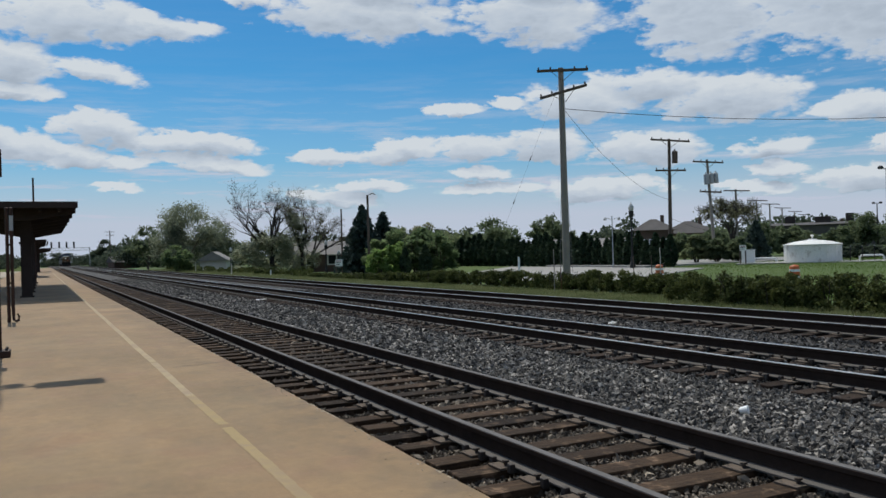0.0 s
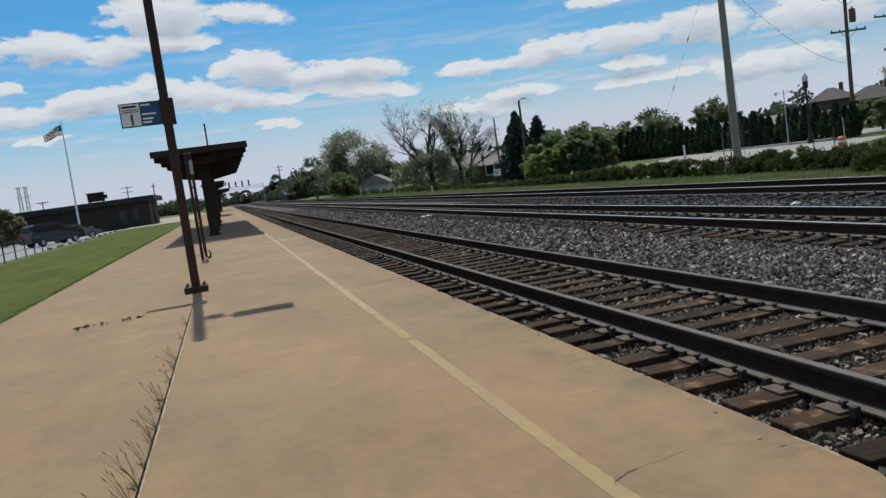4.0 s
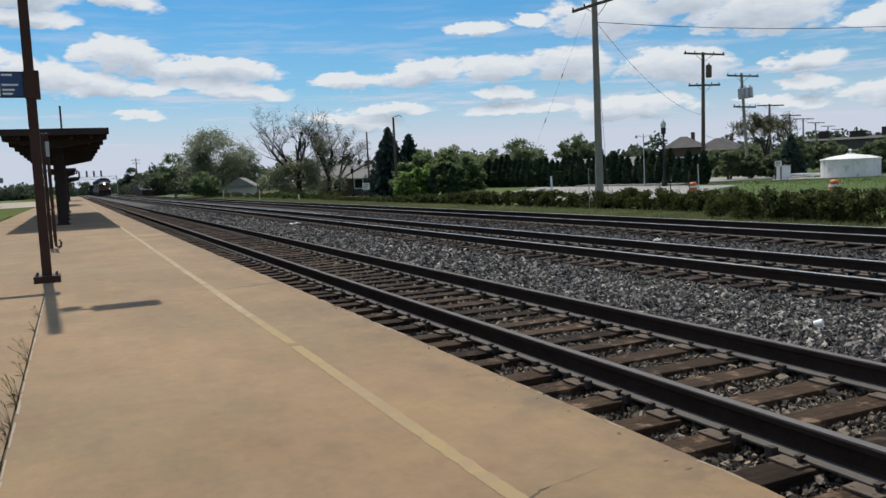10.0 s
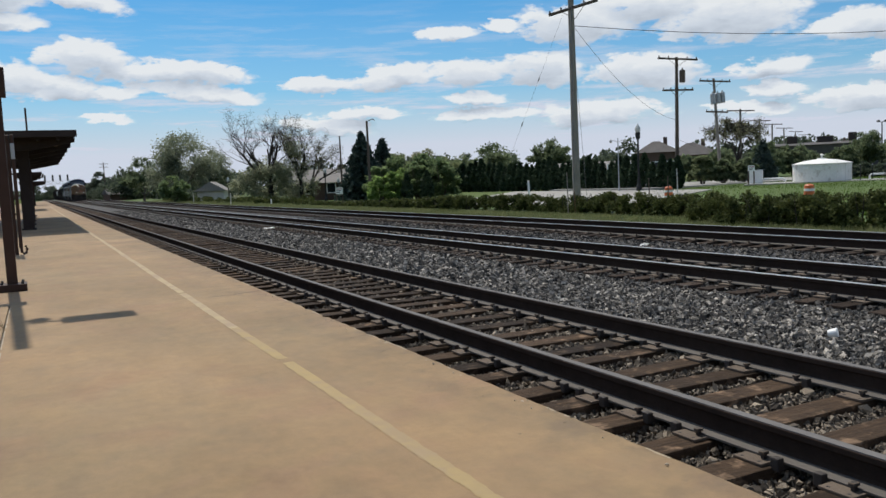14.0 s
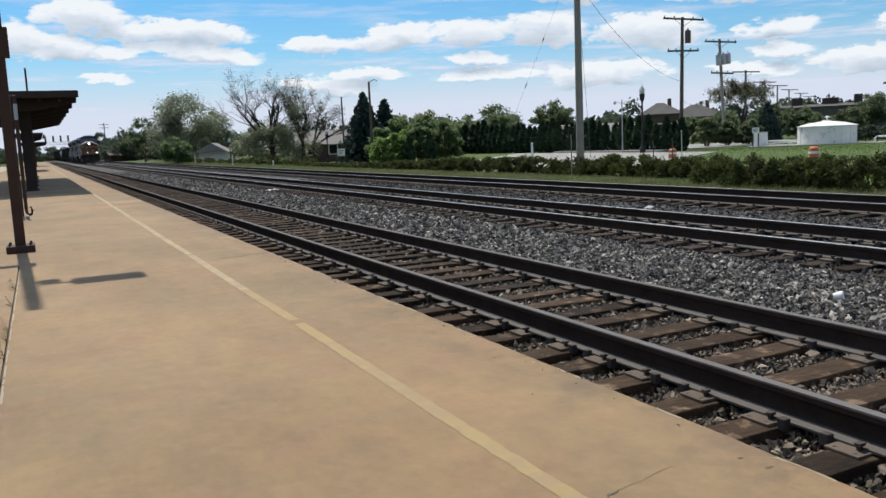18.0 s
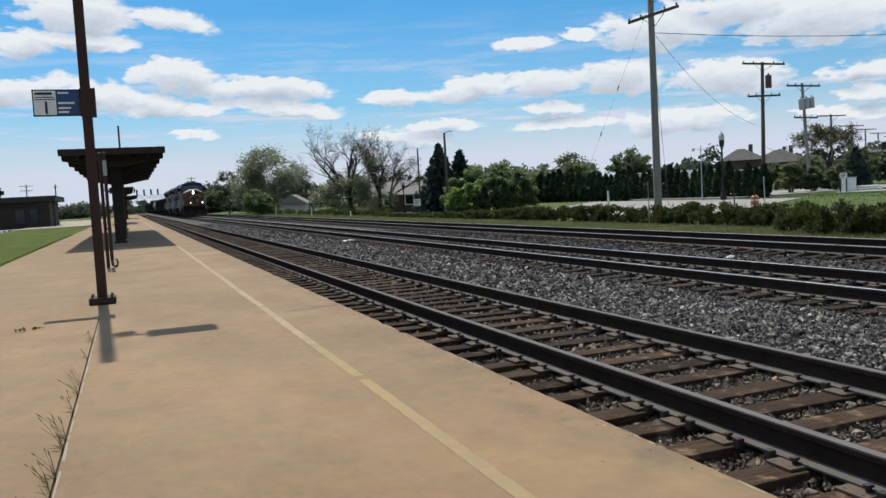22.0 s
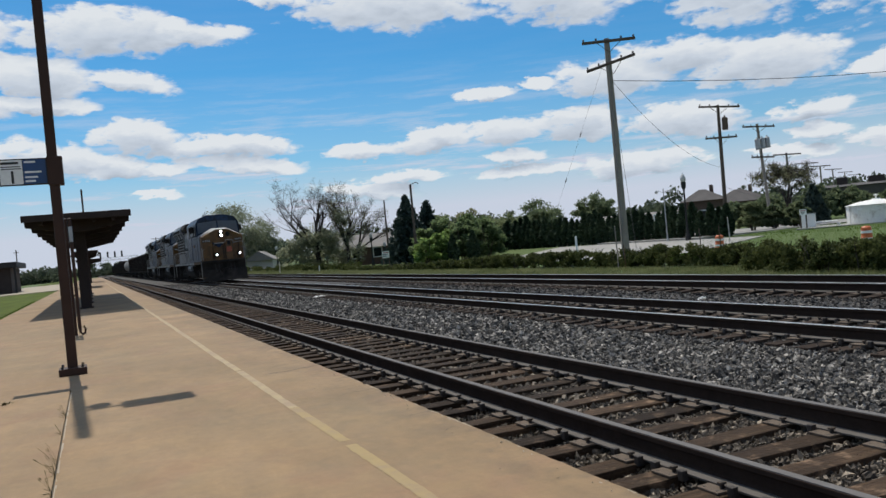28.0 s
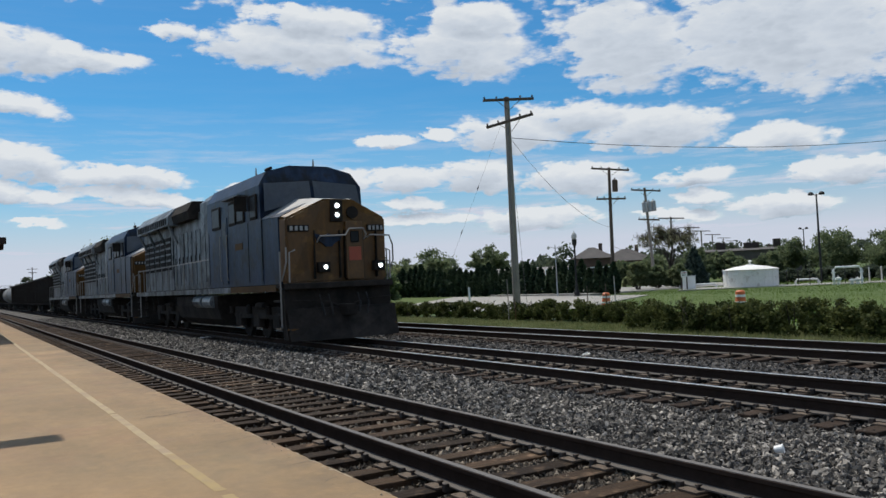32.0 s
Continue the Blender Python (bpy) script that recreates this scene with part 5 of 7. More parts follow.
# ---- poles, lamps, wires ----
def utility_pole(x, y, h, arms, label, wood, tilt=0.0, r=0.16, cans=(), turn=0.0, insul=True):
    """arms: height, half length, turn, tilt of each cross-arm. tilt: how far the pole leans, in degrees."""
    t = thing("utility_pole", label, "utility pole", (x, y, land(x)), turn, group="utility poles")
    bm = B()
    tube(bm, [(0, 0, -0.3), (0, 0, h * 0.5), (0, 0, h)], [r, r * 0.85, r * 0.68], 10)
    part("pole", bm, wood, t)
    for z, half, rz, tl in arms:
        bm = B()
        box(bm, -half, half, -0.06, 0.06, -0.065, 0.065, bevel=0.01)
        bm.transform(pose(0, -r * 0.8, z, 0, tl, rz))
        arm = part("cross_arm", bm, M_WOODDARK, t)
        if insul:
            for k in range(-2, 3):
                if k:
                    b2 = B()
                    lathe(b2, [(0.02, 0.06), (0.045, 0.10), (0.05, 0.14), (0.035, 0.18), (0.012, 0.20)], 8)
                    b2.transform(pose(0, -r * 0.8, z, 0, tl, rz) @ pose(k * half * 0.47, 0, 0))
                    part("insulator", b2, M_WOODDARK, arm)
        bm = B()
        for sg in (-1, 1):
            tube(bm, [(sg * half * 0.45, 0, -0.05), (0, 0.02, -0.55)], 0.015, 4)
        bm.transform(pose(0, -r * 0.8, z, 0, tl, rz))
        part("brace", bm, M_WOODDARK, t)
    for cx, cz in cans:
        bm = B()
        lathe(bm, [(0.20, cz - 0.45), (0.22, cz - 0.42), (0.22, cz + 0.40), (0.18, cz + 0.46), (0.06, cz + 0.50), (0.05, cz + 0.62)], 12, (cx, -r - 0.16))
        part("transformer", bm, M_GREYSTEEL if len(cans) > 1 else M_WOODDARK, t, "drum-shaped pole transformer")
    a = math.atan2(x + 3.6, y)
    t.matrix_basis = t.matrix_basis @ Matrix.Rotation(radians(tilt), 4, Vector((math.sin(a), math.cos(a), 0)))
    return t


def street_lamp(x, y, h, label):
    t = thing("street_lamp", label, "street lamp", (x, y, land(x)), group="street lamps")
    bm = B()
    lathe(bm, [(0.20, 0), (0.20, 0.35), (0.13, 0.5), (0.10, 0.9), (0.075, 1.0), (0.06, h - 1.25), (0.08, h - 1.2), (0.08, h - 1.1)], 12)
    part("post", bm, M_BLACKSTEEL, t)
    bm = B()
    lathe(bm, [(0.08, h - 1.1), (0.16, h - 1.0), (0.19, h - 0.62), (0.17, h - 0.58)], 12)
    part("collar", bm, M_BLACKSTEEL, t)
    bm = B()
    lathe(bm, [(0.14, h - 0.60), (0.20, h - 0.45), (0.20, h - 0.28), (0.12, h - 0.12), (0.03, h - 0.02), (0.012, h + 0.10)], 12)
    part("globe", bm, M_LAMP_OFF, t, "frosted white lamp globe")


def wire(name, a, b, sag, r=0.012, label="thin black overhead wire"):
    a, b = Vector(a), Vector(b)
    pts = [a.lerp(b, k / 14) - Vector((0, 0, sag * 4 * (k / 14) * (1 - k / 14))) for k in range(15)]
    bm = B()
    tube(bm, pts, r, 5)
    return tagged(new(name, mesh_of(name, bm, M_WIRE)), label, "wire")


def poles_and_wires():
    utility_pole(20.8, 34.6, 11.1, [(10.95, 1.32, -24, -1), (9.85, 1.25, -50, -10)], "tall grey weathered utility pole with two cross-arms", M_WOODPOLE, r=0.20)
    line = [(40.1, 48.6, 9.75), (50.15, 54.2, 9.0), (67.2, 68.2, 7.6), (88.5, 85.1, 7.6), (100.7, 93.8, 7.6), (116.9, 105.7, 7.6), (146, 128, 8.0), (170, 146, 8.0)]
    utility_pole(*line[0][:2], line[0][2], [(9.6, 1.55, -20, 3), (7.3, 1.2, -20, 0)], "dark utility pole with a transformer and cross-arms", M_WOODDARK, tilt=0.8, cans=((0.26, 8.3),))
    utility_pole(*line[1][:2], line[1][2], [(8.75, 1.4, -20, 6), (6.1, 1.0, -20, 6)], "utility pole with three transformers between cross-arms", M_WOODPOLE, tilt=-3.0, cans=((-0.56, 7.2), (0.0, 7.25), (0.56, 7.3)))
    for x, y, h in line[2:]:
        utility_pole(x, y, h - land(x), [(h - 0.25, 1.4, -40, 3)], "far wooden utility pole with one cross-arm", M_WOODPOLE, insul=False)
    utility_pole(25.4, 74.9, 7.8, [], "dark wooden pole with a small lamp bracket", M_WOODDARK, r=0.15)
    b = B()
    tube(b, [(25.5, 74.8, 7.3), (25.85, 74.6, 7.45), (26.1, 74.5, 7.3)], 0.05, 6)
    tagged(new("pole_lamp", mesh_of("pole_lamp", b, M_GREYSTEEL)), "small grey lamp bracket near the pole top", "lamp")
    utility_pole(26.9, 87.2, 7.2, [], "slim bare wooden pole", M_WOODDARK, r=0.12)
    wire("power_line", (20.8, 34.4, 8.65), (62, 22.5, 11.0), 1.5, 0.016)
    wire("service_drop", (20.8, 34.4, 8.6), (40.1, 48.4, 5.0), 0.9, 0.010)
    wire("service_drop", (40.1, 48.5, 3.6), (66, 62, 4.2), 1.3, 0.012)
    wire("guy_wire", (20.7, 34.4, 9.9), (15.75, 27.75, 0.3), 0.0, 0.010, "taut guy wire from the pole down to the verge")
    wire("guy_wire", (20.7, 34.4, 8.4), (16.0, 27.2, 0.3), 0.0, 0.008, "taut guy wire from the pole down to the verge")
    wire("guy_wire", (20.7, 34.7, 9.9), (18.1, 38.6, -0.2), 0.0, 0.004, "thin slanting guy wire with strain insulators")
    for u in (0.36, 0.58):
        g = Vector((20.7, 34.7, 9.9)).lerp(Vector((18.1, 38.6, -0.2)), u)
        bm = B()
        tube(bm, [g + Vector((0.03, -0.05, 0.13)), g, g - Vector((0.03, -0.05, 0.13))], [0.012, 0.03, 0.012], 8)
        tagged(new("strain_insulator", mesh_of("strain_insulator", bm, M_WOODDARK)), "small dark strain insulator on the guy wire", "insulator")
    for x, y, h, mt, lab, nm in ((15.75, 27.7, 0.92, M_LYEL, "yellow plastic guy-wire guard in front of the hedge", "guy_guard"), (15.55, 27.9, 1.7, M_WOODPOLE, "slim grey marker stake in front of the hedge", "marker_stake"),
                                 (17.7, 34.2, 1.30, M_WHITE, "short white marker post behind the hedge", "marker_post"), (18.2, 26.1, 1.25, M_WOODDARK, "thin dark stake behind the hedge", "marker_stake"),
                                 (18.2, 25.0, 1.3, M_WOODDARK, "thin dark stake behind the hedge", "marker_stake"), (18.3, 24.6, 1.6, M_STUCCO, "thin pale stake behind the hedge", "marker_stake"),
                                 (14.6, 110.0, 1.3, M_STUCCO, "short pale post beside the far track", "marker_post"), (13.9, 84.0, 1.2, M_STUCCO, "short pale post beside the far track", "marker_post"), (15.4, 74.0, 0.55, M_WHITE, "leaning white marker beside the track", "marker_post")):
        s = thing(nm, lab, "post", (x, y, land(x)), 20)
        bm = B()
        w = 0.055 if nm == "marker_post" else 0.020
        tube(bm, [(0, 0, -0.1), (0.02, 0, h * 0.6), (0.03, 0.02, h)], [w, w, w * 0.85], 8)
        part("shaft", bm, mt, s)
        bm = B()
        lathe(bm, [(w, h - 0.004), (w * 0.9, h + 0.02), (w * 0.3, h + 0.03)], 8, (0.03, 0.02))
        part("cap", bm, mt, s)
    # twin-headed lamp before the arborvitae
    s = thing("street_lamp", "slim grey street lamp with two small heads", "street lamp", (36.0, 50.4, land(36)), group="street lamps")
    bm = B()
    tube(bm, [(0, 0, 0), (0, 0, 0.5), (0, 0, 4.0)], [0.09, 0.05, 0.035], 8)
    part("post", bm, M_GREYSTEEL, s)
    for sx in (-1, 1):
        bm = B()
        tube(bm, [(0, 0, 3.7), (sx * 0.25, -sx * 0.2, 3.85), (sx * 0.4, -sx * 0.3, 3.8)], 0.02, 5)
        part("arm", bm, M_GREYSTEEL, s)
        bm = B()
        lathe(bm, [(0.03, 3.66), (0.11, 3.72), (0.12, 3.82), (0.04, 3.92)], 10, (sx * 0.42, -sx * 0.31))
        part("globe", bm, M_LAMP_OFF, s)
    # notice boards
    for x, y, z0, w, h, lab in ((24.3, 80.8, 0.8, 0.75, 0.7, "white notice board on two posts before the house"), (41.6, 42.8, 1.0, 0.46, 0.40, "small white sign on posts beside the yard")):
        s = thing("notice_board", lab, "sign", (x, y, land(x)), -30)
        for sx in (-1, 1):
            bm = B()
            box(bm, sx * w * 0.42 - 0.04, sx * w * 0.42 + 0.04, -0.04, 0.04, -0.1, z0 + h, bevel=0.008)
            part("post", bm, M_WOODDARK, s)
        bm = B()
        box(bm, -w / 2, w / 2, -0.07, -0.042, z0, z0 + h, bevel=0.006)
        bd = part("board", bm, M_WHITE, s)
        for k in range(3):
            bm = B()
            box(bm, -w * 0.38, w * (0.36 - 0.12 * k), -0.076, -0.071, z0 + h * (0.72 - 0.25 * k), z0 + h * (0.82 - 0.25 * k))
            part("lettering", bm, M_FLAGRED if k == 0 else M_SIGNBLACK, bd)
    street_lamp(36.0, 48.1, 4.85, "black ornamental street lamp with a white globe")
    street_lamp(26.1, 90.6, 3.8, "black ornamental street lamp with a white globe")
    street_lamp(28.2, 92.2, 2.7, "small black ornamental street lamp behind the trees")
    street_lamp(19.6, 112.0, 3.2, "black ornamental street lamp with a white globe")


# ---- houses and yards ----
def house(x, y, w, d, eave, ridge, wall, roof, label, rz=0.0, hip=0.0, wins=3, chimney=True):
    t = thing("house", label, "house", (x, y, land(x)), rz)
    bm = B()
    box(bm, -w / 2, w / 2, -d / 2, d / 2, -0.2, eave)
    part("wall", bm, wall, t)
    bm = B()
    o = 0.45
    a = [bm.verts.new(p) for p in ((-w / 2 - o, -d / 2 - o, eave), (w / 2 + o, -d / 2 - o, eave), (w / 2 + o, d / 2 + o, eave), (-w / 2 - o, d / 2 + o, eave))]
    r1, r2 = bm.verts.new((-w / 2 - o + hip, 0, ridge)), bm.verts.new((w / 2 + o - hip, 0, ridge))
    for q in ((a[0], a[1], r2, r1), (a[1], a[2], r2), (a[2], a[3], r1, r2), (a[3], a[0], r1), (a[3], a[2], a[1], a[0])):
        bm.faces.new(q)
    rf = part("roof", bm, roof, t)
    if chimney:
        bm = B()
        box(bm, w * 0.2, w * 0.2 + 0.42, 0.2, 0.62, ridge - 0.8, ridge + 0.45, bevel=0.02)
        part("chimney", bm, M_BRICK_RED, rf)
    for k in range(wins):
        xc = -w / 2 + w * (k + 0.5) / wins
        bm = B()
        box(bm, xc - 0.62, xc + 0.62, -d / 2 - 0.06, -d / 2 + 0.05, 0.85, 2.2, bevel=0.01)
        wn = part("window", bm, M_WHITE, t)
        bm = B()
        box(bm, xc - 0.5, xc + 0.5, -d / 2 - 0.07, -d / 2 - 0.061, 0.97, 2.08)
        part("pane", bm, M_GLASSDARK, wn)
    return t


def barrel(x, y):
    t = thing("traffic_barrel", "orange traffic barrel with white bands", "traffic barrel", (x, y, land(x)), group="traffic barrels")
    bm = B()
    lathe(bm, [(0.30, 0.05), (0.29, 0.30), (0.27, 0.31), (0.26, 0.55), (0.24, 0.56), (0.22, 0.96), (0.16, 1.02), (0.05, 1.04)], 16)
    part("drum", bm, M_ORANGE, t)
    for z0, z1, r in ((0.17, 0.27, 0.298), (0.39, 0.49, 0.272), (0.70, 0.82, 0.242)):
        bm = B()
        lathe(bm, [(r + 0.003, z0), (r, z1)], 16)
        part("band", bm, M_WHITE, t)
    bm = B()
    lathe(bm, [(0.42, 0), (0.40, 0.06), (0.3, 0.08)], 12)
    part("rubber_base", bm, M_RUBBER, t)


def gas_yard():
    t = thing("storage_tank", "white round storage tank with a low domed top", "tank", (46.2, 40.7, land(46)))
    bm = B()
    lathe(bm, [(1.9, 0.0), (1.9, 1.22), (1.98, 1.24), (1.98, 1.28), (1.2, 1.48), (0.3, 1.60), (0.28, 1.66), (0.05, 1.67)], 32)
    part("shell", bm, M_TANK, t)
    for k in range(16):
        bm = B()
        a = 2 * math.pi * k / 16
        box(bm, -0.02, 0.02, -0.02, 0.02, 0.0, 1.22)
        bm.transform(pose(1.9 * math.cos(a), 1.9 * math.sin(a), 0, 0, 0, math.degrees(a) - 90))
        part("seam", bm, M_TANK, t)
    bm = B()
    lathe(bm, [(0.05, 1.66), (0.05, 1.82), (0.13, 1.84), (0.13, 1.90), (0.03, 1.96)], 12)
    part("vent", bm, M_TANK, t, "small capped vent on the dome")
    bm = B()
    box(bm, -0.35, 0.0, -1.96, -1.90, 0.95, 1.08, bevel=0.005)
    bm.transform(pose(0, 0, 0, 0, 0, -78))
    part("notice", bm, M_WHITE, t)
    t = thing("pipe_loop", "white painted gas pipework loop", "pipework", (47.5, 34.0, land(47)), -55)
    bm = B()
    tube(bm, [(-0.82, 0, 0), (-0.82, 0, 1.0), (-0.66, 0, 1.17), (0.70, 0, 1.17), (0.86, 0, 1.0), (0.86, 0, 0.45), (0.86, 0.0, 0.0)], 0.075, 10)
    part("pipe", bm, M_WHITE, t)
    for xx in (-0.82, 0.86):
        for z in (0.35, 0.78):
            bm = B()
            lathe(bm, [(0.14, z), (0.14, z + 0.07)], 12, (xx, 0))
            part("flange", bm, M_WHITE, t)
    for xx, hh in ((-0.55, 0.62), (0.25, 0.42), (0.6, 0.5)):
        bm = B()
        lathe(bm, [(0.10, 0.0), (0.10, hh * 0.4), (0.19, hh * 0.5), (0.19, hh * 0.75), (0.05, hh * 0.85), (0.05, hh)], 12, (xx, -0.25))
        part("valve", bm, M_WHITE, t, "squat white valve body")
        bm = B()
        ring = [(xx + 0.15 * math.cos(q), -0.25 + 0.15 * math.sin(q), hh) for q in (2 * math.pi * i / 10 for i in range(11))]
        tube(bm, ring, 0.014, 5)
        part("hand_wheel", bm, M_BLACKSTEEL, t)
    # low runs of pipe on stub legs: place of the middle, half length, height
    for x, y, half, z in ((43.9, 42.9, 0.75, 0.36), (48.3, 37.6, 0.75, 0.40), (49.6, 30.6, 0.45, 0.55)):
        t = thing("pipe_run", "low white pipe on stub legs in the gas yard", "pipework", (x, y, land(x)), -52, group="gas yard pipes")
        bm = B()
        tube(bm, [(-half, 0, 0), (-half, 0, z - 0.1), (-half + 0.1, 0, z), (half - 0.1, 0, z), (half, 0, z - 0.1), (half, 0, 0)], 0.065, 8)
        part("pipe", bm, M_WHITE, t)
        bm = B()
        lathe(bm, [(0.12, z * 0.45), (0.12, z * 0.45 + 0.06)], 10, (half, 0))
        part("flange", bm, M_WHITE, t)
    for x, y, h in ((43.5, 44.1, 1.0), (50.6, 31.6, 0.6)):
        t = thing("valve_box", "pale metal valve cabinet in the gas yard", "cabinet", (x, y, land(x)), -52)
        bm = B()
        box(bm, -0.45, 0.45, -0.25, 0.25, 0, h, bevel=0.02)
        part("cabinet_body", bm, M_WHITE, t)
        bm = B()
        box(bm, -0.5, 0.5, -0.3, 0.3, h, h + 0.05, bevel=0.01)
        part("lid", bm, M_GREYSTEEL, t)
    for k in range(26):
        x, y = 45.2 + k * 0.42, 41.6 - k * 0.62
        if k < 4:
            continue
        t = thing("fence_post", "pale yard fence post" if k > 11 else "slim dark yard fence post", "post", (x, y, land(x)), group="gas yard fence posts")
        r = 0.05 if k > 11 else 0.028
        bm = B()
        tube(bm, [(0, 0, -0.1), (0, 0, 1.05)], r, 6)
        part("post", bm, M_STUCCO if k > 11 else M_BLACKSTEEL, t)
        bm = B()
        lathe(bm, [(r + 0.005, 1.05), (r * 0.6, 1.09)], 6)
        part("cap", bm, M_GREYSTEEL, t)
    for x, y, h in ((55.6, 41.5, 7.0), (94, 70.3, 6.0)):
        t = thing("floodlight_mast", "tall slim floodlight mast with twin heads", "floodlight", (x, y, land(x)), -55)
        bm = B()
        tube(bm, [(0, 0, 0), (0, 0, h)], [0.10, 0.06], 8)
        part("mast", bm, M_BLACKSTEEL, t)
        for sx in (-1, 1):
            bm = B()
            lathe(bm, [(0.05, h - 0.10), (0.20, h - 0.08), (0.22, h + 0.04), (0.14, h + 0.15), (0.05, h + 0.18)], 14, (sx * 0.40, 0))
            tube(bm, [(0, 0, h - 0.15), (sx * 0.34, 0, h + 0.02)], 0.03, 6)
            part("lamp_head", bm, M_BLACKSTEEL, t, "round dark lamp head on a short arm")


def roads():
    bm = B()
    prism(bm, [(23.5, -1.2), (36.2, -1.2), (36.2, -0.06), (30, -0.62), (25, -0.46), (23.5, -0.41)], 41.0, 66)
    setting("road", bm, M_ROAD, "pale dusty concrete road beyond the hedge", "road")
    bm = B()
    prism(bm, [(36.2, -0.2), (60, -0.2), (60, 0.075), (36.2, 0.065)], 47, 60)
    setting("yard_paving", bm, M_ROAD, "pale paved yard between the poles", "pavement")
    bm = B()
    prism(bm, [(-5.0, -2.6), (11.0, -2.4), (11.0, 2.2), (-5.0, 2.4)], -0.25, 0.055, "z")
    bm.transform(pose(46.2, 40.7, 0, 0, 0, -51))
    setting("yard_gravel", bm, M_ROAD, "pale gravel pad under the gas yard", "pavement")
    bm = B()
    prism(bm, [(-60, -0.2), (-15.2, -0.2), (-15.2, 0.055), (-60, 0.06)], 38, 108)
    setting("car_park", bm, M_ASPHALT, "grey asphalt car park behind the lawn", "pavement")
    bm = B()
    prism(bm, [(-15, -0.2), (-7.0, -0.2), (-7.0, 0.16), (-15, 0.12)], 96, 170)
    setting("forecourt", bm, M_CONC_PALE, "pale concrete forecourt beside the station", "pavement")


roads()
grasses()
for k, (ya, yb, h) in enumerate(((-4, 8, 1.06), (8, 14, 1.06), (14, 20, 1.02), (20, 26.5, 0.90), (26.5, 34, 0.92), (34, 42, 0.84), (42, 49, 0.66), (49.6, 54, 0.5), (55, 59, 0.42), (60.5, 64, 0.36), (66, 69, 0.32))):
    hedge_run(ya, yb, h, 40 + k, *((15.0, 0.8) if yb <= 20 else ()))
tree("broadleaf_tree", "tall spreading green broadleaf tree", 16.2, 127.0, 10.3, 6.2, M_LEAF_GREY, 1, n=14500, size=0.18, clump_n=46, base=0.16)
tree("broadleaf_tree", "dull green broadleaf tree beside the tall one", 20.6, 130.0, 8.2, 4.4, M_LEAF_GREY, 2, n=10000, size=0.18, clump_n=26, base=0.1)
tree("broadleaf_tree", "rounded dark green tree beside the line", 14.6, 163.0, 8.7, 3.3, M_LEAF_DARK, 3, n=11000, size=0.18, clump_n=24, base=0.1)
tree("young_tree", "small pale spring-green bushy tree", 13.4, 118.0, 4.0, 2.2, M_LEAF_GARDEN, 4, n=8000, size=0.18, base=0.05, clump_n=18)
tree("broadleaf_tree", "far rounded tree beyond the bend of the line", 16.0, 300.0, 9.4, 4.6, M_LEAF_FAR, 9, n=7000, size=0.3, clump_n=24, base=0.08)
bare_tree()
spruce(28.4, 84.6, 7.5, 3.0, 5)
spruce(31.6, 86.5, 6.8, 2.9, 6)
for k, (x, y, h, r, lf, lab) in enumerate(((24.5, 70.0, 2.8, 1.3, M_LEAF_PALE, "light spring-green bush"), (25.9, 70.4, 3.1, 1.4, M_LEAF_PALE, "light spring-green bush"), (27.2, 72.0, 3.4, 1.5, M_LEAF_PALE, "tall spring-green bush"),
                                        (28.6, 71.0, 4.1, 1.6, M_LEAF_GARDEN, "tall green garden bush"), (30.2, 73.5, 4.6, 1.8, M_LEAF_GARDEN, "tall green garden bush"), (31.5, 71.5, 4.2, 1.9, M_LEAF_GARDEN, "dull green garden bush"),
                                        (26.9, 76.5, 3.8, 1.7, M_LEAF_GARDEN, "tall green garden bush"), (29.5, 78.0, 5.0, 2.2, M_LEAF_GARDEN, "tall green garden bush"), (32.6, 78.0, 5.0, 2.2, M_LEAF_GARDEN, "dull green garden bush"), (34.8, 80.5, 4.8, 2.2, M_LEAF_GARDEN, "tall green garden bush"),
                                        (44.0, 50.0, 2.6, 1.1, M_LEAF, "rounded green shrub"), (45.6, 49.4, 2.2, 1.0, M_LEAF_DARK, "dark shrub"), (47.2, 48.6, 2.1, 1.0, M_LEAF_DARK, "dark shrub"))):
    bush(lab + (" behind the hedge and road" if k < 10 else " beside the paved yard"), x, y, h, r, lf, 60 + k)
arborvitae_row()
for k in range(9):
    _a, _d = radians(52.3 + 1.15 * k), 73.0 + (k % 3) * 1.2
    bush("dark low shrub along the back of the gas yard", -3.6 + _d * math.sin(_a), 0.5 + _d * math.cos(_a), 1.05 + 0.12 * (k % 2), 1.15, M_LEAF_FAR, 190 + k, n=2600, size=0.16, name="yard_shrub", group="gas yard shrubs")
for k, (x, y, h, r, lf) in enumerate(((53.7, 100, 6.0, 4.2, M_LEAF_DARK), (60.5, 93.5, 5.4, 2.6, M_LEAF_DARK), (57.6, 92.2, 6.6, 3.0, M_LEAF_DARK), (46.5, 97, 4.8, 3.4, M_LEAF), (42.5, 99, 5.3, 3.6, M_LEAF_OLIVE), (39, 101, 5.2, 3.4, M_LEAF), (36, 96, 5.0, 3.0, M_LEAF_DARK), (49.5, 92, 4.4, 3.0, M_LEAF_DARK))):
    tree("garden_tree", "dark rounded tree behind the gardens", x, y, h, r, lf, 80 + k, n=8500, size=0.20, base=0.06, clump_n=22, group="garden trees")
thin_tree(52.8, 54.8, 5.2, 95)
spruce(51.7, 51.0, 3.3, 1.3, 7)
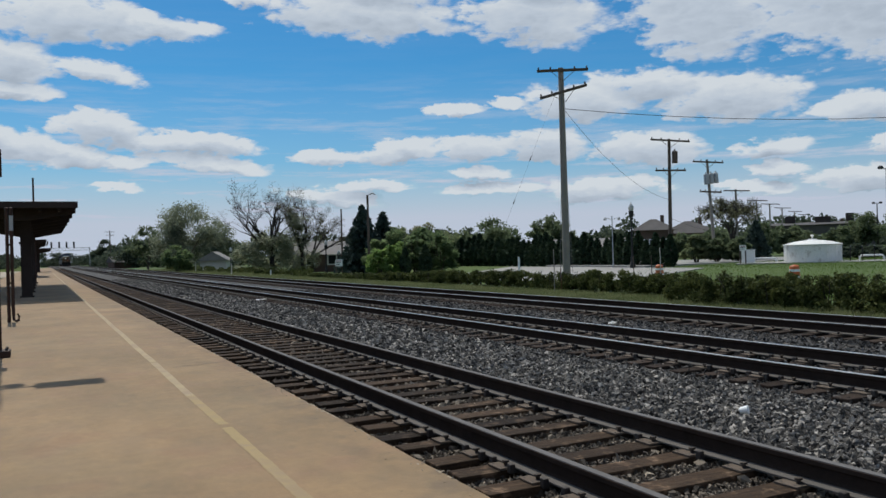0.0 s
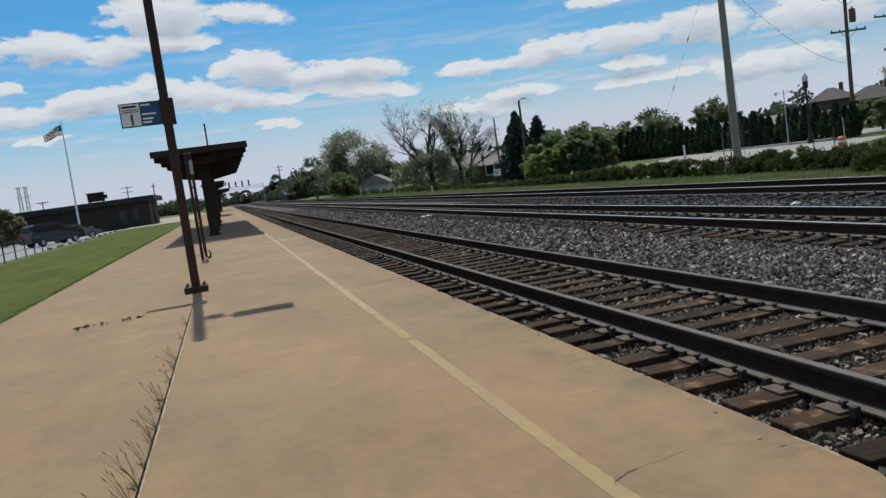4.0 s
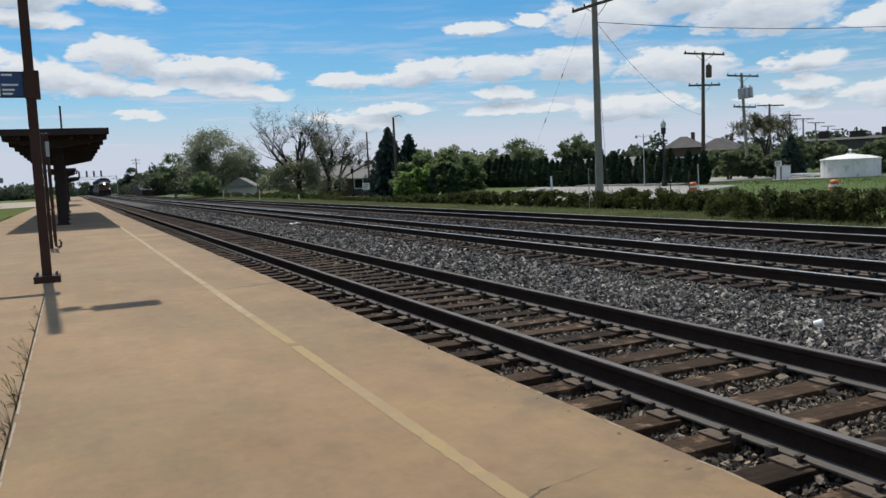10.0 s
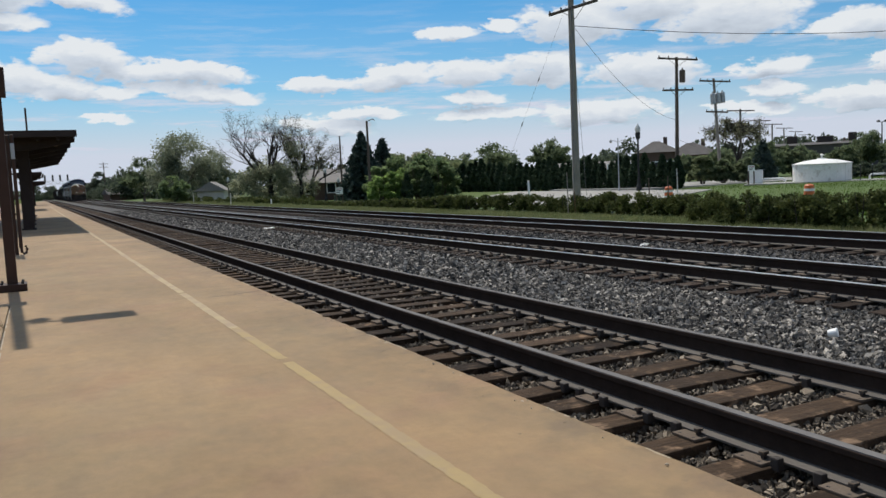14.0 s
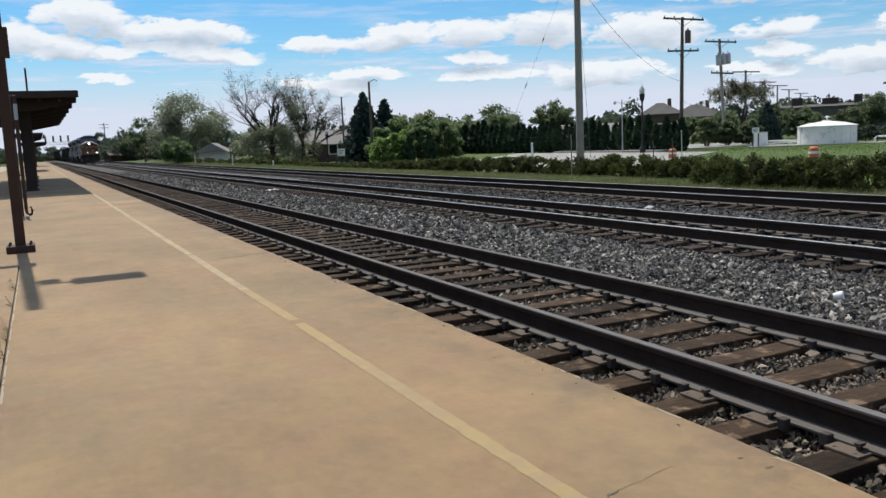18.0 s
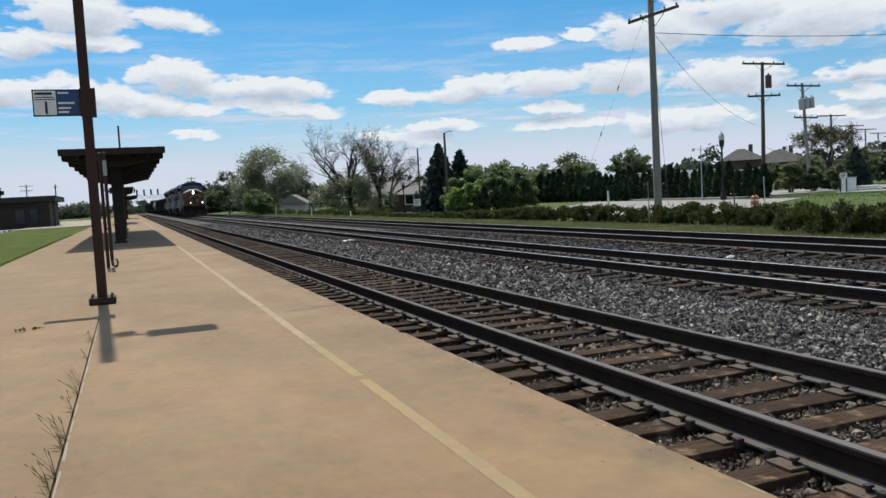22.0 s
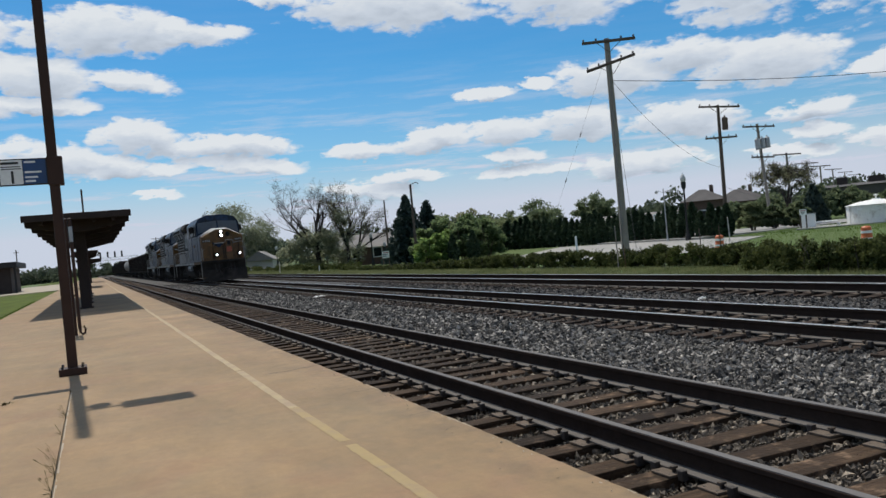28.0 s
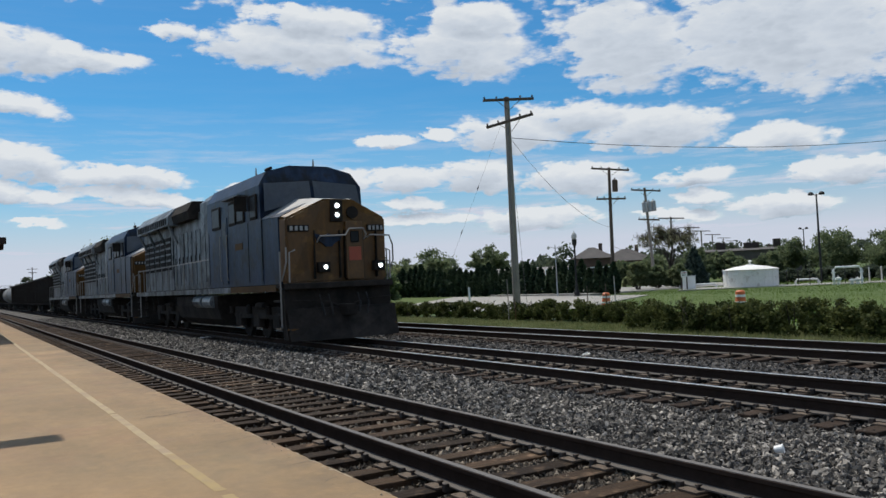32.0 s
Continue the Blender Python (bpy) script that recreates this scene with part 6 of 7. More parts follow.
for k, (x, y, h, r) in enumerate(((63.1, 60.9, 3.6, 2.4), (57.5, 62, 2.9, 2.4), (67, 61, 3.4, 2.4), (61, 65, 3.0, 2.6), (52, 60, 2.6, 1.8), (84, 73, 2.7, 2.4), (89, 72, 3.0, 2.6), (93, 71.7, 5.0, 3.2), (92, 64.7, 5.8, 4.0), (97, 68, 5.0, 3.4), (95, 60, 5.2, 3.6), (98, 55, 5.4, 3.6), (92, 57, 4.6, 3.4), (100, 50, 5.4, 3.6), (78, 71, 2.9, 2.4))):
    tree("yard_tree", "dark green leafy tree behind the gas yard", x, y, h, r, M_LEAF_DARK, 120 + k, n=7500, size=0.20, base=0.05, clump_n=22, group="yard trees")
poles_and_wires()
house(30.6, 104.0, 8.4, 7.0, 2.2, 4.0, M_BRICK_RED, M_SHINGLE_PALE, "low brick house with a pale shingled roof", rz=-8, wins=3)
house(18.9, 119.0, 4.6, 3.6, 1.4, 2.7, M_STUCCO, M_SHINGLE_PALE, "small pale house with a gabled roof between trees", rz=70, wins=0, chimney=False)
house(14.6, 214.0, 6.0, 6.0, 1.5, 2.9, M_BRICK_RED, M_SHINGLE, "small house far down the line", rz=10, wins=0, chimney=False)
house(54.0, 76.5, 9.0, 7.0, 1.5, 2.5, M_STUCCO, M_SHINGLE_PALE, "long low house with a pale grey roof", rz=-32, wins=4, chimney=False)
house(60.3, 74.2, 4.2, 4.6, 3.2, 4.5, M_BRICK_RED, M_SHINGLE, "brown brick house with a hipped roof and chimney", rz=-38, hip=2.2)
house(68.2, 77.0, 6.0, 5.0, 2.8, 4.3, M_BRICK_RED, M_SHINGLE, "brown brick house with a dark hipped roof", rz=-38, hip=3.0)
block = house(114.0, 95.5, 16.0, 10.0, 3.9, 4.4, M_SHINGLE, M_SHINGLE, "flat grey block behind the trees", rz=-50, hip=1.0, wins=5)
for _x, _w, _h in ((-4.5, 1.6, 1.1), (0.5, 2.4, 0.9), (4.6, 1.2, 1.3)):
    _b = B()
    box(_b, _x - _w / 2, _x + _w / 2, -1.0, 1.0, 4.1, 4.4 + _h, bevel=0.05)
    part("roof_unit", _b, M_BRICK_DARK, block, "boxy rooftop plant unit")
gas_yard()
barrel(29.6, 28.0)
barrel(29.8, 38.0)

# ---- station, car park and the left-hand distance ----
def station():
    t = thing("station_building", "low dark brick station building with a flat roof", "station", (-20.0, 114.0, 0.05))
    bm = B()
    box(bm, -7.6, 7.6, -4.5, 9.0, -0.2, 3.1)
    part("wall", bm, M_BRICK_DARK, t)
    bm = B()
    box(bm, -8.4, 8.4, -5.6, 9.6, 3.1, 3.75, bevel=0.04)
    part("roof", bm, M_BLACKSTEEL, t, "deep dark flat roof fascia")
    for xc, w in ((-5.2, 2.2), (4.4, 1.1), (5.9, 0.9)):
        bm = B()
        box(bm, xc - w / 2, xc + w / 2, -4.58, -4.45, 0.5, 2.3, bevel=0.01)
        wn = part("window", bm, M_BLACKSTEEL, t)
        bm = B()
        box(bm, xc - w / 2 + 0.08, xc + w / 2 - 0.08, -4.60, -4.585, 0.58, 2.22)
        part("pane", bm, M_GLASSDARK, wn)
    bm = B()
    box(bm, 8.0, 8.25, -5.2, -4.95, -0.2, 3.1, bevel=0.02)
    part("porch_post", bm, M_BLACKSTEEL, t)
    bm = B()
    box(bm, 0.0, 1.9, -0.5, 1.0, 3.95, 5.0, bevel=0.05)
    box(bm, -0.1, 2.0, -0.6, 1.1, 5.0, 5.08)
    box(bm, 1.9, 2.3, -0.2, 0.6, 4.2, 4.7)
    for sx in (0.1, 1.7):
        box(bm, sx, sx + 0.1, -0.4, 0.9, 3.74, 3.96)
    part("roof_unit", bm, M_CANOPY, t, "boxy rooftop air-conditioning unit")


def flagpole():
    x, y = -19.0, 98.0
    t = thing("flagpole", "white flagpole with a small striped flag", "flagpole", (x, y, land(x)))
    bm = B()
    tube(bm, [(0, 0, 0), (0, 0, 6), (0, 0, 12.5)], [0.12, 0.095, 0.055], 10)
    part("staff", bm, M_WHITE, t)
    bm = B()
    lathe(bm, [(0.03, 12.5), (0.11, 12.6), (0.03, 12.7)], 8)
    part("finial", bm, M_GREYSTEEL, t)
    # cloth hangs out to one side in folds
    def cloth(u0, u1, v0, v1, material, name, parent):
        bm = B()
        nu, nv = 8, 4
        g = []
        for i in range(nu + 1):
            row = []
            for j in range(nv + 1):
                u, v = u0 + (u1 - u0) * i / nu, v0 + (v1 - v0) * j / nv
                row.append(bm.verts.new((-0.08 - 1.95 * u, 0.16 * math.sin(7 * u + 1.5 * v) * u, 12.4 - 1.15 * v * (1 - 0.35 * u) - 0.85 * u + 0.10 * math.sin(6 * u))))
            g.append(row)
        for i in range(nu):
            for j in range(nv):
                bm.faces.new((g[i][j], g[i + 1][j], g[i + 1][j + 1], g[i][j + 1]))
        bmesh.ops.solidify(bm, geom=bm.faces[:], thickness=0.012)
        return part(name, bm, material, parent)
    fl = cloth(0, 1, 0, 1, M_WHITE, "flag", t)
    cloth(0, 0.42, -0.02, 0.55, M_FLAGBLUE, "canton", fl)
    for k in range(6):
        cloth(0.43 if k < 4 else 0.0, 1, (k + 0.05) / 6.2, (k + 0.6) / 6.2, M_FLAGRED, "stripe", fl)


def car(x, y, rz, paint, label, ln=4.7, w=1.85, h=1.72):
    t = thing("parked_car", label, "car", (x, y, 0.06), rz, group="parked cars")
    hw = w / 2
    bonnet = h * 0.60
    prof = [(-ln / 2, 0.35), (-ln / 2, 0.75), (-ln / 2 + 0.12, bonnet), (-ln / 2 + 0.30, h - 0.10), (-ln / 2 + 0.6, h), (ln * 0.10, h), (ln * 0.26, bonnet + 0.02), (ln / 2 - 0.15, bonnet - 0.12), (ln / 2, 0.7), (ln / 2, 0.32), (0, 0.28)]
    bm = B()
    rings = []
    for s in (-hw, -hw + 0.02, hw - 0.02, hw):
        rings.append([(s * (0.80 if z > bonnet + 0.1 else 1.0), yv, z) for yv, z in prof])
    loft(bm, rings)
    bmesh.ops.bevel(bm, geom=bm.edges[:], offset=0.04, segments=2, affect="EDGES")
    part("body", bm, paint, t)
    bm = B()
    prism(bm, [(-ln / 2 + 0.42, h - 0.14), (ln * 0.08, h - 0.14), (ln * 0.20, bonnet + 0.06), (-ln / 2 + 0.34, bonnet + 0.06)], -hw * 0.93, hw * 0.93, "x")
    part("side_windows", bm, M_GLASSDARK, t)
    bm = B()
    box(bm, -hw * 0.68, hw * 0.68, -ln / 2 + 0.16, -ln / 2 + 0.30, bonnet + 0.08, h - 0.18, bevel=0.02)
    part("rear_window", bm, M_GLASSDARK, t)
    for sx in (-1, 1):
        for yy in (-ln * 0.31, ln * 0.31):
            bm = B()
            tube(bm, [(sx * (hw - 0.20), yy, 0.33), (sx * (hw + 0.01), yy, 0.33)], 0.33, 16)
            wh = part("wheel", bm, M_RUBBER, t)
            bm = B()
            tube(bm, [(sx * (hw - 0.01), yy, 0.33), (sx * (hw + 0.02), yy, 0.33)], 0.20, 12)
            part("rim", bm, M_GREYSTEEL, wh)
        bm = B()
        box(bm, sx * hw * 0.82 - 0.10, sx * hw * 0.82 + 0.10, -ln / 2 - 0.02, -ln / 2 + 0.1, 0.8, 1.05, bevel=0.02)
        part("tail_light", bm, M_FLAGRED, t)
    for sx in (-1, 1):
        bm = B()
        tube(bm, [(sx * hw * 0.62, -ln * 0.30, h + 0.05), (sx * hw * 0.62, ln * 0.06, h + 0.05)], 0.025, 5)
        part("roof_rail", bm, M_BLACKSTEEL, t)


def lawn_fence():
    t = thing("lawn_fence", "low black post-and-rail fence along the car park", "fence")
    pts = [(-13.3, 26 + 3.1 * k) for k in range(11)]
    pts = [(-13.2 - 0.055 * (y - 26), y) for _, y in pts]
    for x, y in pts:
        bm = B()
        box(bm, x - 0.03, x + 0.03, y - 0.03, y + 0.03, land(x) - 0.1, land(x) + 1.05, bevel=0.008)
        part("post", bm, M_BLACKSTEEL, t)
    for z in (0.45, 0.98):
        for (xa, ya), (xb, yb) in zip(pts, pts[1:]):
            bm = B()
            tube(bm, [(xa, ya, land(xa) + z), (xb, yb, land(xb) + z)], 0.017, 5)
            part("rail", bm, M_BLACKSTEEL, t)
    for k in range(14):
        x, y = -15.1, 60 + 2.6 * k
        t = thing("kerb_stone", "pale boulder edging the car park", "stone", (x + 0.2 * math.sin(k * 2.1), y, land(x)), 37 * k, group="edging stones")
        bm = B()
        bmesh.ops.create_icosphere(bm, subdivisions=2, radius=0.17)
        for v in bm.verts:
            v.co = Vector((v.co.x * 1.2, v.co.y * 0.9, v.co.z * 0.7)) * (1 + 0.25 * noise.noise(v.co * 3 + Vector((k, 0, 0)))) + Vector((0, 0, 0.08))
        part("boulder", bm, M_CONC_PALE, t)


def pylon(x, y, h, label):
    t = thing("transmission_tower", label, "pylon", (x, y, 0))
    for sx in (-1, 1):
        for sy in (-1, 1):
            bm = B()
            tube(bm, [(sx * 1.0, sy * 1.0, 0), (sx * 0.45, sy * 0.45, h)], 0.10, 4)
            part("leg", bm, M_GREYSTEEL, t)
    for k in range(7):
        z = h * (0.3 + 0.1 * k)
        r = 1.0 - 0.55 * z / h
        bm = B()
        for a, b in (((-r, -r), (r, -r)), ((r, -r), (r, r)), ((r, r), (-r, r)), ((-r, r), (-r, -r))):
            tube(bm, [(*a, z), (*b, z + h * 0.1)], 0.07, 4)
        part("lattice", bm, M_GREYSTEEL, t)
    for z in (h * 0.78, h * 0.98):
        bm = B()
        tube(bm, [(-1.9, 0, z), (0, 0, z + 0.3), (1.9, 0, z)], 0.12, 4)
        part("cross_arm", bm, M_GREYSTEEL, t)


def signal_gantry():
    t = thing("signal_bridge", "railway signal bridge with hooded signal heads far down the line", "signal bridge", (0, 330, 0))
    for x in (-4.5, 12.6):
        bm = B()
        box(bm, x - 0.13, x + 0.13, -0.13, 0.13, -0.3, 7.0)
        part("upright", bm, M_GREYSTEEL, t)
    for z in (5.9, 6.9):
        bm = B()
        box(bm, -4.7, 12.8, -0.08, 0.08, z - 0.06, z + 0.06)
        part("chord", bm, M_GREYSTEEL, t)
    for k in range(14):
        bm = B()
        x = -4.5 + 1.22 * k
        tube(bm, [(x, 0, 5.9), (x + 1.22, 0, 6.9)] if k % 2 else [(x, 0, 6.9), (x + 1.22, 0, 5.9)], 0.06, 4)
        part("lattice", bm, M_GREYSTEEL, t)
    for x in (-0.15, 2.4, 4.85, 7.3):
        bm = B()
        box(bm, x - 0.30, x + 0.30, -0.5, -0.3, 6.95, 9.1, bevel=0.1)
        hd = part("signal_head", bm, M_BLACKSTEEL, t)
        for z in (7.4, 8.05, 8.7):
            bm = B()
            tube(bm, [(x, -0.5, z), (x, -0.85, z + 0.02)], 0.2, 10)
            part("hood", bm, M_BLACKSTEEL, hd)


def far_woods():
    """Hazy tree line all round where streets and gardens end."""
    cl = []
    rnd = random.Random(77)
    for x0, y0, x1, y1, h, n in ((15.0, 205, 21.0, 345, 7.4, 56), (22, 150, 40, 320, 8.5, 60), (40, 150, 95, 190, 7.5, 60), (95, 120, 190, 150, 7.5, 70), (135, 60, 220, 120, 8, 60), (-130, 205, -30, 240, 6.2, 80),
                                 (-30, 260, -9, 300, 5.2, 40), (-140, 60, -60, 200, 8, 60), (150, -20, 220, 60, 9, 50), (-8, 440, 30, 490, 8, 40)):
        for _ in range(n):
            x, y = x0 + (x1 - x0) * rnd.random(), y0 + (y1 - y0) * rnd.random()
            hh = h * rnd.uniform(0.6, 1.1)
            for _ in range(4):
                r = rnd.uniform(1.2, 2.2)
                cl.append((x + rnd.gauss(0, 1.4), y + rnd.gauss(0, 1.4), land(x) + rnd.uniform(0.6, max(1.0, hh - r)), r))
    v, f = cards(crown_points(cl, 150000), 0.58, up=0.3)
    stuff("distant_trees", v, f, M_LEAF_FAR, "distant hazy line of trees", "woods")


station()
flagpole()
car(-17.4, 74.0, -48, M_SUV, "dark grey estate car parked behind the lawn", h=1.85)
car(-16.7, 80.0, -80, M_CARWHITE, "silver car parked behind the grey one", h=1.45)
lawn_fence()
pylon(-95.6, 430, 22.5, "tall lattice transmission tower far behind the car park")
pylon(-92.6, 430, 22.5, "tall lattice transmission tower far behind the car park")
utility_pole(-27.5, 235, 9.6, [(9.2, 1.6, 0, 0), (8.0, 1.4, 0, 0)], "far utility pole behind the station", M_WOODDARK, insul=False)
utility_pole(-18.2, 200, 8.2, [(7.6, 0.5, 0, 0)], "far lamp pole behind the station", M_WOODDARK, insul=False)
utility_pole(14.1, 250, 10.6, [(10.1, 1.4, 20, 0), (9.2, 1.2, 20, 0)], "far utility pole beside the tracks", M_WOODDARK, insul=False)
for k, (x, y, h, r) in enumerate(((-29, 92, 4.0, 2.9), (-26.5, 97, 4.4, 2.8), (-33, 95, 4.6, 3.4), (-30.5, 101, 4.5, 3.0), (-38, 90, 5.0, 3.4), (-35.5, 88, 3.6, 2.6), (-42, 92, 5.6, 3.6))):
    bush("olive-green leafy tree beside the car park", x, y, h, r, M_LEAF_GOLD, 150 + k, n=9500, size=0.19, name="car_park_tree", group="car park trees")
utility_pole(-31.9, 147.6, 5.9, [(5.7, 0.9, 10, 0)], "far twin-armed lamp pole behind the station", M_WOODDARK, insul=False, r=0.12)
bush("clipped yellow-green shrub at the foot of the flagpole", -17.9, 97.0, 1.05, 0.95, M_LEAF_GOLD, 171, n=2600, size=0.12, name="clipped_shrub", group="")


def screen_wall():
    """Grey panelled screen between the car park and the station."""
    t = thing("screen_wall", "low grey panelled screen wall beside the station", "wall", (-31.2, 106.7, land(-31)), 11.7)
    for k in range(3):
        bm = B()
        box(bm, 0.05 + k * 1.9, 1.85 + k * 1.9, -0.04, 0.04, 0.1, 1.8, bevel=0.01)
        pn = part("panel", bm, M_CAR_GREY, t)
        for j in range(4):
            bm = B()
            box(bm, 0.1 + k * 1.9, 1.8 + k * 1.9, -0.055, -0.042, 0.3 + j * 0.38, 0.36 + j * 0.38)
            part("rib", bm, M_CAR_GREY, pn)
    for k in range(4):
        bm = B()
        box(bm, k * 1.9 - 0.05, k * 1.9 + 0.05, -0.06, 0.06, -0.1, 1.9, bevel=0.01)
        part("post", bm, M_BLACKSTEEL, t)


screen_wall()
signal_gantry()
far_woods()

# ---- the freight train, on the middle track ----
TRAIN_X = TRACK_X[1] + GAUGE / 2
LOCO_PITCH = 22.9


def wheelset(parent, yc, r=0.52):
    for sx in (-1, 1):
        bm = B()
        tube(bm, [(sx * 0.70, yc, r), (sx * 0.83, yc, r)], r, 20)
        wh = part("wheel", bm, M_LBLACK, parent)
        bm = B()
        tube(bm, [(sx * 0.83, yc, r), (sx * 0.90, yc, r)], r * 0.45, 12)
        part("hub", bm, M_LBLACK, wh)
    bm = B()
    tube(bm, [(-0.7, yc, r), (0.7, yc, r)], 0.09, 8)
    part("axle", bm, M_LBLACK, parent)


def locomotive(lit, label):
    """Wide-nosed six-axle diesel. Its nose is at y = 0, the rest behind it towards +y; z = 0 is the rail."""
    t = thing("locomotive", label, "locomotive", (TRAIN_X, 400, 0), group="train locomotives")
    D = 1.63                                     # deck height
    t.scale = (1.06, 1, 1.035)
    # nose: upright front, sloped shoulders, top rising to the windscreen
    bm = B()
    f = [(-1.44, 0.34, D), (1.44, 0.34, D), (1.44, 0.28, 3.40), (0.42, 0.14, 3.90), (-0.42, 0.14, 3.90), (-1.44, 0.28, 3.40)]
    m0 = [(-1.54, 0.62, D), (1.54, 0.62, D), (1.54, 0.62, 3.44), (0.5, 0.62, 3.96), (-0.5, 0.62, 3.96), (-1.54, 0.62, 3.44)]
    m1 = [(-1.55, 2.1, D), (1.55, 2.1, D), (1.55, 2.1, 3.50), (0.55, 2.1, 4.08), (-0.55, 2.1, 4.08), (-1.55, 2.1, 3.50)]
    loft(bm, [f, m0])
    bmesh.ops.bevel(bm, geom=bm.edges[:], offset=0.05, segments=2, affect="EDGES")
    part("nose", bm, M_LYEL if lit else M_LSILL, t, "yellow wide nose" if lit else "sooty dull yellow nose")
    bm = B()
    loft(bm, [[(x * 1.002, y, z) for x, y, z in m0], m1])
    part("nose_side", bm, M_LBLUE, t, "dark blue nose flank")
    bm = B()
    for sg in (-1, 1):
        vs = [bm.verts.new(p) for p in ((sg * 0.42, 0.20, 3.915), (sg * 1.44, 0.34, 3.415), (sg * 1.545, 0.62, 3.452), (sg * 1.555, 2.1, 3.512), (sg * 0.55, 2.1, 4.095), (sg * 0.5, 0.62, 3.975))]
        bm.faces.new(vs if sg > 0 else vs[::-1])
    vs = [bm.verts.new(p) for p in ((-0.42, 0.20, 3.915), (0.42, 0.20, 3.915), (0.5, 0.62, 3.975), (0.55, 2.1, 4.095), (-0.55, 2.1, 4.095), (-0.5, 0.62, 3.975))]
    bm.faces.new(vs)
    part("nose_top", bm, M_LTOP, t, "pale matt anti-glare nose top")
    # nose door, panels, number boards
    bm = B()
    box(bm, 0.20, 0.70, 0.15, 0.32, D + 0.05, 3.30, bevel=0.02)
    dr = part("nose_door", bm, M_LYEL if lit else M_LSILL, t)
    bm = B()
    box(bm, 0.27, 0.63, 0.135, 0.16, 2.20, 2.58, bevel=0.01)
    part("door_panel", bm, M_LRED, dr, "faded red panel of the nose door")
    bm = B()
    box(bm, 0.33, 0.57, 0.125, 0.15, 2.70, 3.02, bevel=0.03)
    part("door_window", bm, M_LGLASS, dr)
    for xa, xb in ((0.175, 0.195), (0.705, 0.725), (0.03, 0.045), (-0.70, -0.68), (1.12, 1.14)):
        bm = B()
        box(bm, xa, xb, 0.19, 0.42, D + 0.1, 3.05)
        part("panel_seam", bm, M_LBLACK, t)
    # spread-wing emblem: a dark body with two swept wings
    bm = B()
    prism(bm, [(-0.68, 2.96), (-0.40, 2.90), (-0.28, 2.96), (-0.16, 2.90), (0.12, 2.96), (0.06, 2.78), (-0.10, 2.70), (-0.20, 2.60), (-0.36, 2.60), (-0.46, 2.70), (-0.62, 2.78)], 0.20, 0.34)
    part("nose_emblem", bm, M_LBLUE, t, "dark blue winged emblem on the nose")
    bm = B()
    lathe(bm, [(0.17, -0.05), (0.17, 0.05)], 16)
    bm.transform(pose(0.42, 0.19, 3.54, 90, 0, 0))
    part("round_emblem", bm, M_LBLACK, t)
    for xa, xb in ((-1.40, -0.84), (0.88, 1.36)):
        bm = B()
        box(bm, xa, xb, 0.20, 0.44, 3.02, 3.20, bevel=0.01)
        nb = part("number_board", bm, M_LBLACK, t)
        for k in range(4):
            bm = B()
            w = (xb - xa) / 4
            box(bm, xa + w * (k + 0.22), xa + w * (k + 0.78), 0.192, 0.20, 3.05, 3.17)
            part("lettering", bm, M_LTOP, nb)
    # lights
    bm = B()
    box(bm, -0.23, 0.13, 0.13, 0.34, 3.28, 3.88, bevel=0.03)
    part("headlight_housing", bm, M_LBLACK, t)

    def lamp(parent, x, yf, z, r):
        """A round sealed-beam lamp: dark rim, pale reflector bowl, small bright filament lens."""
        bm = B()
        tube(bm, [(x, yf, z), (x, yf + 0.2, z)], r * 1.2, 16)
        rim = part("headlight" if z > 3 else "ditch_lamp", bm, M_LBLACK, parent)
        bm = B()
        tube(bm, [(x, yf - 0.012, z), (x, yf + 0.01, z)], [r, r], 16)
        part("reflector", bm, M_LAMP_OFF, rim, "pale reflector bowl")
        bm = B()
        tube(bm, [(x, yf - 0.016, z), (x, yf - 0.011, z)], [r * 0.46, r * 0.46], 14)
        part("lens", bm, M_LAMP_HOT if lit else M_LAMP_OFF, rim, "bright lamp lens" if lit else "unlit lamp lens")

    for z in (3.46, 3.72):
        lamp(t, -0.05, 0.10, z, 0.09)
    for x in (-0.46, 1.16):
        bm = B()
        box(bm, x - 0.15, x + 0.15, 0.07, 0.42, 1.90, 2.18, bevel=0.02)
        part("ditch_light_box", bm, M_LBLACK, t)
        lamp(t, x, 0.05, 2.04, 0.08)
    # cab
    C0, C1 = 1.95, 8.0
    bm = B()
    prof = [(-1.56, D), (1.56, D), (1.56, 4.50), (1.30, 4.92), (0.6, 5.12), (-0.6, 5.12), (-1.30, 4.92), (-1.56, 4.50)]
    loft(bm, [[(x, C0 + (0.30 * (z - 3.9) if z > 3.9 else 0), z) for x, z in prof], [(x, C1, z) for x, z in prof]])
    part("cab", bm, M_LBLUE, t, "dark blue cab with chamfered roof")
    bm = B()
    vs = [bm.verts.new((x, C0 - 0.02 + 0.30 * max(0, z - 3.9), z)) for x, z in ((-1.48, 3.72), (-0.05, 4.12), (-0.05, 4.66), (-1.42, 4.56))]
    bm.faces.new(vs)
    vs = [bm.verts.new((x, C0 - 0.02 + 0.30 * max(0, z - 3.9), z)) for x, z in ((1.48, 3.72), (0.05, 4.12), (0.05, 4.66), (1.42, 4.56))]
    bm.faces.new(vs)
    bmesh.ops.solidify(bm, geom=bm.faces[:], thickness=0.02)
    part("windscreen", bm, M_SCREEN, t)
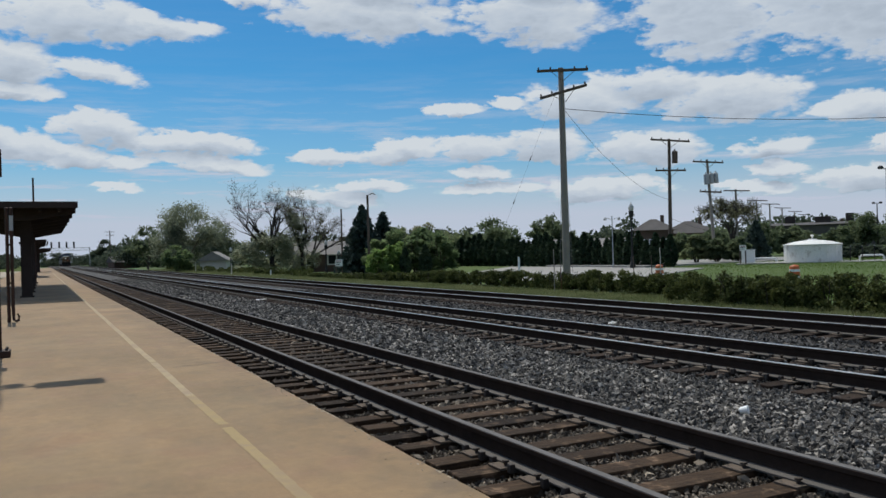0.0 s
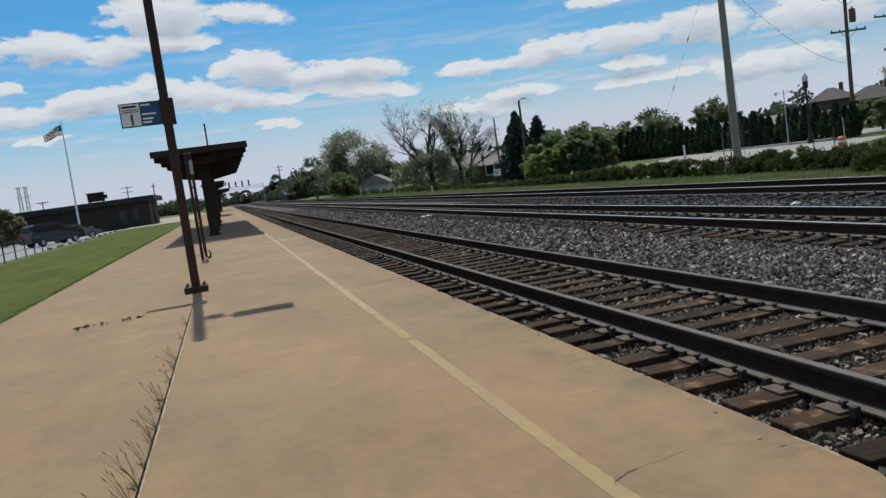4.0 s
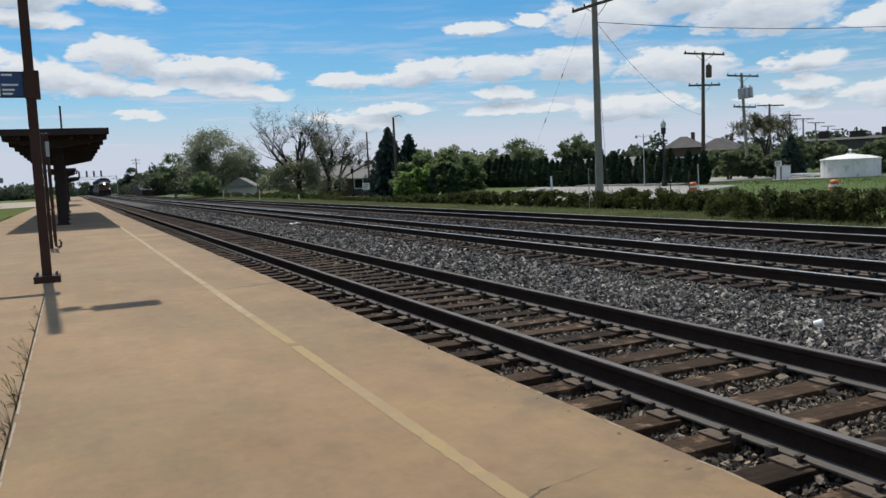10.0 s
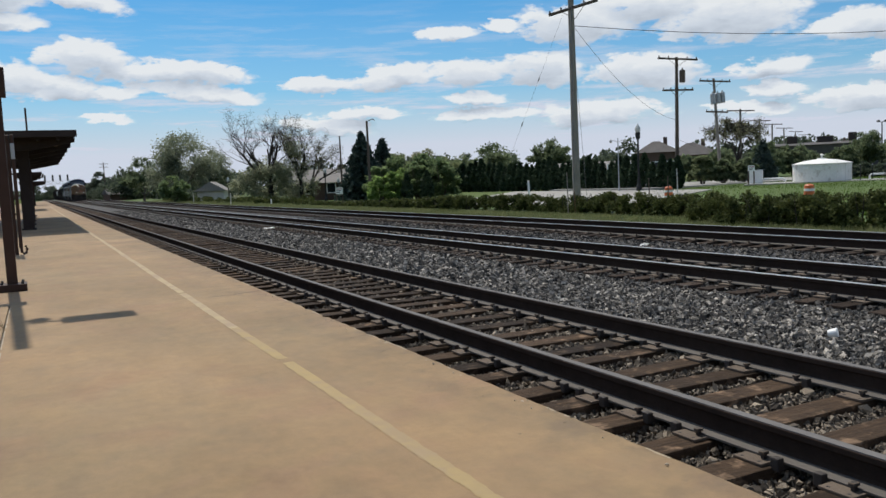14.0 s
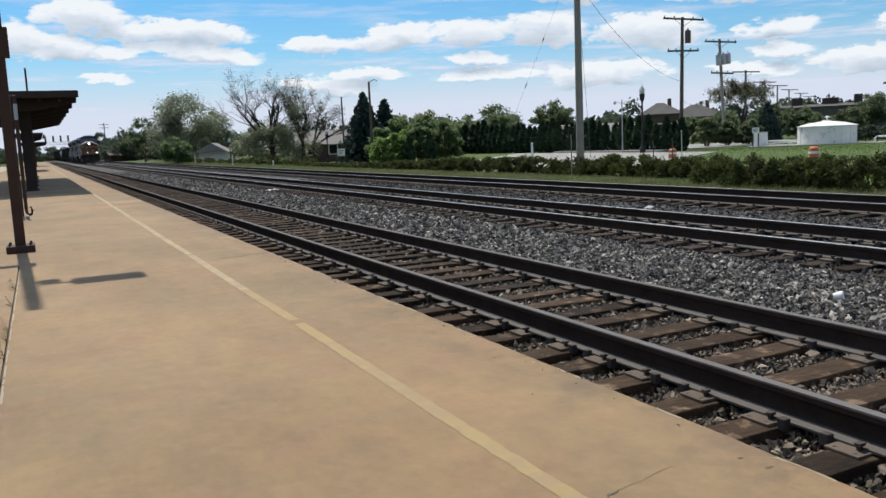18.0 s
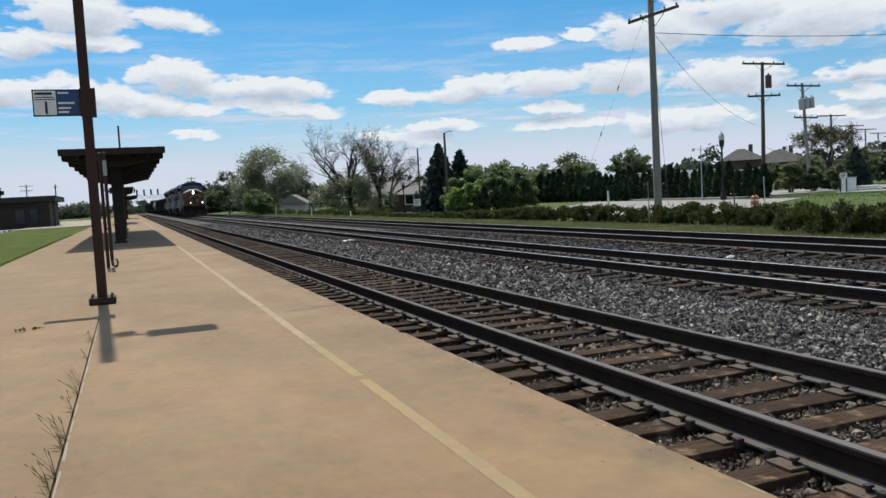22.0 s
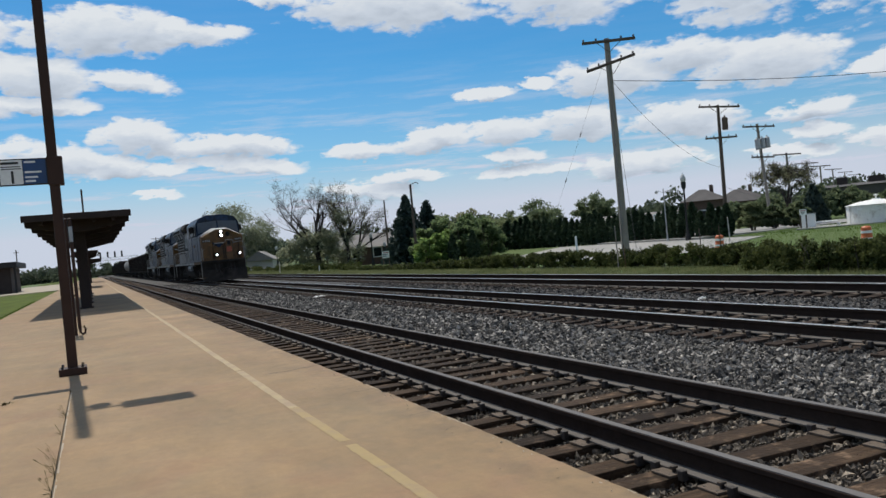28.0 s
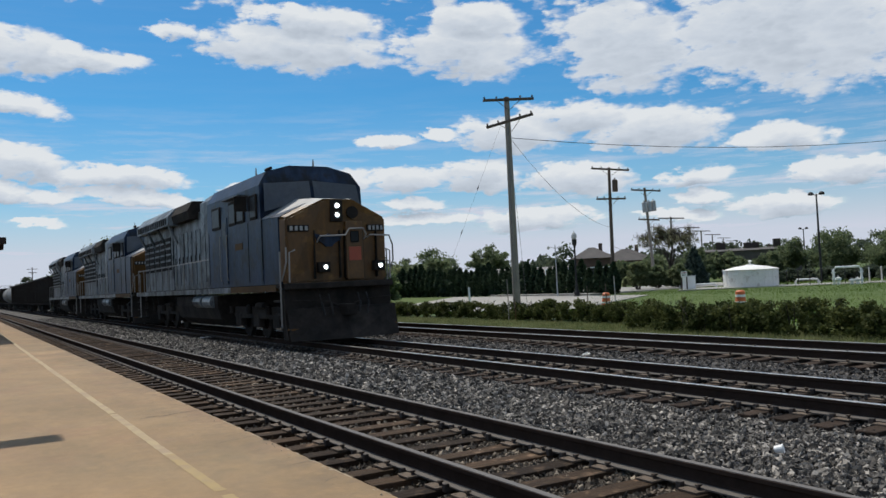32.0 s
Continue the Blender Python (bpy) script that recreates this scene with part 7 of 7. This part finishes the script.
    for sx in (-1, 1):
        for ya, yb in ((2.35, 3.0), (3.6, 4.35), (4.5, 5.25), (6.3, 7.3)):
            bm = B()
            xa, xb = sorted((sx * 1.555, sx * 1.60))
            box(bm, xa, xb, ya, yb, 3.55, 4.28, bevel=0.015)
            wn = part("cab_window", bm, M_LBLACK, t)
            bm = B()
            xa, xb = sorted((sx * 1.60, sx * 1.605))
            box(bm, xa, xb, ya + 0.08, yb - 0.08, 3.63, 4.20)
            part("pane", bm, M_LGLASS, wn)
        bm = B()
        xa, xb = sorted((sx * 1.57, sx * 1.95))
        box(bm, xa, xb, 3.3, 3.34, 3.85, 4.3, bevel=0.01)
        part("mirror", bm, M_LBLACK, t)
        for ya in (C0 + 0.05, 3.3, 5.6, 6.2, 7.85):
            bm = B()
            xa, xb = sorted((sx * 1.555, sx * 1.568))
            box(bm, xa, xb, ya, ya + 0.035, D + 0.1, 3.5)
            part("panel_seam", bm, M_LBLACK, t)
        bm = B()
        xa, xb = sorted((sx * 1.56, sx * 1.575))
        box(bm, xa, xb, 3.9, 4.7, 2.75, 2.95)
        part("emblem", bm, M_LSILL, t, "small faded yellow emblem")
    bm = B()
    box(bm, -0.55, 0.55, 4.0, 5.6, 5.1, 5.24, bevel=0.05)
    part("roof_unit", bm, M_LTOP, t)
    bm = B()
    tube(bm, [(-0.75, 3.6, 4.95), (-0.75, 3.6, 5.2)], 0.04, 6)
    tube(bm, [(-0.75, 3.45, 5.2), (-0.75, 3.95, 5.2)], 0.05, 6)
    part("horn", bm, M_LBLACK, t)
    # hood in its bays, with doors
    bays = [(C1, 9.4, 1.46, 4.96), (9.4, 12.4, 1.12, 4.80), (12.4, 15.4, 1.12, 4.80), (15.4, 21.6, 1.18, 4.62)]
    for k, (ya, yb, hw, top) in enumerate(bays):
        bm = B()
        prism(bm, [(-hw, D), (hw, D), (hw, top - 0.28), (hw - 0.35, top), (-hw + 0.35, top), (-hw, top - 0.28)], ya, yb - 0.02)
        part("hood_section", bm, M_LHOOD, t, "grimy blue-grey engine hood")
    for sx in (-1, 1):
        k = 0
        y = 9.5
        while y < 15.2:
            bm = B()
            xa, xb = sorted((sx * 1.12, sx * 1.145))
            box(bm, xa, xb, y, y + (0.62, 0.34, 0.5)[k % 3], 1.8 + 0.5 * (k % 4 == 2), 3.9, bevel=0.01)
            dd = part("hood_door", bm, M_LGREY, t)
            bm = B()
            xa, xb = sorted((sx * 1.145, sx * 1.17))
            box(bm, xa, xb, y + 0.08, y + 0.13, 2.7, 2.95)
            part("latch", bm, M_LBLACK, dd)
            y += 0.68
            k += 1
        for ya in (8.1, 8.75):
            bm = B()
            xa, xb = sorted((sx * 1.46, sx * 1.48))
            box(bm, xa, xb, ya, ya + 0.58, 1.85, 3.9, bevel=0.01)
            part("cabinet_door", bm, M_LHOOD, t)
    # exhaust housing and radiator wings, overhanging the walkway
    bm = B()
    prism(bm, [(-1.42, 4.30), (1.42, 4.30), (1.50, 4.62), (1.30, 4.98), (-1.30, 4.98), (-1.50, 4.62)], 11.2, 14.0)
    part("exhaust_housing", bm, M_LBLACK, t, "sooty black exhaust housing")
    bm = B()
    prism(bm, [(-1.56, 4.30), (1.56, 4.30), (1.56, 4.66), (1.24, 5.02), (-1.24, 5.02), (-1.56, 4.66)], 14.4, 21.3)
    rad = part("radiator", bm, M_LGREY, t, "wide overhanging radiator")
    for sx in (-1, 1):
        for k in range(16):
            bm = B()
            xa, xb = sorted((sx * 1.56, sx * 1.58))
            box(bm, xa, xb, 14.7 + k * 0.40, 14.88 + k * 0.40, 4.36, 4.62)
            part("slat", bm, M_LBLACK, rad)
        for yy in (14.6, 16.8, 19.0, 21.1):
            bm = B()
            tube(bm, [(sx * 1.15, yy, 3.55), (sx * 1.5, yy, 4.32)], 0.06, 5)
            part("wing_brace", bm, M_LGREY, rad)
    for yy in (9.9, 10.7):
        bm = B()
        box(bm, -0.45, 0.45, yy - 0.35, yy + 0.35, 4.78, 4.96, bevel=0.03)
        part("roof_hatch", bm, M_LBLACK, t)
    # deck, sill, steps
    bm = B()
    box(bm, -1.56, 1.56, 0.45, 21.9, D - 0.10, D, bevel=0.01)
    part("deck", bm, M_LBLACK, t)
    for sx in (-1, 1):
        bm = B()
        xa, xb = sorted((sx * 1.50, sx * 1.565))
        box(bm, xa, xb, 0.95, 5.4, D - 0.20, D - 0.02)
        part("sill", bm, M_LSILL, t, "sooty yellow side sill stripe")
        bm = B()
        box(bm, xa, xb, 5.402, 21.9, D - 0.20, D - 0.02)
        part("sill", bm, M_LHOOD, t, "side sill black with soot")
        for ya, yb in ((0.55, 1.15), (20.9, 21.6)):
            bm = B()
            for z in (0.42, 0.78, 1.14):
                xa, xb = sorted((sx * 1.22, sx * 1.58))
                box(bm, xa, xb, ya, yb, z, z + 0.05)
            xa, xb = sorted((sx * 1.20, sx * 1.24))
            box(bm, xa, xb, ya, yb, 0.35, D)
            part("steps", bm, M_LBLACK, t)
            bm = B()
            tube(bm, [(sx * 1.57, ya - 0.04, 0.45), (sx * 1.57, ya - 0.04, 2.5)], 0.024, 6)
            part("grab_rail", bm, M_LWHITE, t)
        # walkway railing
        bm = B()
        tube(bm, [(sx * 1.50, 7.9, 2.62), (sx * 1.50, 21.6, 2.62)], 0.022, 5)
        rl = part("handrail", bm, M_LWHITE, t)
        for k in range(11):
            bm = B()
            tube(bm, [(sx * 1.50, 8.0 + k * 1.36, D), (sx * 1.50, 8.0 + k * 1.36, 2.62)], 0.018, 5)
            part("stanchion", bm, M_LWHITE, rl)
    for pts in (((-0.62, 0.22, 2.72), (-0.60, 0.02, 2.88), (0.12, 0.0, 2.90), (0.24, 0.0, 3.08), (0.66, 0.0, 3.08), (0.74, 0.02, 2.92), (0.76, 0.2, 2.80)),
                ((0.84, 0.22, 2.84), (0.86, 0.02, 2.90), (1.44, 0.02, 2.88), (1.56, 0.08, 2.62), (1.62, 0.2, 2.2), (1.60, 0.5, 1.75)),
                ((-1.52, 0.55, 1.7), (-1.50, 0.2, 2.2), (-1.48, 0.25, 2.6))):
        bm = B()
        tube(bm, pts, 0.024, 6)
        part("nose_handrail", bm, M_LWHITE, t)
    # front end: anticlimber, coupler, plough
    bm = B()
    box(bm, -1.50, 1.50, 0.02, 0.5, D - 0.16, D, bevel=0.02)
    part("anticlimber", bm, M_LBLACK, t)
    bm = B()
    loft(bm, [[(-1.52, 0.18, 0.12), (1.52, 0.18, 0.12), (1.52, 0.55, 0.12), (-1.52, 0.55, 0.12)], [(-1.54, 0.30, 0.7), (1.54, 0.30, 0.7), (1.54, 0.55, 0.7), (-1.54, 0.55, 0.7)], [(-1.54, 0.32, D - 0.16), (1.54, 0.32, D - 0.16), (1.54, 0.55, D - 0.16), (-1.54, 0.55, D - 0.16)]])
    part("pilot", bm, M_LBLACK, t)
    bm = B()
    loft(bm, [[(-1.56, -0.12, 0.10), (0.0, -0.55, 0.10), (1.56, -0.12, 0.10), (0, 0.25, 0.10)], [(-1.56, 0.10, 0.95), (0.0, -0.05, 0.95), (1.56, 0.10, 0.95), (0, 0.3, 0.95)]])
    part("plough", bm, M_LBLACK, t)
    for yy, sg in ((0.2, -1), (22.0, 1)):
        bm = B()
        box(bm, -0.14, 0.14, min(yy, yy + sg * 0.75), max(yy, yy + sg * 0.75), 0.72, 1.02, bevel=0.03)
        part("coupler", bm, M_LBLACK, t)
    for x in (-0.65, -0.4, 0.45, 0.7):
        bm = B()
        tube(bm, [(x, 0.1, 1.30), (x, -0.08, 1.05), (x * 0.9, -0.10, 0.72)], 0.03, 6)
        part("air_hose", bm, M_RUBBER, t)
    # front fittings
    bm = B()
    tube(bm, [(-1.45, -0.02, 1.18), (-0.5, -0.06, 1.12), (-0.2, -0.10, 1.0), (0.2, -0.10, 1.0), (0.5, -0.06, 1.12), (1.45, -0.02, 1.18)], 0.018, 6)
    part("uncoupling_lever", bm, M_LBLACK, t)
    for sx in (-1, 1):
        bm = B()
        tube(bm, [(sx * 1.46, 0.10, 1.66), (sx * 1.46, 0.06, 2.45), (sx * 1.30, 0.06, 2.52)], 0.022, 6)
        part("corner_post", bm, M_LWHITE, t)
        bm = B()
        box(bm, sx * 1.30 - 0.22, sx * 1.30 + 0.22, -0.06, 0.30, 0.38, 0.43)
        part("pilot_step", bm, M_LSILL, t)
        # cab side: door, sun visors over the windows, grab irons
        xa, xb = sorted((sx * 1.56, sx * 1.585))
        bm = B()
        box(bm, xa, xb, 5.55, 6.15, D + 0.12, 3.85, bevel=0.01)
        dr2 = part("cab_door", bm, M_LBLUE, t)
        bm = B()
        xc, xd = sorted((sx * 1.585, sx * 1.592))
        box(bm, xc, xd, 5.66, 6.04, 3.0, 3.7)
        part("pane", bm, M_LGLASS, dr2)
        bm = B()
        xc, xd = sorted((sx * 1.56, sx * 1.80))
        box(bm, xc, xd, 3.5, 5.35, 4.34, 4.37)
        part("sun_visor", bm, M_LHOOD, t)
        for yy in (5.45, 6.25):
            bm = B()
            tube(bm, [(sx * 1.60, yy, D + 0.2), (sx * 1.63, yy, D + 0.3), (sx * 1.63, yy, 3.2), (sx * 1.60, yy, 3.3)], 0.016, 5)
            part("grab_iron", bm, M_LWHITE, t)
        # dark grille of the rear hood, in panels
        for k in range(5):
            xa, xb = sorted((sx * 1.18, sx * 1.20))
            bm = B()
            box(bm, xa, xb, 15.7 + k * 1.18, 16.75 + k * 1.18, 2.5, 3.9, bevel=0.01)
            gp = part("grille_panel", bm, M_LBLACK, t)
            for j in range(5):
                bm = B()
                xc, xd = sorted((sx * 1.20, sx * 1.215))
                box(bm, xc, xd, 15.75 + k * 1.18, 16.70 + k * 1.18, 2.62 + j * 0.26, 2.70 + j * 0.26)
                part("slat", bm, M_LHOOD, gp)
    for x, y, h in ((0.5, 3.2, 0.35), (-0.3, 6.4, 0.5), (0.4, 7.0, 0.3)):
        bm = B()
        tube(bm, [(x, y, 5.08), (x, y, 5.12 + h)], [0.05, 0.015], 6)
        part("antenna", bm, M_LTOP, t)
    # tank and trucks
    bm = B()
    prism(bm, [(-1.3, 0.55), (-0.9, 0.28), (0.9, 0.28), (1.3, 0.55), (1.42, 1.0), (1.42, 1.35), (-1.42, 1.35), (-1.42, 1.0)], 7.6, 13.8)
    part("fuel_tank", bm, M_LBLACK, t)
    for sx in (-1, 1):
        for yy in (8.6, 10.0):
            bm = B()
            tube(bm, [(sx * 1.34, yy - 0.55, 1.16), (sx * 1.34, yy + 0.55, 1.16)], 0.24, 12)
            part("air_reservoir", bm, M_LHOOD, t)
    for y0 in (2.1, 14.9):
        for sx in (-1, 1):
            bm = B()
            xa, xb = sorted((sx * 0.98, sx * 1.14))
            prism(bm, [(y0 - 0.4, 0.78), (y0 - 0.2, 0.62), (y0 + 4.4, 0.62), (y0 + 4.6, 0.78), (y0 + 4.5, 0.98), (y0 - 0.3, 0.98)], xa, xb, "x")
            tr = part("truck_frame", bm, M_LBLACK, t)
            for k in range(3):
                bm = B()
                yc = y0 + 0.2 + k * 1.9
                box(bm, xa - 0.02, xb + 0.02, yc - 0.3, yc + 0.3, 0.36, 0.75, bevel=0.03)
                part("axle_box", bm, M_LBLACK, tr)
                bm = B()
                lathe(bm, [(0.09, 0.76), (0.10, 0.80), (0.09, 0.84), (0.10, 0.88), (0.09, 0.92), (0.10, 1.0)], 8, (sx * 1.2, yc + 0.5))
                part("spring", bm, M_LBLACK, tr)
            bm = B()
            tube(bm, [(sx * 1.2, y0 + 1.0, 1.02), (sx * 1.2, y0 + 1.7, 1.02)], 0.10, 8)
            part("brake_cylinder", bm, M_LBLACK, tr)
        for k in range(3):
            wheelset(t, y0 + 0.2 + k * 1.9)
    return t


def freight_car(kind):
    ln = 16.2
    label = {"hopper": "sooty dark ribbed open hopper car", "box": "sooty dark brown weathered boxcar", "tank": "pale grey cylindrical tank car"}[kind]
    t = thing(kind + "_car", label, "freight car", (TRAIN_X, 500, 0), group="train freight cars")
    mt = M_CAR_GREY if kind == "tank" else M_CAR_BROWN
    if kind == "tank":
        bm = B()
        tube(bm, [(0, 0.5, 2.6), (0, 0.9, 2.6), (0, ln - 0.9, 2.6), (0, ln - 0.5, 2.6)], [1.0, 1.45, 1.45, 1.0], 20)
        part("shell", bm, mt, t)
        bm = B()
        lathe(bm, [(0.55, 3.9), (0.55, 4.4), (0.3, 4.5)], 14, (0, ln / 2))
        part("dome", bm, mt, t)
    else:
        h = 3.75 if kind == "hopper" else 4.35
        bm = B()
        prism(bm, [(-1.5, 1.2), (1.5, 1.2), (1.5, h), (-1.5, h)], 0.4, ln - 0.4)
        part("car_body", bm, mt, t)
        for sx in (-1, 1):
            for j in range(13):
                bm = B()
                xa, xb = sorted((sx * 1.5, sx * 1.58))
                box(bm, xa, xb, 0.7 + j * 1.22, 0.82 + j * 1.22, 1.2, h)
                part("side_rib", bm, mt, t)
            bm = B()
            xa, xb = sorted((sx * 1.46, sx * 1.62))
            box(bm, xa, xb, 0.3, ln - 0.3, h - 0.02, h + 0.12)
            part("top_rail", bm, mt, t)
    bm = B()
    box(bm, -1.3, 1.3, 0.2, ln - 0.2, 0.95, 1.2)
    part("underframe", bm, M_LBLACK, t)
    for y0 in (2.0, ln - 2.0):
        for sx in (-1, 1):
            bm = B()
            xa, xb = sorted((sx * 0.95, sx * 1.1))
            prism(bm, [(y0 - 1.3, 0.36), (y0 - 0.5, 0.30), (y0 + 0.5, 0.30), (y0 + 1.3, 0.36), (y0 + 1.2, 0.62), (y0 + 0.4, 0.82), (y0 - 0.4, 0.82), (y0 - 1.2, 0.62)], xa, xb, "x")
            part("truck_frame", bm, M_LBLACK, t)
        for d in (-0.85, 0.85):
            wheelset(t, y0 + d, 0.44)
    for yy, sg in ((0.2, -1), (ln - 0.2, 1)):
        bm = B()
        box(bm, -0.13, 0.13, min(yy, yy + sg * 0.5), max(yy, yy + sg * 0.5), 0.72, 1.0)
        part("coupler", bm, M_LBLACK, t)
    return t


lead = locomotive(True, "leading dark blue and yellow diesel locomotive, headlights lit")
second = locomotive(False, "second dark blue and grey diesel locomotive, coupled behind")
third = copy_thing(second, pose(TRAIN_X, 450, 0))
third["label"] = "third dark blue and grey diesel locomotive, coupled behind"
TRAIN = [(lead, 0.0), (second, LOCO_PITCH), (third, 2 * LOCO_PITCH)]
_hop, _box, _tank = freight_car("hopper"), freight_car("box"), freight_car("tank")
_firsts = {"hopper": _hop, "box": _box, "tank": _tank}
_used = set()
for _k, _kind in enumerate(("hopper", "hopper", "hopper", "hopper", "tank", "tank", "hopper", "box", "hopper", "hopper", "hopper", "box", "hopper", "hopper")):
    _c = _firsts[_kind] if _kind not in _used else copy_thing(_firsts[_kind], pose(TRAIN_X, 500, 0))
    _used.add(_kind)
    TRAIN.append((_c, 3 * LOCO_PITCH + _k * 16.8))

# ---- litter and loose stone ----
def litter():
    t = thing("paper_cup", "white crumpled paper cup on the ballast", "litter", (2.83, 5.6, -0.16), 30)
    bm = B()
    lathe(bm, [(0.028, 0.0), (0.032, 0.01), (0.041, 0.075), (0.043, 0.08)], 14)
    bm.transform(pose(0, 0, 0.03, 78, 14, 0))
    part("cup", bm, M_WHITE, t)
    bm = B()
    lathe(bm, [(0.040, 0.077), (0.046, 0.08), (0.040, 0.086)], 14)
    bm.transform(pose(0, 0, 0.03, 78, 14, 0))
    part("rim", bm, M_WHITE, t)
    for x, y, z, w, d, lab in ((7.75, 14.0, -0.16, 0.22, 0.10, "flattened white wrapper between the tracks"), (4.3, 31.6, -0.17, 0.42, 0.25, "torn white paper on the ballast")):
        t = thing("scrap_paper", lab, "litter", (x, y, z), 20)
        bm = B()
        g = [[bm.verts.new((w * (i / 4 - 0.5), d * (j / 3 - 0.5), 0.03 + 0.05 * noise.noise(Vector((i * 1.7 + x, j * 1.3, 0))) + 0.04 * (i % 2))) for j in range(4)] for i in range(5)]
        for i in range(4):
            for j in range(3):
                bm.faces.new((g[i][j], g[i + 1][j], g[i + 1][j + 1], g[i][j + 1]))
        bmesh.ops.solidify(bm, geom=bm.faces[:], thickness=0.004)
        part("sheet", bm, M_WHITE, t)


def lay_stones():
    def shoulder(x, y):
        return -0.215 - 0.16 * max(0.0, x - 4.05)

    def crib(x, y):
        return -0.285 if x < -0.12 else -0.262
    stones("shoulder_stones", 2.12, 4.5, 2.6, 12, 25000, 0.050, shoulder, M_STONE, "loose crushed grey ballast stones")
    stones("shoulder_stones_far", 2.12, 4.45, 12, 34, 20000, 0.064, shoulder, M_STONE, "loose crushed grey ballast stones")
    stones("shoulder_stones_distant", 2.12, 4.45, 34, 80, 13000, 0.090, shoulder, M_STONE, "distant crushed grey ballast stones")
    stones("crib_stones", -1.15, 2.12, 2.2, 9, 8000, 0.050, crib, M_STONE_BROWN, "dirty brown ballast stones between the ties")
    stones("crib_grit", -1.15, 2.12, 2.2, 9, 22000, 0.027, lambda x, y: crib(x, y) + 0.010, M_STONE_BROWN, "small chips of stone between the ties")
    stones("crib_stones_far", -1.15, 2.12, 9, 24, 16000, 0.050, crib, M_STONE_BROWN, "small dirty ballast stones between the ties")
    stones("middle_crib_stones", 4.45, 7.1, 5, 30, 11000, 0.055, lambda x, y: -0.246, M_STONE_DARK, "ballast stones between middle track ties")
    stones("far_shoulder_stones", 7.1, 9.2, 6, 40, 9000, 0.065, lambda x, y: -0.235, M_STONE_DARK, "ballast stones between the far tracks")


def edge_crumbs():
    """Crumbled concrete and grit lying along the platform's edge."""
    stones("edge_crumbs", EDGE - 0.10, EDGE - 0.005, 2.5, 14, 45, 0.012, lambda x, y: PLAT + 0.003, M_CONC_PALE, "pale concrete crumbs along the platform edge")


litter()
lay_stones()
edge_crumbs()


# ---- what moves: the train rolls in at a steady pace ----
def motions():
    rows = [(0.0, 376.6), (4.0, 332.1), (9.0, 275.1), (13.0, 229.9), (19.0, 163.0), (23.0, 118.6), (27.0, 75.7), (28.0, 65.2), (29.0, 54.5), (30.0, 43.7), (31.0, 32.8), (32.0, 22.0)]
    for ob, back in TRAIN:
        walk(ob, [(t, pose(TRAIN_X, y + back, 0)) for t, y in rows])


motions()
